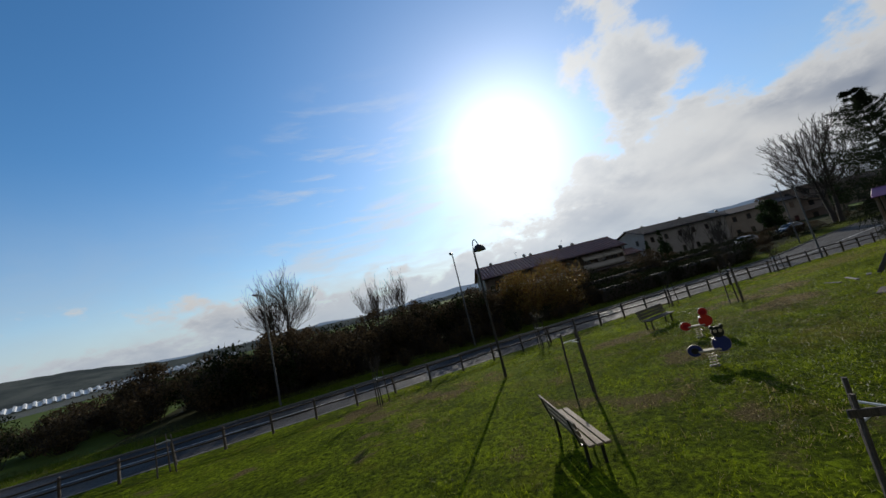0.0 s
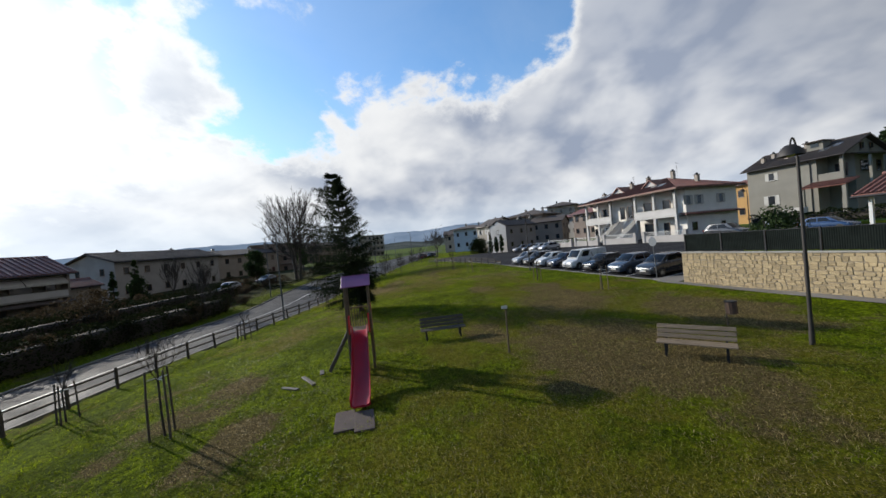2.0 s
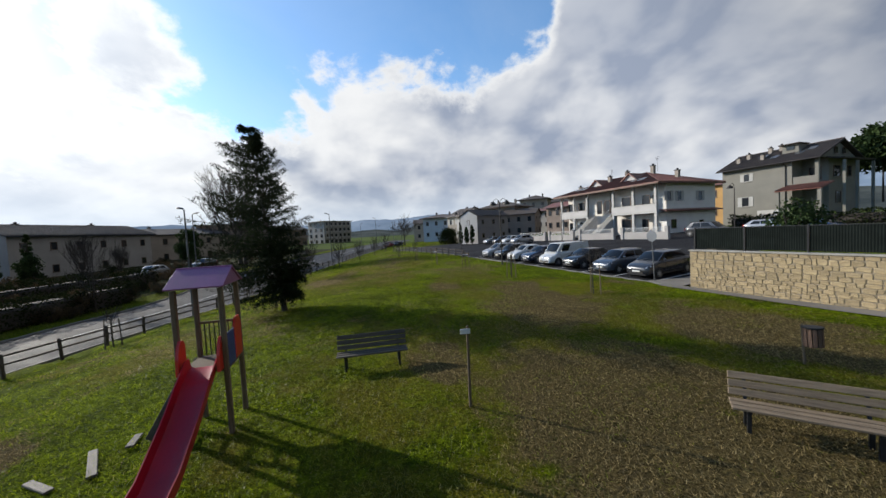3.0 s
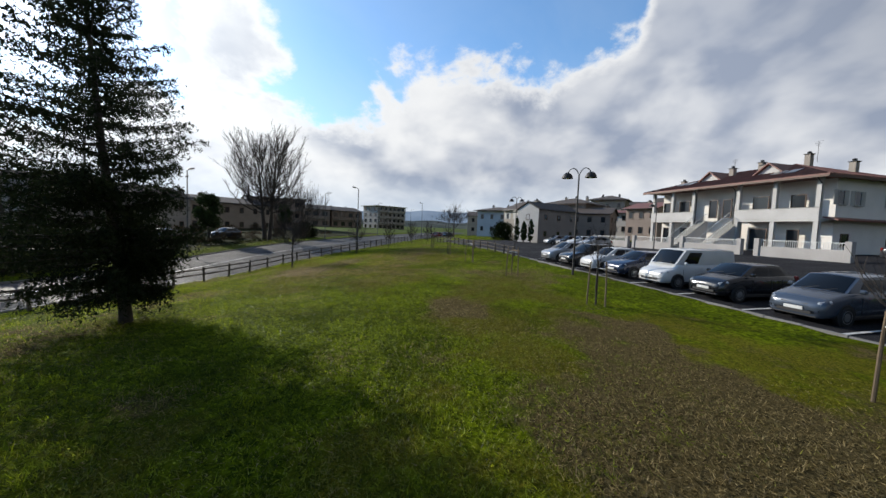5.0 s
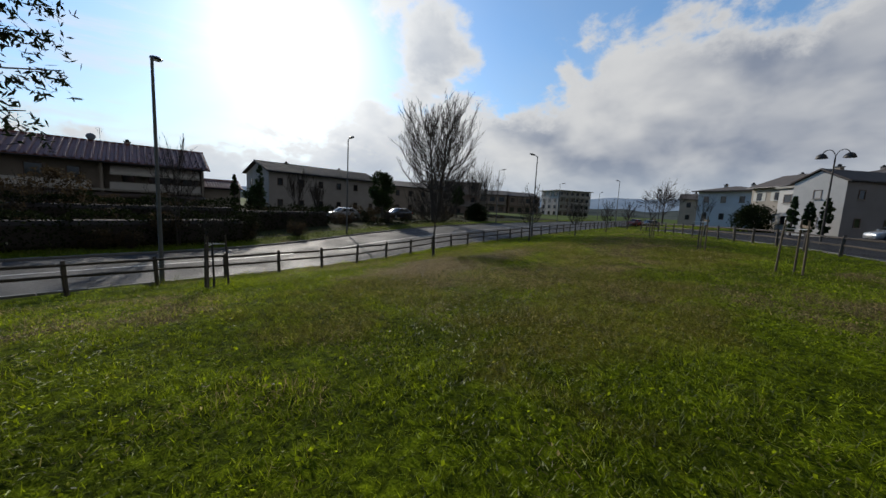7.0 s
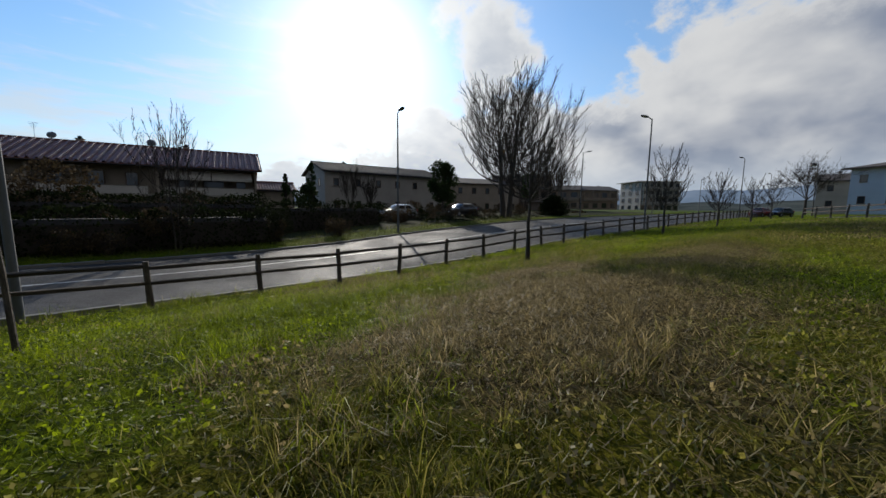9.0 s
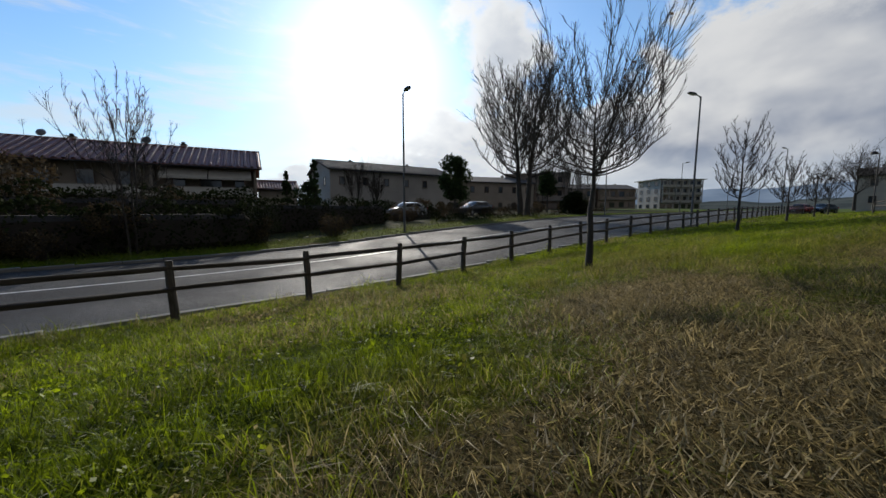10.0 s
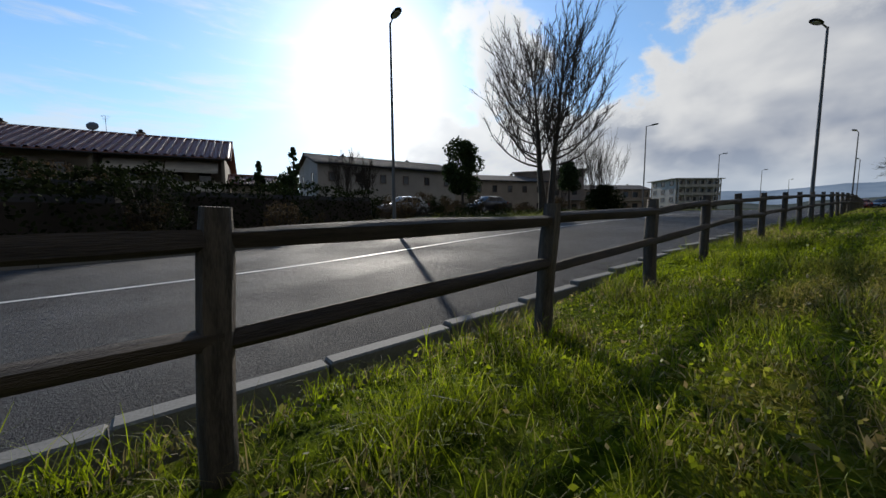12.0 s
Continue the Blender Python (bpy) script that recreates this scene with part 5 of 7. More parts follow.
for i, (x, y, n, bar, tall, dark, rz) in enumerate(((-7.6, 18.0, 3, False, 1.5, True, 10), (1.1, 17.4, 3, False, 1.45, True, 40), (5.9, 8.6, 3, True, 1.75, True, 60), (10.4, 18.0, 3, False, 1.4, True, 15), (17.3, 11.8, 3, False, 1.8, True, 30),
                                                    (20.1, 17.6, 3, False, 1.35, True, 0), (30.4, 17.3, 3, False, 1.35, True, 70), (37.7, 14.5, 3, False, 1.45, True, 15), (4.75, 2.35, 3, True, 1.5, True, -30),
                                                    (29.6, -5.4, 2, False, 1.5, False, 20), (36.1, -3.15, 3, False, 1.5, False, 10), (41.6, -0.85, 3, True, 1.5, False, 25), (47.2, 1.35, 3, True, 1.5, False, 5), (52.6, 3.3, 2, True, 1.5, False, 15), (60, 5.6, 2, True, 1.4, False, 15))):
    staked_tree(x, y, 60 + i, n, bar, tall, FENCE_WOOD if dark else STAKE_WOOD, rz, x > -7 and not (4 < x < 7) and not (40 < x < 49))

# shrubs beyond the road
leaf_tree("russet_shrub", "large russet and green shrub clump beside the road", pose(20.3, 29.6, 0.1), 3, 5.2, 0.3, 3.3, "shrub", BAMBOO_LEAF, 9000, 0.085, "shrub", "russet shrubs")
leaf_tree("russet_shrub", "large russet and green shrub clump beside the road", pose(16.2, 29.4, 0.1), 4, 4.6, 0.3, 3.0, "shrub", BAMBOO_LEAF, 8000, 0.085, "shrub", "russet shrubs")
leaf_tree("russet_shrub", "dull russet shrub clump behind the verge", pose(13.0, 31.0, 0.1), 5, 3.6, 0.3, 2.4, "shrub", THICKET, 7000, 0.085, "shrub", "russet shrubs")
leaf_tree("evergreen_tree", "round dark evergreen tree before the white house", pose(66.7, 36.2, 0.8), 6, 6.4, 2.0, 1.9, "round", DARK_LEAF, 7000, 0.13)
leaf_tree("evergreen_tree", "small dark palm-like evergreen beyond the road", pose(83.2, 35.0, 0.9), 7, 6.0, 3.2, 1.5, "round", DARK_LEAF, 4000, 0.14)
leaf_tree("cypress_tree", "slim dark cypress in a garden", pose(57.3, 48.3, 0.5), 8, 7.2, 0.6, 0.75, "column", DARK_LEAF, 4000, 0.11)
leaf_tree("cypress_tree", "slim broken dark cypress in a garden", pose(54.6, 49.0, 0.5), 18, 5.6, 0.6, 0.6, "column", DARK_LEAF, 3000, 0.11)
leaf_tree("evergreen_shrub", "dark conifer shrub in a garden", pose(56.0, 47.0, 0.5), 28, 4.0, 0.3, 1.6, "shrub", DARK_LEAF, 5000, 0.11, "shrub")
leaf_tree("evergreen_shrub", "broad dark clipped shrub beyond the road", pose(82.5, 30.8, 0.8), 29, 2.8, 0.2, 2.3, "shrub", HEDGE_LEAF, 6000, 0.12, "shrub")
for x, y, tall, seed in ((86.6, -6.3, 4.6, 51), (85.9, -7.4, 4.0, 52), (85.3, -8.5, 4.4, 53)):
    leaf_tree("cypress_tree", "slim dark cypress beside the far house", pose(x, y, 1.8), seed, tall, 0.5, 0.65, "column", DARK_LEAF, 3000, 0.11)
leaf_tree("evergreen_shrub", "dark shrub behind the far fence", pose(99, -4.6, 1.8), 41, 3.2, 0.3, 3.0, "shrub", HEDGE_LEAF, 6000, 0.14, "shrub")


def hedge(name, label, a, b, thick, tall, seed, material, size=0.09):
    """A clipped hedge: a twiggy core with a skin of leaves."""
    rr = np.random.default_rng(seed)
    a, b = Vector(a), Vector(b)
    L = (b - a).length
    ang = math.degrees(math.atan2(b.y - a.y, b.x - a.x))
    ob = thing(name, label, "hedge", pose(a.x, a.y, a.z, 0, 0, ang))
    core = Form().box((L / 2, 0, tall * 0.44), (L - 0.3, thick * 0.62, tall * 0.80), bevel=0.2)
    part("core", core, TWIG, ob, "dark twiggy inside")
    n = int(L * (thick + 2 * tall) * 75)
    x, s = rr.uniform(0, L, n), rr.uniform(0, 2 * tall + thick, n)
    bumpy = 0.16 * np.sin(x * 1.7 + seed) + 0.12 * np.sin(x * 4.1) + rr.normal(0, 0.08, n)
    y = np.where(s < tall, -thick / 2 - bumpy * 0.6, np.where(s < tall + thick, s - tall - thick / 2, thick / 2 + bumpy * 0.6))
    z = np.where(s < tall, s, np.where(s < tall + thick, tall + bumpy, 2 * tall + thick - s))
    part("leaves", flat_mesh("leaves", *leaves(np.stack([x, y, np.maximum(z, 0.02)], 1), size, rr, 1.7), material), None, ob)
    return ob


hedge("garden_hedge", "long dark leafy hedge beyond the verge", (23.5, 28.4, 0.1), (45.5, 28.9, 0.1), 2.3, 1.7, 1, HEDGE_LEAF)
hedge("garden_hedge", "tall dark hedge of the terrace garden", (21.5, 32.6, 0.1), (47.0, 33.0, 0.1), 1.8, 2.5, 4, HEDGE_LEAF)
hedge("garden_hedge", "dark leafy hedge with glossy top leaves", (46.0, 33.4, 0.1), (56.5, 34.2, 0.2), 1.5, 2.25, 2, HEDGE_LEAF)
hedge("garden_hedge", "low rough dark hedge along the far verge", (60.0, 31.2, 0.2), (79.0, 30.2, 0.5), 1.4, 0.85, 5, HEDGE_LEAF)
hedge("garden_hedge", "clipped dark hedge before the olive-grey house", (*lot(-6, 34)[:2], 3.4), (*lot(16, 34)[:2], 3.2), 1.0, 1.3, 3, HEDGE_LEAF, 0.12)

# thicket: many brown bushes, each one its own, from a few forms
def brush(name, label, m, seed, tall, wide):
    rr = np.random.default_rng(seed)
    ob = thing(name, label, "shrub", m, group="brown thicket shrubs")
    f = Form()
    for i in range(70):
        a, l = rr.uniform(0, 6.28), rr.uniform(0.2, 1.0)
        e = (wide * l * math.cos(a), wide * l * math.sin(a), tall * rr.uniform(0.55, 1.05) * (1 - 0.35 * l))
        k = rr.uniform(0.1, 0.3)
        f.tube([(e[0] * k, e[1] * k, 0), (e[0] * 0.6, e[1] * 0.6, e[2] * 0.55), e], [0.022, 0.014, 0.006], 3, False)
        for j in range(4):
            t = rr.uniform(0.4, 0.9)
            q = np.array(e) * np.array([t, t, t])
            f.tube([tuple(q), tuple(q + rr.normal(0, 0.28, 3) + np.array([0, 0, 0.35]))], [0.009, 0.004], 3, False)
    tagged(part("twig_wood", f, TWIG, ob), kind="stuff")
    c = np.stack([rr.normal(0, wide * 0.45, 16), rr.normal(0, wide * 0.45, 16), rr.uniform(0.25, 0.8, 16) * tall], 1)
    q = foliage(rr, c, rr.uniform(0.3, 0.75, 16) * wide * 0.6, 1700)
    q[:, 2] = np.abs(q[:, 2])
    part("leaves", flat_mesh("leaves", *leaves(q, 0.10, rr, 1.8), THICKET if seed % 3 else HEDGE_LEAF), None, ob)
    return ob


kinds = [brush("brown_shrub", "tangled brown winter shrub beyond the road", pose(-16 - 4.0 * i, 33.5, 0.1), 70 + i, 3.0 + 0.5 * i, 2.0) for i in range(4)]
br = random.Random(11)
for i in range(330):
    if i >= 270:
        x, y = br.uniform(54, 100), br.uniform(33.5, 52)
    elif i >= 210:
        x, y = br.uniform(22, 56), br.uniform(34.5, 50)
    elif i >= 150:
        x = br.uniform(-12, 20)
        y = float(road_far(x)) + br.uniform(4.6, 10.0)
    elif i >= 110:
        x = br.uniform(2, 50)
        y = float(road_far(x)) + br.uniform(1.6, 4.2)
    elif i < 62:
        x, y = br.uniform(-42, 15), br.uniform(30.0, 41)
        if x < -14 and y < 36:
            y += 8
    elif i < 96:
        x, y = br.uniform(20, 52), br.uniform(30.5, 40)
    else:
        x, y = br.uniform(54, 72), br.uniform(33.5, 37)
    s = (br.uniform(0.3, 0.5) if x > 38 else br.uniform(0.75, 1.05)) if 62 <= i < 110 else (br.uniform(0.3, 0.55) if 110 <= i < 150 else (br.uniform(0.35, 0.75) if i >= 210 else br.uniform(0.8, 1.3)))
    copy_thing(kinds[br.randrange(4)], pose(x, y, 0.15, 0, 0, br.uniform(0, 360)) @ Matrix.Diagonal((s, s, s, 1)))


def blades(name, label, xs, ys, keep, count, h0, h1, width, material, seed, ground, single=False):
    """Blades of grass as one object of stuff; single blades are one triangle."""
    rr = np.random.default_rng(seed)
    x, y = rr.uniform(*xs, count), rr.uniform(*ys, count)
    cl = rr.normal(0, 0.05, (count, 2))
    clump = np.sin(x * 13 + 3 * np.sin(y * 3.7)) * np.sin(y * 14.5 + 3 * np.sin(x * 4.1)) + 0.6 * np.sin(x * 4.3 + 2 * np.sin(y * 2.2)) * np.sin(y * 4.9)
    k = keep(x, y) & (clump + rr.normal(0, 0.35, count) > -0.20)
    x, y, cl, clump = x[k], y[k], cl[k], clump[k]
    n = len(x)
    z = ground(x, y) - 0.01
    a = rr.uniform(0, 2 * math.pi, n)
    h = rr.uniform(h0, h1, n) * (0.55 + 0.9 * np.abs(np.sin(x * 1.3 + 2 * np.sin(y * 0.9))) * rr.uniform(0.5, 1.2, n)) * (0.80 + 0.55 * np.clip(clump, -0.5, 1.2))
    w = width * rr.uniform(0.6, 1.3, n)
    b = rr.uniform(0, 2 * math.pi, n)
    flatness = dryness(x, y)
    h *= 1 - 0.38 * flatness
    lean = h * rr.uniform(0.2, 1.25, n) * (1 + 0.8 * flatness)
    dx, dy = np.cos(a) * w / 2, np.sin(a) * w / 2
    lx, ly = np.cos(b) * lean, np.sin(b) * lean
    V = np.empty((n, 5, 3))
    V[:, 0] = np.stack([x - dx, y - dy, z], 1)
    V[:, 1] = np.stack([x + dx, y + dy, z], 1)
    V[:, 2] = np.stack([x + dx * 0.7 + lx * 0.35, y + dy * 0.7 + ly * 0.35, z + h * 0.6], 1)
    V[:, 3] = np.stack([x - dx * 0.7 + lx * 0.35, y - dy * 0.7 + ly * 0.35, z + h * 0.6], 1)
    V[:, 4] = np.stack([x + lx, y + ly, z + h * np.clip(1.08 - 0.42 * lean / h, 0.35, 1.0)], 1)
    if single:
        V = V[:, [0, 1, 4]]
        loops, sizes = np.arange(n * 3), np.full(n, 3)
        return tagged(new(name, flat_mesh(name, V.reshape(-1, 3), loops, sizes, material)), label, "grass", kind="stuff")
    base = (np.arange(n) * 5)[:, None]
    loops = np.concatenate([base + np.array([0, 1, 2, 3]), base + np.array([3, 2, 4])], 1).ravel()
    sizes = np.tile([4, 3], n)
    return tagged(new(name, flat_mesh(name, V.reshape(-1, 3), loops, sizes, material)), label, "grass", kind="stuff")


def lawn(x, y):
    s, d = lot_frame(x, y)
    return (y < fence_y(x) + 0.42) & (d < -0.15)


blades("lawn_grass", "short uneven green and withered lawn grass", (39, 53), (9.3, 18.0), lawn, 300000, 0.05, 0.17, 0.0048, BLADE, 1, lawn_z)
blades("lawn_grass", "uneven green and withered lawn grass in the middle of the park", (26, 60), (-3, 18.5), lawn, 270000, 0.045, 0.115, 0.0105, BLADE, 2, lawn_z, True)
blades("lawn_grass", "short patchy lawn grass round the play things", (1, 29), (-9.5, 19.8), lawn, 480000, 0.04, 0.095, 0.0135, BLADE, 3, lawn_z, True)
blades("lawn_grass", "thin olive and green grass on the open lawn", (34, 47), (3.5, 15.5), lawn, 210000, 0.04, 0.11, 0.0062, BLADE, 13, lawn_z, True)
blades("lawn_grass", "far lawn grass", (56, 110), (-4, 17), lawn, 60000, 0.06, 0.14, 0.02, BLADE, 4, lawn_z, True)
blades("edge_grass", "longer grass along the fence and kerb", (36, 62), (14, 18.6), lambda x, y: (y > fence_y(x) - 0.5) & (y < fence_y(x) + 0.40), 60000, 0.09, 0.24, 0.0055, BLADE, 5, lawn_z)
blades("verge_grass", "rough green weeds on the far road verge", (-40, 75), (24, 33.5), lambda x, y: (y > road_far(x) + 0.2) & (y < road_far(x) + 4.5), 90000, 0.08, 0.35, 0.022, VERGE_LEAF, 6, ground_z, True)


def thatch(name, label, xs, ys, keep, count, length, width, seed):
    """Short straws and cut blades lying every way over the soil."""
    rr = np.random.default_rng(seed)
    x, y = rr.uniform(*xs, count), rr.uniform(*ys, count)
    rim = np.minimum(np.minimum(x - xs[0], xs[1] - x), np.minimum(y - ys[0], ys[1] - y))
    k = keep(x, y) & (rr.uniform(0, 3.5, count) < rim)
    x, y = x[k], y[k]
    n = len(x)
    a, up = rr.uniform(0, 2 * math.pi, n), rr.uniform(-0.1, 0.9, n)
    l, w = length * rr.uniform(0.5, 1.5, n), width * rr.uniform(0.6, 1.4, n)
    z = lawn_z(x, y) + rr.uniform(0.004, 0.035, n)
    ca, sa = np.cos(a), np.sin(a)
    V = np.stack([np.stack([x - sa * w / 2, y + ca * w / 2, z], 1), np.stack([x + sa * w / 2, y - ca * w / 2, z + w * 0.6], 1),
                  np.stack([x + ca * l * np.cos(up), y + sa * l * np.cos(up), z + l * np.sin(up)], 1)], 1)
    return tagged(new(name, flat_mesh(name, V.reshape(-1, 3), np.arange(n * 3), np.full(n, 3), BLADE)), label, "grass", kind="stuff")


thatch("lawn_thatch", "matted pale straw and short grass over the soil", (37, 51), (7.5, 17.6), lawn, 420000, 0.060, 0.0042, 21)
thatch("lawn_thatch", "matted straw and short grass in the middle of the lawn", (27, 46), (-4, 12), lawn, 260000, 0.065, 0.0075, 22)
thatch("lawn_thatch", "matted straw and short grass round the play things", (6, 31), (-11, 16), lawn, 400000, 0.070, 0.0105, 23)


def weeds(name, label, xs, ys, keep, count, size, seed):
    """Low broad leaves between the blades."""
    rr = np.random.default_rng(seed)
    n = count // 14
    cx, cy = rr.uniform(*xs, n), rr.uniform(*ys, n)
    x = np.repeat(cx, 14) + rr.normal(0, 0.10, n * 14)
    y = np.repeat(cy, 14) + rr.normal(0, 0.10, n * 14)
    k = keep(x, y)
    x, y = x[k], y[k]
    p = np.stack([x, y, lawn_z(x, y) + rr.uniform(0.02, 0.075, len(x))], 1)
    return tagged(new(name, flat_mesh(name, *leaves(p, size, rr, 1.5), BLADE)), label, "weeds", kind="stuff")


weeds("lawn_weeds", "low broad-leaved weeds and withered stalks in the lawn", (38, 55), (8.5, 18), lambda x, y: lawn(x, y) & (dryness(x, y) < 0.25), 70000, 0.017, 7)
weeds("lawn_weeds", "low weeds scattered over the middle of the lawn", (24, 60), (-3, 17.5), lambda x, y: lawn(x, y) & (dryness(x, y) < 0.25), 50000, 0.022, 8)


# ---- cars ----
def car_paint(name, c, metal=0.25):
    return surface(name, c, tuple(k * 0.85 for k in c), 0.20, metal, scale=1.5, fine=30, bump=0.0, coat=0.45)


SILVER, STEEL_BLUE, NAVY = car_paint("silver_paint", (0.30, 0.31, 0.33)), car_paint("steel_blue_paint", (0.055, 0.07, 0.095)), car_paint("navy_paint", (0.016, 0.026, 0.055))
WHITE_CAR, BLACK_CAR, GREY_CAR = car_paint("white_paint", (0.56, 0.56, 0.55), 0.0), car_paint("black_paint", (0.012, 0.013, 0.016)), car_paint("grey_paint", (0.038, 0.040, 0.046))
RED_CAR, BLUE_CAR = car_paint("red_paint", (0.25, 0.02, 0.015)), car_paint("blue_paint", (0.018, 0.045, 0.11))


def loft(form, stations):
    """Skin over cross sections, closed at both ends."""
    o, k = len(form.v), len(stations[0])
    for s in stations:
        form.v += [tuple(p) for p in s]
    for i in range(len(stations) - 1):
        for j in range(k):
            j2 = (j + 1) % k
            form.f.append((o + i * k + j, o + i * k + j2, o + (i + 1) * k + j2, o + (i + 1) * k + j))
    form.f.append(tuple(o + j for j in range(k))[::-1])
    form.f.append(tuple(o + (len(stations) - 1) * k + j for j in range(k)))
    return form


def grid_panel(form, corners, u0, u1, v0, v1, off, bulge, nu=6, nv=3):
    """A curved sheet between four corners (lower a, lower b, upper b, upper a), swelling outwards."""
    a, b, c, d = [Vector(q) for q in corners]
    n = (b - a).cross(d - a).normalized()
    verts, faces = [], []
    for j in range(nv + 1):
        v = v0 + (v1 - v0) * j / nv
        for i in range(nu + 1):
            u = u0 + (u1 - u0) * i / nu
            p = (a.lerp(b, u)).lerp(d.lerp(c, u), v) + n * (off + bulge * 4 * u * (1 - u) * (0.6 + 1.6 * v * (1 - v)))
            verts.append(tuple(p))
    for j in range(nv):
        for i in range(nu):
            k = j * (nu + 1) + i
            faces.append((k, k + 1, k + nu + 2, k + nu + 1))
    return form.raw(verts, faces)


def car(m, paint, label, length=4.0, width=1.70, tall=1.48, van=False):
    """A parked car; its nose points along +x."""
    ob = thing("van" if van else "car", label, "van" if van else "car", m, group="parked cars")
    L, w = length / 2, width / 2
    belt = 0.98 if not van else 1.08

    def sec(x, zt, k, z0=0.24, crown=0.03):
        ww = w * k
        half = [(0.86, z0), (0.95, z0 + 0.05), (0.99, z0 + 0.16), (1.0, (z0 + zt) / 2), (0.985, zt - 0.17), (0.955, zt - 0.06), (0.90, zt - 0.015), (0.78, zt), (0.4, zt + crown * 0.8)]
        return [(x, -ww * f, z) for f, z in half] + [(x, 0, zt + crown)] + [(x, ww * f, z) for f, z in half[::-1]]

    cowl = L - (0.98 if not van else 0.78)
    body = loft(Form(), [sec(L, 0.54, 0.62, 0.30), sec(L - 0.03, 0.66, 0.76, 0.26), sec(L - 0.09, 0.73, 0.86), sec(L - 0.20, 0.79, 0.93), sec(L - 0.40, 0.86, 0.975), sec(L - 0.66, 0.92, 0.995), sec(cowl, belt + 0.02, 1.0),
                         sec(0.1, belt + 0.01, 1.0), sec(-L + 0.75, belt + 0.04, 1.0), sec(-L + 0.28, belt + 0.04, 0.98), sec(-L + 0.10, belt - 0.02, 0.94), sec(-L + 0.03, 0.74, 0.90), sec(-L, 0.50, 0.84, 0.30)])
    part("body", body, paint, ob, smooth=50)
    # painted cabin shell with its panes set on it
    x0, x1 = cowl + 0.06, cowl - (0.66 if not van else 0.50)
    x2, x3 = (-L + 0.80, -L + 0.20) if not van else (-L + 0.16, -L + 0.06)
    roof, wr, wb, zb = tall - 0.05, w * (0.74 if not van else 0.85), w * 0.93, belt - 0.02
    f0, f1, r2, r3 = (x0, wb * 0.93, zb), (x1, wr, roof), (x2, wr, roof - 0.02), (x3, wb * 0.96, zb)

    def side(p, sy):
        return (p[0], p[1] * sy, p[2])

    front = [side(f0, -1), side(f0, 1), side(f1, 1), side(f1, -1)]
    back = [side(r3, 1), side(r3, -1), side(r2, -1), side(r2, 1)]
    flanks = {-1: [side(r3, -1), side(f0, -1), side(f1, -1), side(r2, -1)], 1: [side(f0, 1), side(r3, 1), side(r2, 1), side(f1, 1)]}
    shell = Form()
    grid_panel(shell, front, 0, 1, 0, 1, 0, 0.09)
    grid_panel(shell, back, 0, 1, 0, 1, 0, 0.07)
    for sy in (-1, 1):
        grid_panel(shell, flanks[sy], 0, 1, 0, 1, 0, 0.025)
    part("cabin", shell, paint, ob, smooth=40)
    part("windscreen", grid_panel(Form(), front, 0.055, 0.945, 0.05, 0.93, 0.007, 0.09), CARGLASS, ob, "dark sloping windscreen", smooth=60)
    if not van:
        part("rear_window", grid_panel(Form(), back, 0.08, 0.92, 0.12, 0.92, 0.007, 0.07), CARGLASS, ob, "dark rear window", smooth=60)
    rows = []
    for x, dz, bow in ((x1 + 0.015, -0.012, 0.06), (x1 - 0.16, 0.035, 0.03), ((x1 + x2) / 2, 0.05, 0.0), (x2 + 0.16, 0.03, -0.03), (x2 - 0.02, -0.012, -0.05)):
        rows.append([(x + bow * (1 - (q / 3) ** 2), wr * q / 3 * 1.005, roof + dz * (1.0 if abs(q) < 3 else 0.0) + 0.012 - 0.008 * q * q / 9) for q in range(-3, 4)])
    k, rf = 7, Form()
    rf.raw([q for r in rows for q in r], [(i * k + j, i * k + j + 1, (i + 1) * k + j + 1, (i + 1) * k + j) for i in range(4) for j in range(6)])
    part("roof", rf, paint, ob, smooth=60)
    for sy in (-1, 1):
        panes = ((0.52, 0.86),) if van else ((0.15, 0.47), (0.50, 0.85))
        if van:
            panes = ((0.66, 0.90),)
        for u0, u1 in panes:
            if sy == 1:
                u0, u1 = 1 - u1, 1 - u0
            part("side_window", grid_panel(Form(), flanks[sy], u0, u1, 0.12, 0.86, 0.006, 0.025), CARGLASS, ob, "dark side window", smooth=60)
        mir = part("door_mirror", Form().box((x0 - 0.36, sy * (w + 0.06), zb + 0.10), (0.12, 0.19, 0.13), bevel=0.04), paint, ob)
        part("mirror_glass", Form().box((x0 - 0.424, sy * (w + 0.06), zb + 0.10), (0.008, 0.14, 0.09), bevel=0.002), CARGLASS, mir)
        part("headlight", Form().box((L - 0.215, sy * w * 0.76, 0.705), (0.36, 0.17, 0.135), Matrix.Rotation(radians(-sy * 33), 3, "Z") @ Matrix.Rotation(radians(14), 3, "Y"), 0.045), HEADLAMP, ob, "clear headlamp")
        part("fog_lamp", Form().lathe([(0.05, -0.01), (0.05, 0.012), (0.02, 0.018)], 12, (L - 0.075, sy * w * 0.66, 0.40), Matrix.Rotation(radians(90), 4, "Y")), HEADLAMP, ob)
        part("tail_light", Form().box((-L + 0.12, sy * w * 0.89, 0.86), (0.14, 0.14, 0.30), bevel=0.04), TAIL, ob, "red tail lamp")
        for x in (x1 + 0.22, (x1 + x2) / 2 - 0.02, x2 + 0.12):
            part("door_seam", Form().box((x, sy * w * 0.998, 0.62), (0.012, 0.014, 0.50)), TRIM_BLACK, ob)
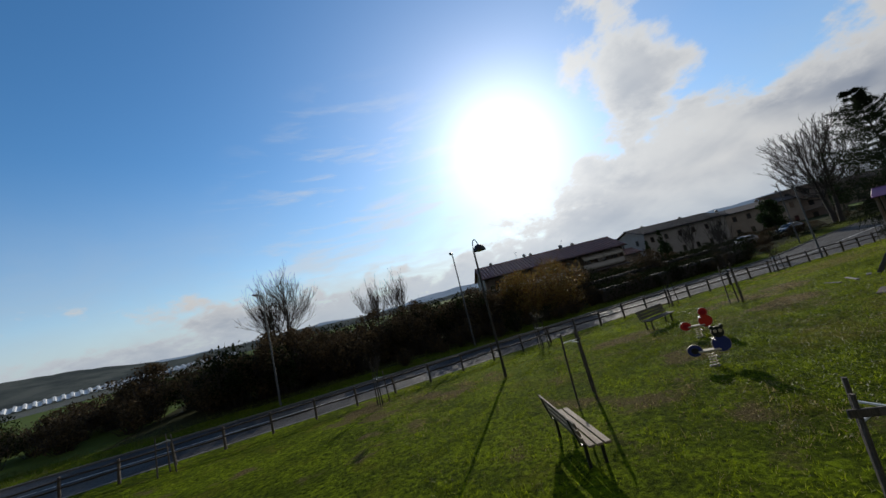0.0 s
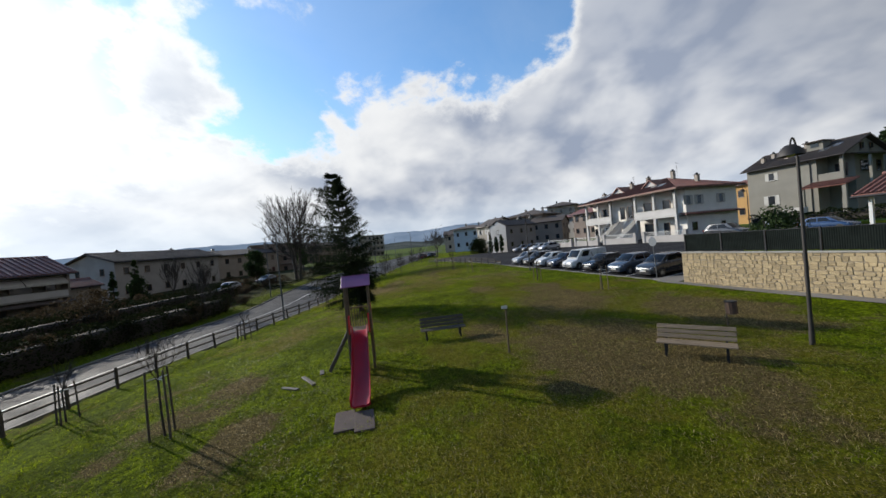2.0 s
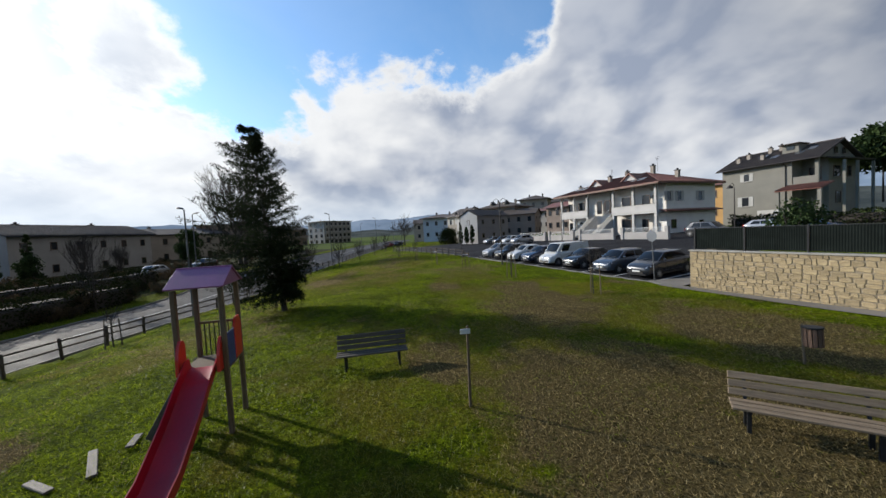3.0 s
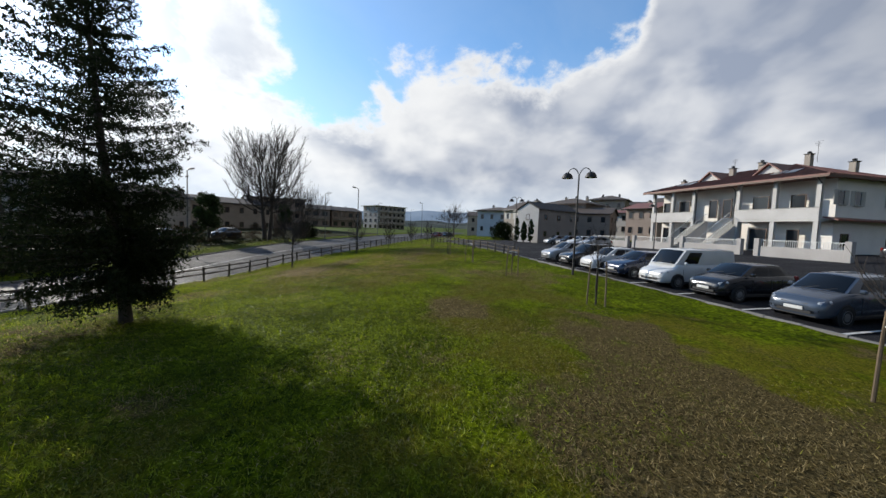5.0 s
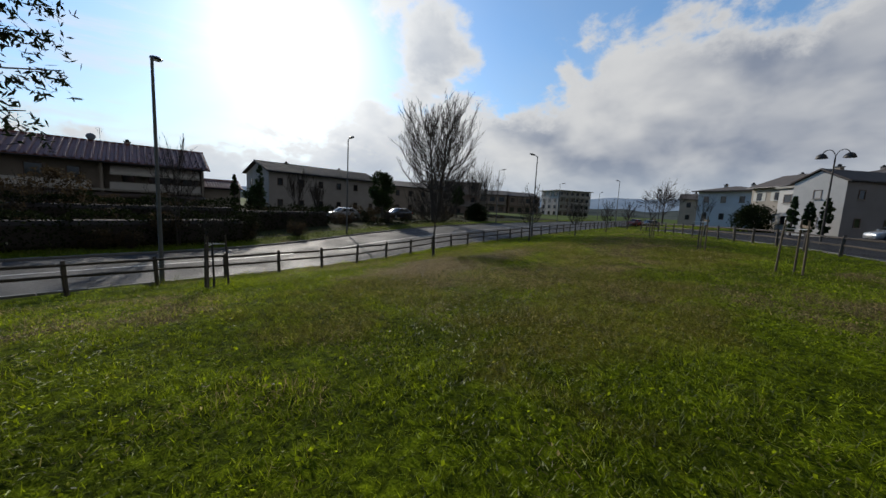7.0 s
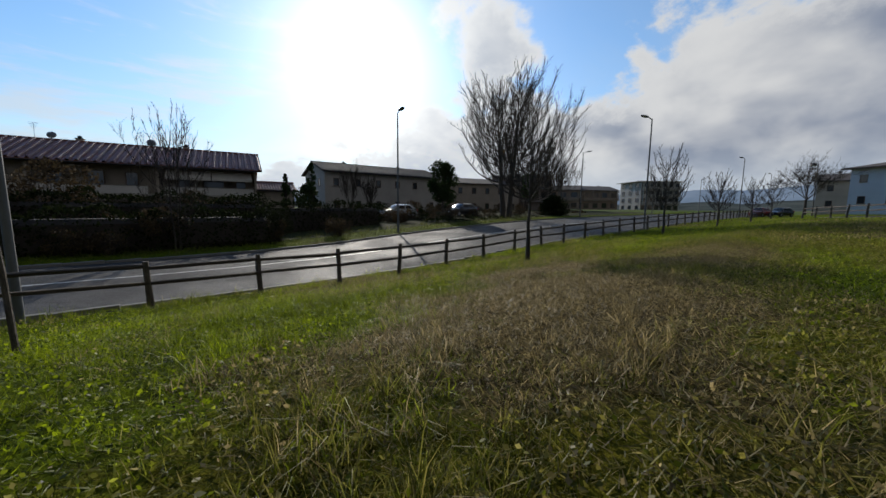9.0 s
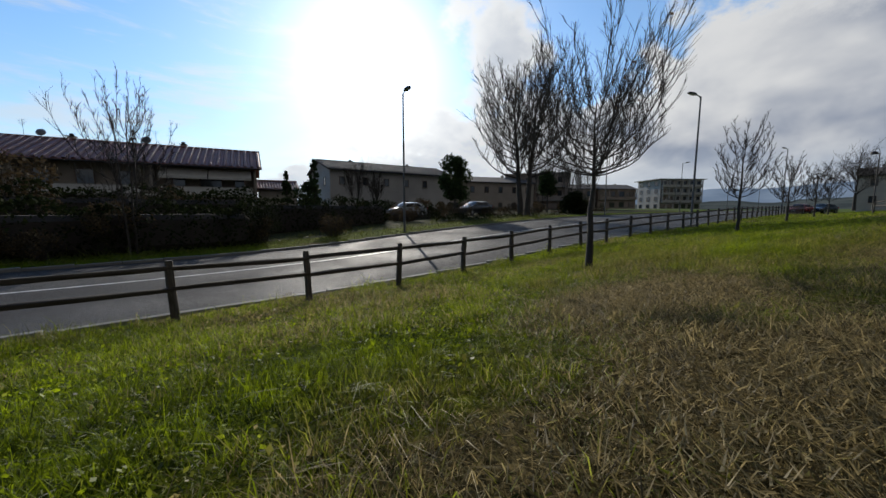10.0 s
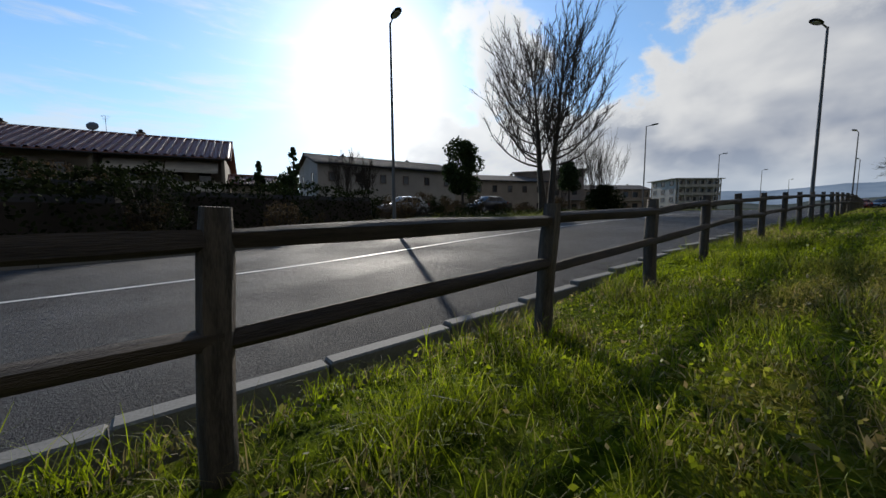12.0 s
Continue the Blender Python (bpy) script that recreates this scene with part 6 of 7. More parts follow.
        for x in ((x1 + x2) / 2 + 0.14, x2 + 0.28):
            part("door_handle", Form().box((x, sy * (w + 0.006), 0.82), (0.16, 0.03, 0.03), bevel=0.01), TRIM_BLACK if van else paint, ob)
        for wx in (L - 0.78, -L + 0.72):
            # flat black disc drawn for the shade in the gap round the tyre
            part("wheel_arch", Form().lathe([(0.365, -0.02), (0.36, 0.004), (0.0, 0.004)], 24, (wx, sy * (w + 0.001), 0.325), Matrix.Rotation(radians(-90 * sy), 4, "X")), TRIM_BLACK, ob)
            wh = part("wheel", Form().lathe([(0.20, -0.10), (0.285, -0.10), (0.305, -0.06), (0.305, 0.06), (0.285, 0.10), (0.20, 0.10)], 22, (wx, sy * (w - 0.075), 0.305), Matrix.Rotation(radians(90), 4, "X")), TYRE, ob, "black tyre", smooth=35)
            rim = Form().lathe([(0.205, 0.0), (0.20, 0.02), (0.17, 0.008), (0.05, 0.024), (0.0, 0.024)], 20, (wx, sy * (w + 0.012), 0.305), Matrix.Rotation(radians(-90 * sy), 4, "X"))
            part("rim", rim, RIM, wh, "pale metal rim")
    part("grille", Form().box((L - 0.045, 0, 0.64), (0.05, w * 0.86, 0.075), Matrix.Rotation(radians(-20), 3, "Y"), 0.02), TRIM_BLACK, ob, "dark upper grille")
    part("air_intake", Form().box((L - 0.02, 0, 0.385), (0.06, w * 1.12, 0.13), bevel=0.03), TRIM_BLACK, ob, "dark lower intake")
    part("bumper_lip", Form().box((L - 0.05, 0, 0.275), (0.12, w * 1.4, 0.05), bevel=0.02), TRIM_BLACK, ob)
    part("number_plate", Form().box((L + 0.016, 0, 0.49), (0.02, 0.50, 0.10), bevel=0.004), PLATE, ob, "white number plate")
    part("sill", Form().box((0, 0, 0.25), (length * 0.50, width * 0.995, 0.12), bevel=0.02), TRIM_BLACK, ob)
    part("wiper", Form().tube([(x0 + 0.08, -0.35, zb + 0.05), (x0 - 0.02, 0.05, zb + 0.16)], 0.010, 5).tube([(x0 + 0.10, 0.15, zb + 0.05), (x0 - 0.02, 0.50, zb + 0.15)], 0.010, 5), TRIM_BLACK, ob)
    return ob


CARS = [(GREY_CAR, "dark grey hatchback parked at the end bay", 4.0, 1.72, 1.47, False), (STEEL_BLUE, "grey-blue hatchback parked nose to the lawn", 4.05, 1.69, 1.49, False),
        (BLACK_CAR, "black hatchback parked nose to the lawn", 3.85, 1.65, 1.44, False), (WHITE_CAR, "white delivery van parked nose to the lawn", 4.2, 1.72, 1.82, True),
        (NAVY, "dark blue hatchback parked beside the van", 3.95, 1.68, 1.45, False), (WHITE_CAR, "white small car parked nose to the lawn", 3.65, 1.62, 1.48, False),
        (BLACK_CAR, "black estate car parked nose to the lawn", 4.2, 1.74, 1.52, False), (SILVER, "silver hatchback parked at the row's far end", 4.0, 1.70, 1.5, False)]
for s, (paint, label, l, w, h, van) in zip(BAYS, CARS):
    d = 0.75 + l / 2
    p = lot(s, d)
    tilt = math.degrees(math.atan2(lot_z(s, d - 1) - lot_z(s, d + 1), 2))
    car(pose(p.x, p.y, lot_z(s, d) - 0.005, 0, 0, 107.7) @ pose(0, 0, 0, 0, -tilt, 0), paint, label, l, w, h, van)
for s, d, z, rz, paint, label in ((13.0, 24.5, None, 198, GREY_CAR, "dark grey car parked along the upper road"), (4.5, 25.5, None, 196, BLUE_CAR, "blue car parked above the stone wall"),
                                  (9.0, 27.5, None, 198, SILVER, "silver car parked behind the garden fence"),
                                  (38, 17.0, None, 110, SILVER, "silver car in the far parking"), (41, 17.0, None, 110, WHITE_CAR, "white car in the far parking"), (44, 17.0, None, 110, GREY_CAR, "grey car in the far parking"),
                                  (47.5, 17.0, None, 110, SILVER, "pale car in the far parking")):
    p = lot(s, d)
    car(pose(p.x, p.y, (z if z else lot_z(s, d)) - 0.005, 0, 0, rz), paint, label, 4.4 if s == 13.0 else 4.0, 1.8 if s == 13.0 else 1.7, 1.62 if s == 13.0 else 1.48)
for x, y, rz, paint, label in ((62, 38.2, 170, SILVER, "silver car parked before the white house"), (70.5, 36.6, 172, GREY_CAR, "dark car parked before the white house"), (118, 11.5, 160, RED_CAR, "dark red car at the far junction"), (121, 9.0, 150, BLACK_CAR, "black car at the far junction")):
    car(pose(x, y, float(ground_z(x, y)), 0, 0, rz), paint, label)


# ---- houses ----
def window(owner, x, z, w, h, y=0.0, shutters=None, sill=True, name="window", side=None, glass=None):
    """A framed window on a wall that faces -y; side turns it on to another wall."""
    m = side if side is not None else Matrix.Identity(4)
    fr = Form()
    t = 0.07
    for cx, cz, sx, sz in ((x, z + h / 2 - t / 2, w, t), (x, z - h / 2 + t / 2, w, t), (x - w / 2 + t / 2, z, t, h - 2 * t), (x + w / 2 - t / 2, z, t, h - 2 * t)):
        fr.box((cx, y - 0.02, cz), (sx, 0.09, sz))
    ob = part(name, fr, SHUTTER if shutters else BROWN_DOOR, owner, m=m)
    part("pane", Form().box((x, y - 0.005, z), (w - 2 * t, 0.03, h - 2 * t)), glass or WINDOW, ob, "dark glass")
    if sill:
        part("sill", Form().box((x, y - 0.06, z - h / 2 - 0.04), (w + 0.2, 0.16, 0.06)), COPING, ob)
    if shutters:
        for sg in (-1, 1):
            f = Form().box((x + sg * (w / 2 + w * 0.26), y - 0.03, z), (w * 0.48, 0.04, h))
            part("shutter", f, shutters, ob, "pale louvred shutter")
    return ob


def gable_roof(owner, w, d, eave, rise, over, material, ribs=0.0, label=""):
    """A two-sided roof, its ridge along the front, with ribs of tiles."""
    y0, y1, x0, x1, th = -over, d + over, -over * 0.7, w + over * 0.7, 0.16
    e = eave - rise * over / (d / 2)
    prof = [(y0, e), (d / 2, eave + rise), (y1, e), (y1, e + th), (d / 2, eave + rise + th), (y0, e + th)]
    v = [(x, y, z) for x in (x0, x1) for y, z in prof]
    f = [(5, 4, 3, 2, 1, 0), (6, 7, 8, 9, 10, 11)] + [(i, (i + 1) % 6, 6 + (i + 1) % 6, 6 + i) for i in range(6)]
    ob = part("roof", Form().raw(v, f), material, owner, label)
    if ribs:
        rf, x = Form(), x0 + ribs / 2
        while x < x1:
            for a, b in (((y0, e + th), (d / 2, eave + rise + th)), ((y1, e + th), (d / 2, eave + rise + th))):
                rf.tube([(x, a[0], a[1] + 0.015), (x, b[0], b[1] + 0.015)], ribs * 0.27, 6, False)
            x += ribs
        rf.tube([(x0, d / 2, eave + rise + th + 0.03), (x1, d / 2, eave + rise + th + 0.03)], 0.13, 8)
        tagged(part("roof_tiles", rf, material, ob, "rows of curved clay tiles"), kind="stuff")
    part("gutter", Form().tube([(x0, y0 - 0.05, e + 0.04), (x1, y0 - 0.05, e + 0.04)], 0.07, 8), IRON, owner)
    return ob


def hip_roof(owner, w, d, eave, rise, over, material, ribs=0.0):
    x0, x1, y0, y1, th = -over, w + over, -over, d + over, 0.14
    k = (y1 - y0) / 2
    r0, r1 = (x0 + k, d / 2, eave + rise), (x1 - k, d / 2, eave + rise)
    lo = [(x0, y0, eave), (x1, y0, eave), (x1, y1, eave), (x0, y1, eave)]
    hi = [(x, y, z + th) for x, y, z in lo]
    ob = part("roof", Form().raw(lo + hi + [r0, r1], [(3, 2, 1, 0), (0, 1, 5, 4), (1, 2, 6, 5), (2, 3, 7, 6), (3, 0, 4, 7), (4, 5, 9, 8), (5, 6, 9), (6, 7, 8, 9), (7, 4, 8)]), material, owner)
    if ribs:
        rf = Form()
        x = x0 + ribs / 2
        while x < x1:
            t = min(1, (x - x0) / k, (x1 - x) / k)
            rf.tube([(x, y0, eave + th + 0.01), (x, y0 + k * t, eave + th + 0.01 + (rise - th) * t)], ribs * 0.22, 5, False)
            x += ribs
        y = y0 + ribs / 2
        while y < y1:
            t = min(1, (y - y0) / k, (y1 - y) / k)
            for xa, sg in ((x0, 1), (x1, -1)):
                rf.tube([(xa, y, eave + th + 0.01), (xa + sg * k * t, y, eave + th + 0.01 + (rise - th) * t)], ribs * 0.22, 5, False)
            y += ribs
        tagged(part("roof_tiles", rf, material, ob, "rows of curved clay tiles"), kind="stuff")
    part("fascia", Form().box((w / 2, y0 + 0.03, eave - 0.07), (x1 - x0, 0.06, 0.14)), BROWN_DOOR, owner)
    part("fascia", Form().box((x1 - 0.03, d / 2, eave - 0.07), (0.06, y1 - y0, 0.14)), BROWN_DOOR, owner)
    return ob


def chimney(owner, x, y, z, h=1.1, w=0.55):
    c = part("chimney", Form().box((x, y, z + h / 2 - 0.4), (w, w, h + 0.8)), CREAM_WALL, owner)
    part("chimney_cap", Form().box((x, y, z + h + 0.05), (w + 0.16, w + 0.16, 0.08), bevel=0.02).lathe([(w * 0.3, z + h + 0.08), (w * 0.36, z + h + 0.3), (w * 0.1, z + h + 0.36)], 10, (x, y, 0)), IRON, c)


def aerial(owner, x, y, z, h=1.6):
    f = Form().tube([(x, y, z), (x, y, z + h)], 0.018, 5)
    for i in range(5):
        f.tube([(x - 0.35 + 0.05 * i, y, z + h - 0.12 * i), (x + 0.35 - 0.05 * i, y, z + h - 0.12 * i)], 0.009, 4)
    part("aerial", f, IRON, owner)


def dish(owner, x, y, z, r=0.42):
    d = part("satellite_dish", Form().lathe([(0.02, 0.06), (r * 0.6, 0.01), (r, -0.08), (r, -0.10), (r * 0.6, -0.02), (0.02, 0.04)], 20, (x, y, z + 0.75), Matrix.Rotation(radians(65), 4, "X")), SIGN_BACK, owner)
    part("mast", Form().tube([(x, y + 0.1, z - 0.3), (x, y + 0.1, z + 0.75)], 0.025, 6), IRON, d)


def railing(owner, x0, x1, z, y, h=0.9, solid_wall=None):
    if solid_wall:
        part("parapet", Form().box(((x0 + x1) / 2, y, z + h / 2), (x1 - x0, 0.14, h), bevel=0.01), solid_wall, owner)
        part("parapet_cap", Form().box(((x0 + x1) / 2, y, z + h + 0.025), (x1 - x0 + 0.04, 0.2, 0.05)), COPING, owner)
        return
    part("handrail", Form().box(((x0 + x1) / 2, y, z + h), (x1 - x0, 0.05, 0.05)), RAIL_WHITE, owner)
    n = int((x1 - x0) / 0.16)
    f = Form()
    for i in range(n + 1):
        f.box((x0 + (x1 - x0) * i / n, y, z + h / 2), (0.025, 0.025, h))
    tagged(part("balusters", f, RAIL_WHITE, owner, "thin white bars"), kind="stuff")


# the long brown-roofed house across the road
lh = thing("terrace_house", "long cream terraced house with clay tile roof and balconies", "house", pose(26.4, 60.0, 0.3, 0, 0, -15.2))
LW, LD, LE = 27.4, 10.0, 6.0
part("wall", Form().box((LW / 2, LD / 2 + 0.6, LE / 2), (LW, LD - 1.2, LE)), CREAM_WALL, lh)
for x in (0.12, 9.2, 18.4, LW - 0.12):
    part("party_wall", Form().box((x, 0.65, LE / 2), (0.24, 1.3, LE)), CREAM_WALL, lh)
part("gable_wall", Form().raw([(x, y, z) for x in (0.0, 0.25) for y, z in ((0, LE - 0.1), (LD, LE - 0.1), (LD / 2, LE + 2.1))], [(0, 1, 2), (5, 4, 3), (0, 3, 4, 1), (1, 4, 5, 2), (2, 5, 3, 0)]), CREAM_WALL, lh)
gable_roof(lh, LW, LD, LE, 2.1, 0.8, TILE, 0.62, "weathered clay tile roof")
part("floor_slab", Form().box((LW / 2, 0.45, 2.85), (LW, 1.5, 0.2)), COPING, lh)
part("canopy", Form().box((LW / 2, -0.6, 2.35), (LW, 1.3, 0.12), Matrix.Rotation(radians(14), 3, "X")), TILE_DARK, lh)
for x0, x1 in ((1, 8.6), (9.6, 17.6), (19.0, 27.0)):
    railing(lh, x0, x1, 2.95, -0.22, 0.75, WHITE_WALL)
for x, w, h, z in ((2.6, 1.1, 1.4, 4.4), (5.6, 1.2, 2.1, 4.1), (10.8, 1.1, 1.4, 4.4), (13.6, 1.3, 2.1, 4.1), (16.3, 1.0, 1.4, 4.4), (20.5, 1.1, 1.9, 4.1), (23.2, 2.0, 2.0, 4.1), (25.8, 1.0, 1.6, 4.2),
                   (3.5, 2.2, 2.1, 1.1), (7.2, 1.0, 1.2, 1.5), (12.0, 2.2, 2.1, 1.1), (15.8, 1.0, 1.2, 1.5), (20.8, 2.2, 2.1, 1.1), (24.8, 1.2, 1.3, 1.5)):
    window(lh, x, z, w, h, 0.6, name="window")
for x0, x1 in ((19.1, 23.0), (23.1, 26.9)):
    q = [((x0 + x1) / 2, -0.15, 5.15)]
    part("awning", Form().box(q[0], (x1 - x0, 1.5, 0.04), Matrix.Rotation(radians(38), 3, "X"), 0.01).box(((x0 + x1) / 2, -0.74, 4.60), (x1 - x0, 0.03, 0.25)), AWNING, lh, "pale scalloped cloth awning")
for x in (3.0, 11.5, 20.5):
    chimney(lh, x, LD * 0.55, LE + 1.9, 0.7)
dish(lh, 17.5, LD * 0.42, LE + 1.95)
dish(lh, 9.8, LD * 0.42, LE + 1.95, 0.36)
aerial(lh, 8.4, LD * 0.5, LE + 2.2)
aerial(lh, 18.2, LD * 0.5, LE + 2.2)
annex = thing("garage", "low cream outbuilding with a tiled roof", "outbuilding", pose(53.6, 54.6, 0.3, 0, 0, -15))
part("wall", Form().box((2.0, 2.5, 1.9), (4.0, 5.0, 3.8)), CREAM_WALL, annex)
gable_roof(annex, 4.0, 5.0, 3.8, 0.9, 0.4, TILE, 0.3)


def block_house(name, label, m, w, d, eave, rise, wall, roof_mat, floors, cols, over=0.5, hip=False, ribs=0.0, win=(1.0, 1.35), shutters=None, category="house", balconies=False, base=0.0, chimneys=2, glass=None):
    """A plain house with rows of windows in front and on both ends."""
    ob = thing(name, label, category, m)
    part("wall", Form().box((w / 2, d / 2, eave / 2 - 1.0), (w, d, eave + 2.0)), wall, ob)
    if rise:
        if hip:
            hip_roof(ob, w, d, eave, rise, over, roof_mat, ribs)
        else:
            gable_roof(ob, w, d, eave, rise, over, roof_mat, ribs)
            for x in (0.0, w - 0.2):
                part("gable_wall", Form().raw([(xx, y, z) for xx in (x, x + 0.2) for y, z in ((0, eave - 0.1), (d, eave - 0.1), (d / 2, eave + rise - 0.1))], [(0, 1, 2), (5, 4, 3), (0, 3, 4, 1), (1, 4, 5, 2), (2, 5, 3, 0)]), wall, ob)
    else:
        part("roof", Form().box((w / 2, d / 2, eave + 0.12), (w + 2 * over, d + 2 * over, 0.26), bevel=0.03), roof_mat, ob)
    fh = (eave - base) / floors
    for i in range(floors):
        z = base + fh * i + fh * 0.52
        for j in range(cols):
            x = w * (j + 0.5) / cols
            window(ob, x, z, win[0], win[1], 0.0, shutters, glass=glass)
        k = max(1, int(d / 4))
        for j in range(k):
            y = d * (j + 0.5) / k
            for mm in (Matrix.Translation((0, y, 0)) @ Matrix.Rotation(radians(-90), 4, "Z"), Matrix.Translation((w, y, 0)) @ Matrix.Rotation(radians(90), 4, "Z")):
                window(ob, 0, z, win[0], win[1], 0.0, shutters, side=mm, glass=glass)
        if balconies and i:
            part("balcony_slab", Form().box((w / 2, -0.55, base + fh * i), (w * 0.96, 1.1, 0.16)), COPING, ob)
            railing(ob, w * 0.02, w * 0.98, base + fh * i + 0.08, -1.05, 0.85, wall)
            for j in range(cols + 1):
                part("pillar", Form().box((w * (0.02 + 0.96 * j / cols), -0.95, base + fh * (i + 0.5)), (0.3, 0.3, fh - 0.16)), wall, ob)
    for i in range(chimneys):
        chimney(ob, w * (0.25 + 0.5 * i / max(1, chimneys - 1)), d * 0.6, eave + rise * 0.75, 0.8)
    return ob


block_house("long_house", "long white two-storey house with a low roof beyond the road", pose(63.4, 57.0, 0.8, 0, 0, -9.5), 20.5, 10, 6.6, 1.5, PALE_WALL, TILE_DARK, 2, 6, 0.7, ribs=0.4, win=(0.85, 1.15))
block_house("long_house", "long brown-roofed terrace beyond the garden trees", pose(92, 62, 0.8, 0, 0, -25), 20, 9, 6.8, 1.3, CREAM_WALL, TILE_DARK, 2, 6, 0.6)
block_house("apartment_block", "brown flat-roofed apartment block behind the bare tree", pose(109, 60.5, 0.8, 0, 0, -64), 14, 12, 9.0, 0, BROWN_WALL, COPING, 3, 4, 0.5, balconies=True, category="apartment building")
block_house("apartment_block", "pale three-storey apartment block with open galleries", pose(197.8, 50.8, 1.5, 0, 0, -40), 17, 14, 12.0, 0, PALE_WALL, COPING, 4, 6, 1.2, win=(1.9, 1.7), balconies=True, category="apartment building")
block_house("arcade_house", "brown houses with arched galleries beyond the field", pose(166, 80, 1.5, 0, 0, -62), 16, 12, 8.2, 1.8, BROWN_WALL, TILE_DARK, 2, 4, 0.6, win=(2.2, 2.0), balconies=True)
block_house("arcade_house", "brown houses with arched galleries beyond the field", pose(176, 66, 1.5, 0, 0, -35), 16, 12, 8.2, 1.8, BROWN_WALL, TILE_DARK, 2, 4, 0.6, win=(2.2, 2.0), balconies=True)
# houses at the end of the lawn and up the slope
block_house("white_house", "blue-white house with a dark hipped roof at the lawn's end", pose(134.4, 0.6, 2.2, 0, 0, -122), 10.4, 9, 7.4, 1.4, PALE_BLUE_WALL, TILE_DARK, 2, 3, 1.0, hip=True)
block_house("cream_house", "cream house with a dark tiled roof behind the far parking", pose(112.1, -5.9, 2.2, 0, 0, -150), 6.7, 10, 6.8, 2.0, CREAM_WALL, TILE_DARK, 2, 2, 0.7, win=(1.2, 1.4), shutters=SHUTTER)
porch = block_house("white_house", "low white flat-roofed house wing beside the gabled house", pose(99.9, -7.2, 2.1, 0, 0, -153), 6.1, 5, 5.8, 0, WHITE_WALL, COPING, 2, 2, 0.35, win=(1.3, 1.2), chimneys=0)
part("garden_stair", Form().box((4.6, -0.9, 0.9), (1.4, 1.8, 1.8), bevel=0.02), WHITE_WALL, porch)
# sun and shade put into wall colours: long side grey, gable panel white
gable_house = block_house("grey_house", "gabled house beside the parking, shaded long wall painted grey, sunlit gable white", pose(86.3, -9.9, 2.0, 0, 0, -50.3), 11, 5.0, 5.9, 1.25, GREY_SHADE_WALL, TILE_DARK, 2, 3, 0.3, win=(0.8, 1.0), chimneys=1)
part("gable_front", Form().slab([(0.02, -2.0), (4.98, -2.0), (4.98, 5.8), (2.5, 6.95), (0.02, 5.8)], -0.035, -0.004, Matrix.Rotation(radians(90), 4, "Z") @ Matrix.Rotation(radians(90), 4, "X")), WHITE_WALL, gable_house, "white panel for the sunlit gable end")
block_house("village_house", "large dark-roofed house with chimneys behind the gabled one", pose(122.5, -17.3, 3.2, 0, 0, -133.6), 12.2, 11, 8.1, 2.0, BROWN_WALL, TILE_DARK, 2, 3, 0.9, hip=True, chimneys=3)
block_house("tower_house", "tall cream house with a hipped roof on the slope", pose(154.3, -40.1, 4.0, 0, 0, -120), 10.9, 10, 11.9, 2.0, CREAM_WALL, TILE_DARK, 3, 3, 1.2, hip=True)
block_house("white_house", "low white house with a flat roof on the slope", pose(127.2, -35.0, 4.0, 0, 0, -138), 9.6, 8, 5.9, 0.8, WHITE_WALL, TILE, 2, 4, 0.8)
block_house("brown_house", "brown brick house with a tiled porch", pose(102, -31.0, 3.4, 0, 0, -150), 7, 8, 6.2, 1.2, BROWN_WALL, TILE, 2, 3, 0.8)
for x, y, z, w, a, wallm, e in ((148, 4, 2, 12, -95, CREAM_WALL, 6.5), (150, -12, 3, 12, -95, WHITE_WALL, 6.5), (140, -22, 3, 10, -105, CREAM_WALL, 7.5), (172, -58, 7, 14, -110, CREAM_WALL, 9), (134, -52, 6, 12, -130, BROWN_WALL, 8), (190, -30, 5, 14, -100, CREAM_WALL, 8), (112, -22, 2.5, 9, -120, BROWN_WALL, 6.2)):
    block_house("village_house", "distant plastered village house with a tiled roof", pose(x, y, z, 0, 0, a), w, 9, e, 1.5, wallm, TILE_DARK, 2, 3, 0.6)
p = lot(28.5, 60)
block_house("ochre_house", "small ochre house behind the olive-grey one", pose(p.x + 3, p.y + 4, 4.0, 0, 0, 197.7), 8, 8, 7.0, 1.0, OCHRE_WALL, TILE, 2, 3, 0.6)

# the white house with stairs and balconies
o = lot(38.7, 26.2)
WZ = 2.75
wh = thing("white_house", "white two-family house with red tile roof, balconies and outside stairs", "house", pose(o.x, o.y, WZ, 0, 0, 197.7))
WW, WD, WE = 18.4, 12.2, 7.0
# brighter than the pillars' white, to lighten the shaded recess
part("wall", Form().box((WW / 2, WD / 2 + 0.9, WE / 2 - 0.5), (WW, WD - 1.8, WE + 1.0)), BRIGHT_WALL, wh)
hip_roof(wh, WW, WD, WE, 2.5, 0.9, TILE, 0.36)
for x0, x1 in ((0.0, 6.4), (11.2, WW)):
    part("balcony_slab", Form().box(((x0 + x1) / 2, 0.85, 3.2), (x1 - x0, 1.9, 0.24)), WHITE_WALL, wh)
    railing(wh, x0, x1, 3.3, -0.05, 1.0, WHITE_WALL)
    n = 3
    for i in range(n):
        x = x0 + 0.2 + (x1 - x0 - 0.4) * i / (n - 1)
        part("pillar", Form().box((x, 0.12, 1.5), (0.36, 0.36, 3.2)), WHITE_WALL, wh)
        part("pillar", Form().box((x, 0.12, 5.2), (0.34, 0.34, 3.7)), WHITE_WALL, wh)
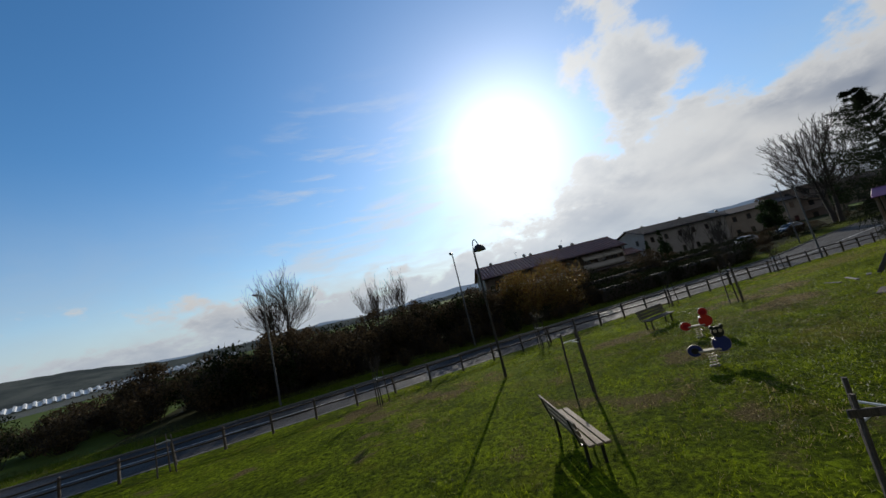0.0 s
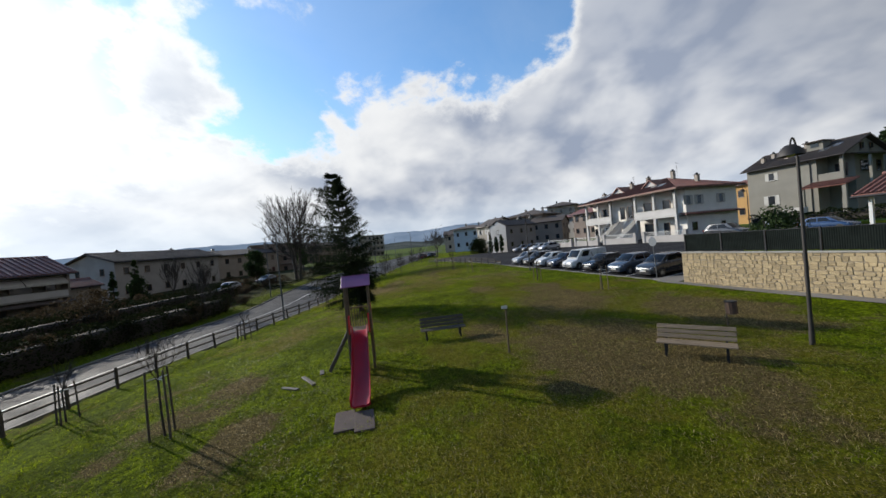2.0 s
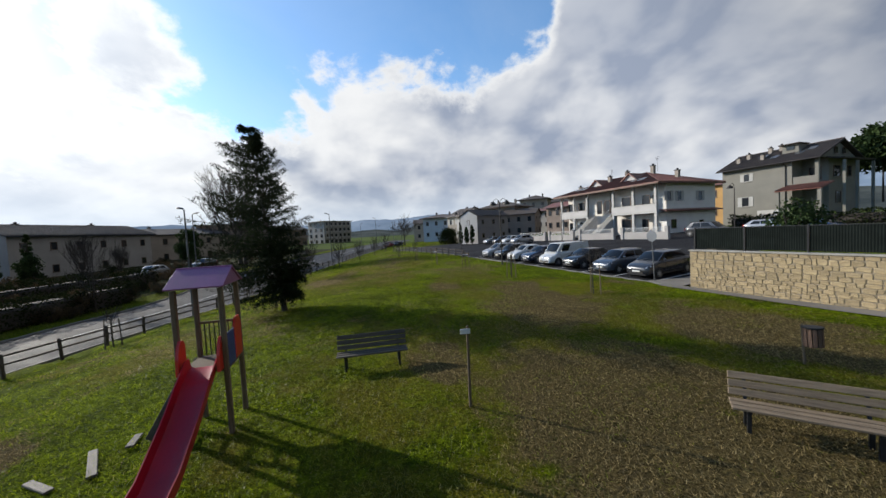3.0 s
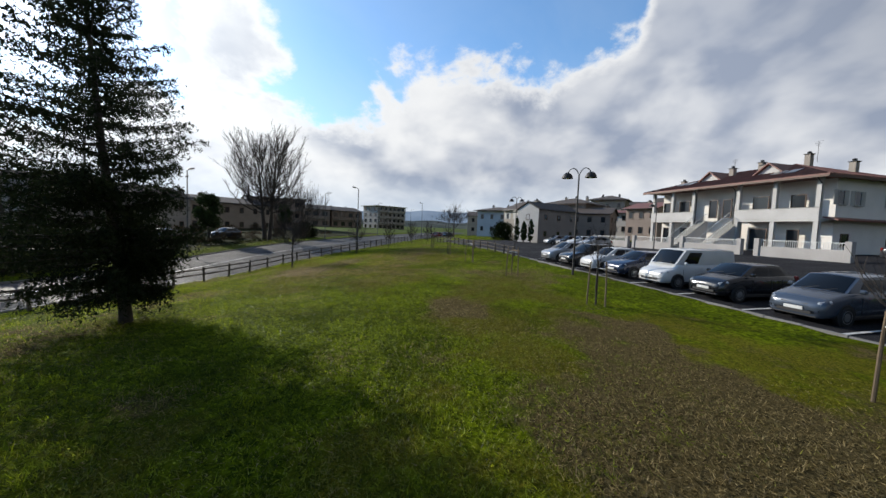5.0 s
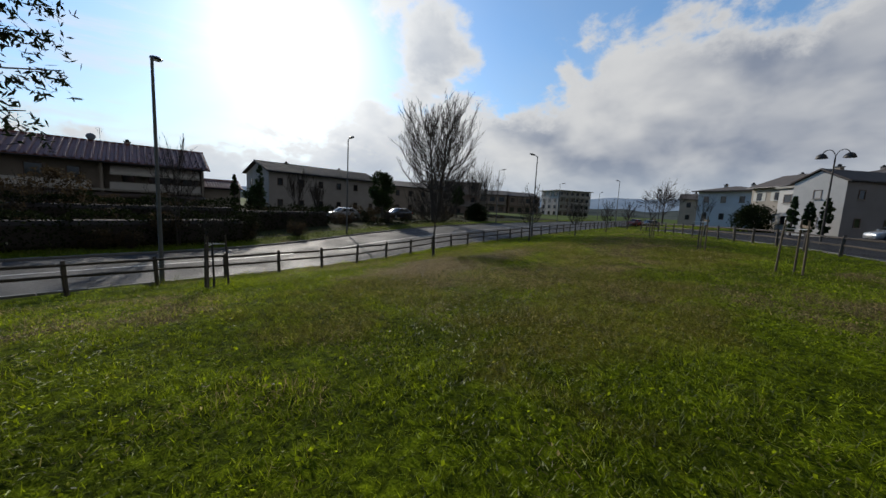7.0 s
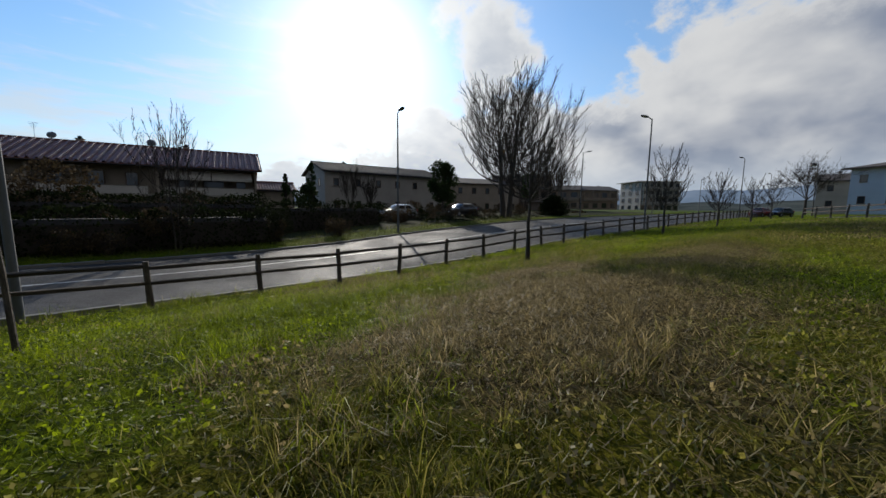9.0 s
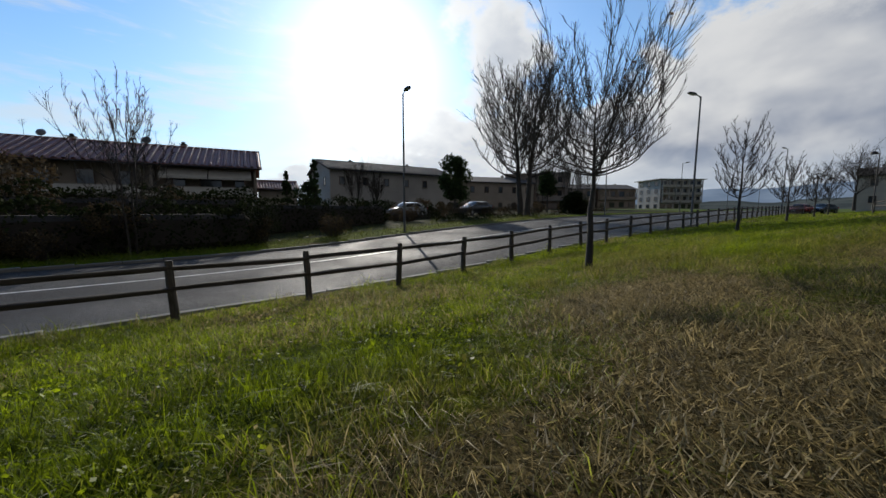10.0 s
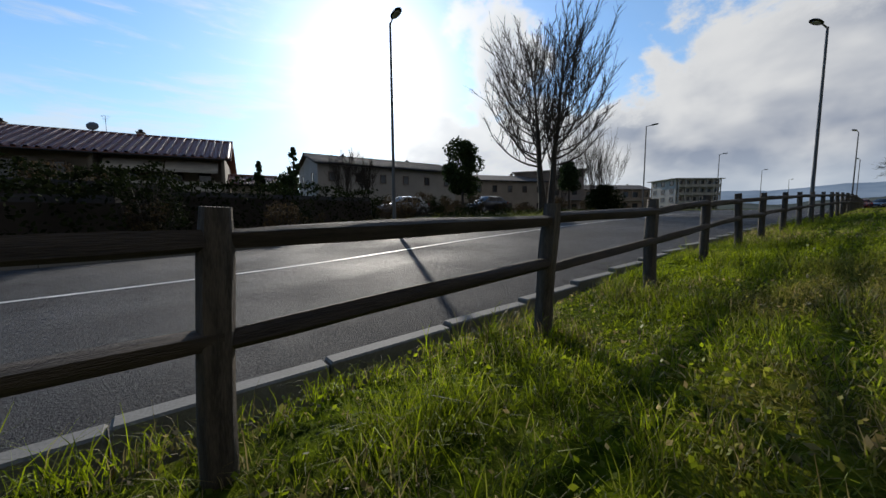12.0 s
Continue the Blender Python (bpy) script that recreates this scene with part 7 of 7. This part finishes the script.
for xa, sg in ((6.7, 1), (10.9, -1)):
    for i in range(16):
        part("step", Form().box((xa + sg * 0.15, -3.6 + 0.28 * i, 0.10 + 0.2 * i), (1.2, 0.30, 0.2)), COPING, wh)
    for dx in (-0.62, 0.62):
        f = Form().tube([(xa + sg * 0.15 + dx, -3.6, 1.0), (xa + sg * 0.15 + dx, 0.6, 4.1)], 0.03, 6)
        for i in range(15):
            f.tube([(xa + sg * 0.15 + dx, -3.6 + 0.28 * i, 0.2 + 0.2 * i), (xa + sg * 0.15 + dx, -3.6 + 0.28 * i, 1.0 + 0.205 * i)], 0.012, 4)
        part("stair_rail", f, RAIL_WHITE, wh)
    part("stair_wall", Form().raw([(xa + sg * 0.15 + dx, y, z) for dx in (-0.66, 0.66) for y, z in ((-3.7, 0), (0.8, 0), (0.8, 3.2), (-3.7, 0.1))], [(0, 1, 2, 3), (7, 6, 5, 4), (0, 4, 5, 1), (1, 5, 6, 2), (3, 2, 6, 7), (0, 3, 7, 4)]), WHITE_WALL, wh)
for x, z, w, h in ((1.6, 4.6, 1.1, 2.2), (4.2, 4.7, 1.5, 2.1), (13.0, 4.6, 1.5, 2.2), (16.2, 4.7, 1.2, 1.9), (1.8, 1.3, 1.2, 2.2), (4.6, 1.3, 1.6, 2.2), (13.0, 1.3, 1.6, 2.2), (16.0, 1.3, 1.0, 2.1), (8.0, 4.6, 1.0, 2.1), (9.6, 4.6, 1.0, 2.1)):
    window(wh, x, z, w, h, 0.9, sill=False)
right = Matrix.Translation((WW, 0, 0)) @ Matrix.Rotation(radians(90), 4, "Z")
for y, z, w, h in ((2.3, 5.3, 0.9, 1.3), (4.4, 5.3, 0.9, 1.3), (8.8, 5.3, 0.9, 1.3), (3.2, 1.5, 1.0, 1.2), (9.0, 1.5, 0.8, 0.7)):
    window(wh, y, z, w, h, 0.0, SHUTTER if z > 3 else None, side=right)
part("porch_roof", Form().box((WW + 0.45, WD / 2 + 0.3, 3.35), (1.1, WD - 0.4, 0.14), Matrix.Rotation(radians(14), 3, "Y")), TILE, wh, "narrow tiled canopy")
for x in (6.2, 12.6):
    part("dormer", Form().raw([(x + dx, y, z) for y in (2.2, 6.0) for dx, z in ((-1.5, WE + 1.0), (1.5, WE + 1.0), (0, WE + 2.15))], [(0, 1, 2), (5, 4, 3), (0, 3, 4, 1), (1, 4, 5, 2), (2, 5, 3, 0)]), WHITE_WALL, wh)
    for sg in (-1, 1):
        part("dormer_roof", Form().box((x + sg * 0.82, 4.0, WE + 1.62), (2.1, 4.2, 0.12), Matrix.Rotation(radians(sg * 38.5), 3, "Y")), TILE, wh)
for x in (3.2, 4.4, 14.0, 15.2):
    part("skylight", Form().box((x, 1.5, WE + 1.02), (0.9, 1.3, 0.10), Matrix.Rotation(radians(20.5), 3, "X")), SOLAR, wh, "roof window")
for x, y, z in ((1.4, 3.5, 0.8), (3.8, 4.6, 1.2), (7.4, 4.0, 1.7), (9.4, 5.6, 2.2), (10.6, 4.2, 1.6), (13.5, 6.0, 2.4), (16.5, 7.0, 1.2)):
    chimney(wh, x, y, WE + z, 0.9, 0.5)
aerial(wh, 6.0, 6.0, WE + 2.2, 1.9)
aerial(wh, 14.2, 6.0, WE + 2.4, 2.1)
for x in (6.55, 11.05, WW - 0.05):
    part("downpipe", Form().tube([(x, -0.6, WE - 0.1), (x, 0.0, WE - 0.6), (x, 0.0, 0.2)], 0.05, 6), IRON, wh)
# its garden wall
gw = thing("garden_wall", "low white garden wall with white railings and gate posts", "wall")
gm2 = Matrix.Translation(lot(0, 21.3)) @ Matrix.Rotation(radians(17.7), 4, "Z")
for s0, s1 in ((15.5, 21.5), (23.0, 29.0), (30.5, 36.0), (37.2, 44.0)):
    z = lot_z((s0 + s1) / 2, 21)
    part("wall_panel", Form().box(((s0 + s1) / 2, 0, z + 0.42), (s1 - s0, 0.2, 0.95), bevel=0.01), PALE_WALL, gw, m=gm2)
    part("railing_top", Form().box(((s0 + s1) / 2, 0, z + 1.42), (s1 - s0, 0.05, 0.05)), RAIL_WHITE, gw, m=gm2)
    f, n = Form(), int((s1 - s0) / 0.15)
    for i in range(n + 1):
        f.box((s0 + (s1 - s0) * i / n, 0, z + 1.15), (0.025, 0.025, 0.55))
    tagged(part("railing_bars", f, RAIL_WHITE, gw, m=gm2), kind="stuff")
    for x in (s0, s1):
        part("gate_post", Form().box((x, 0, z + 0.75), (0.42, 0.42, 1.6), bevel=0.02), PALE_WALL, gw, m=gm2)

# the olive-grey house up the slope
o = lot(27.0, 52.2)
gh = thing("grey_house", "olive-grey two-storey house with dark tiled gable roof and loggia", "house", pose(o.x, o.y, 5.2, 0, 0, 197.7))
GW, GD, GE, GR = 12.4, 12.0, 7.7, 2.5
part("wall", Form().box((GW * 0.38, GD / 2, GE / 2 - 1.0), (GW * 0.76, GD, GE + 2.0)), GREY_WALL, gh)
part("wall", Form().box((GW * 0.88 - 0.03, GD * 0.62, GE / 2 - 1.0), (GW * 0.24, GD * 0.76 - 0.02, GE + 2.0)), GREY_WALL, gh)
gable_roof(gh, GW, GD, GE, GR, 0.8, TILE_DARK, 0.4)
part("gable_wall", Form().raw([(x, y, z) for x in (GW - 0.4, GW - 0.15) for y, z in ((0, GE - 0.05), (GD, GE - 0.05), (GD / 2, GE + GR - 0.12))], [(0, 1, 2), (5, 4, 3), (0, 3, 4, 1), (1, 4, 5, 2), (2, 5, 3, 0)]), GREY_WALL, gh)
part("loggia_slab", Form().box((GW * 0.88, GD * 0.12, 3.9), (GW * 0.24 - 0.05, GD * 0.24 - 0.05, 0.3)), GREY_WALL, gh)
railing(gh, GW * 0.77, GW - 0.1, 4.05, 0.08, 0.9, GREY_WALL)
part("loggia_pillar", Form().box((GW - 0.22, 0.22, GE / 2 - 1.0), (0.4, 0.4, GE + 2.0)), GREY_WALL, gh)
for x, z, w, h, sh in ((3.6, 5.9, 0.9, 1.3, SHUTTER), (3.4, 1.9, 1.1, 1.6, SHUTTER)):
    window(gh, x, z, w, h, 0.0, sh)
window(gh, GW * 0.88, 5.4, 1.4, 2.0, GD * 0.24, None, False)
part("downpipe", Form().tube([(GW * 0.70, -0.75, GE - 0.3), (GW * 0.70, -0.08, GE - 0.9), (GW * 0.70, -0.08, -1.0)], 0.06, 6), IRON, gh)
gable_side = Matrix.Translation((GW, 0, 0)) @ Matrix.Rotation(radians(90), 4, "Z")
for y, z, w, h in ((5.0, 8.7, 0.7, 1.0), (7.4, 8.7, 0.8, 0.9), (5.2, 5.6, 2.0, 1.7), (9.0, 5.6, 1.2, 1.7), (5.6, 1.7, 1.6, 1.8)):
    window(gh, y, z, w, h, 0.0, None, True, side=gable_side)
part("side_canopy", Form().box((GW + 0.9, GD * 0.58, GE - 0.35), (2.0, GD * 0.8, 0.18), Matrix.Rotation(radians(12), 3, "Y")), TILE_DARK, gh, "dark tiled side canopy")
for y in (2.6, 6.4, 11.4):
    part("canopy_post", Form().box((GW + 1.7, y, GE / 2 - 1.3), (0.3, 0.3, GE + 1.0)), GREY_WALL, gh)
porch_roof = part("porch_roof", Form().box((11.4, -1.7, 3.35), (5.2, 3.6, 0.16), Matrix.Rotation(radians(14), 3, "X")), TILE, gh, "red tiled porch roof")
f = Form()
for i in range(17):
    f.tube([(8.95 + 0.305 * i, -3.45, 3.02), (8.95 + 0.305 * i, 0.02, 3.87)], 0.085, 6, False)
tagged(part("porch_tiles", f, TILE, porch_roof, "rows of curved clay tiles"), kind="stuff")
for x in (9.1, 13.7):
    part("porch_pillar", Form().box((x, -3.1, 0.9), (0.4, 0.4, 4.0)), GREY_WALL, gh)
part("garden_steps", Form().box((8.6, -4.2, -0.2), (2.6, 1.0, 0.9), bevel=0.02), WHITE_WALL, gh)
for x, y in ((6.4, 2.2), (4.4, 3.4), (9.4, 2.4), (10.4, 3.6)):
    part("skylight", Form().box((x, y, GE + GR * y / (GD / 2) + 0.24), (1.0, 1.4, 0.1), Matrix.Rotation(radians(22.6), 3, "X")), SOLAR, gh, "roof window")
for x, y in ((1.4, 2.2), (2.2, 3.6), (4.9, 2.0), (4.6, 5.0), (5.9, 5.4)):
    chimney(gh, x, y, GE + GR * y / (GD / 2) + 0.1, 0.85, 0.5)
dormer = part("dormer", Form().box((8.0, 4.2, GE + 2.1), (2.0, 2.4, 1.3)), GREY_WALL, gh)
part("dormer_roof", Form().box((8.0, 4.0, GE + 2.82), (2.6, 3.2, 0.14), bevel=0.02), TILE_DARK, dormer)
part("dormer_window", Form().box((8.0, 2.98, GE + 2.2), (1.0, 0.06, 0.6)), WINDOW, dormer)
# small tiled building over the stone wall
o = lot(-4.6, 9.0)
hut = thing("garden_house", "small stone garden house with red tiles and white posts", "outbuilding", pose(o.x, o.y, 2.9, 0, 0, 197.7))
part("wall", Form().box((6.0, 3.2, 1.4), (8.5, 4.4, 2.8)), STONE, hut)
gable_roof(hut, 10.5, 6.0, 2.75, 1.0, 0.4, TILE, 0.3)
for x in (0.3, 1.6, 3.4):
    part("porch_post", Form().box((x, 0.1, 1.3), (0.16, 0.16, 2.6), bevel=0.01), RAIL_WHITE, hut)
leaf_tree("garden_shrub", "grey-green shrub over the garden fence", pose(*lot(-2.0, 6.0)[:2], 3.0), 91, 2.2, 0.3, 1.5, "shrub", DARK_LEAF, 3000, 0.09, "shrub")
leaf_tree("pine_tree", "broad green umbrella pine behind the grey house", pose(64, -72, 6.0), 92, 10.5, 6.5, 6.0, "round", DARK_LEAF, 8000, 0.35)

hall = thing("greenhouse", "long pale glasshouse far off in the valley", "greenhouse", pose(-128, 158, -0.5, 0, 0, 31))
part("wall", Form().box((45, 8, 1.6), (90, 16, 3.2)), RAIL_WHITE, hall)
gable_roof(hall, 90, 16, 3.2, 1.6, 0.2, RAIL_WHITE, 2.4)


# ---- stones of the retaining wall ----
def stone_mesh(seed):
    """An irregular squared rubble stone, one unit wide and high, its face towards +y."""
    r = random.Random(seed)
    n = 8
    ring = []
    for k in range(n):
        w = 2 * math.pi * k / n
        q = 0.5 if k % 2 == 0 else 0.5 * math.sqrt(2) * r.uniform(0.78, 1.0)
        ring.append((math.cos(w) * q * r.uniform(0.94, 1.05), math.sin(w) * q * r.uniform(0.94, 1.05)))
    v = [(x, -0.05, z) for x, z in ring] + [(x * 0.985, 0.006, z * 0.985) for x, z in ring] + [(x * 0.90, 0.014 + r.uniform(-0.005, 0.008), z * 0.90) for x, z in ring]
    f = [(i, (i + 1) % n, n + (i + 1) % n, n + i) for i in range(n)] + [(n + i, n + (i + 1) % n, 2 * n + (i + 1) % n, 2 * n + i) for i in range(n)] + [tuple(2 * n + i for i in range(n))]
    return Form().raw(v, f).mesh("stone", STONE)


stone_forms = [stone_mesh(200 + i) for i in range(12)]
rs = random.Random(17)
z, made, spare = 1.12, 0, []
while z < WALL_TOP - 0.05:
    h = min(rs.uniform(0.12, 0.25), WALL_TOP - z)
    x = -0.02
    while x > -WALL_LEN + 0.2:
        w = rs.uniform(0.13, 0.44)
        hh = h * rs.uniform(0.85, 1.15)
        spare.append((x - w / 2, z + h / 2 + rs.uniform(-0.02, 0.02), w, hh))
        x -= w
    z += h
spare.sort(key=lambda k: -k[0])
rest = Form()
for x, zz, w, h in spare:
    m = wm @ pose(x, -0.045, zz, 0, rs.uniform(-7, 7), 0) @ Matrix.Diagonal((w * 0.97, 1, h * 0.97, 1))
    d = stone_forms[rs.randrange(12)]
    if made < 300:
        part("stone", d, None, wall, m=m)
    else:
        rest.raw([m @ q.co for q in d.vertices], [tuple(p.vertices) for p in d.polygons])
    made += 1
tagged(part("stones", rest, STONE, wall), kind="stuff")
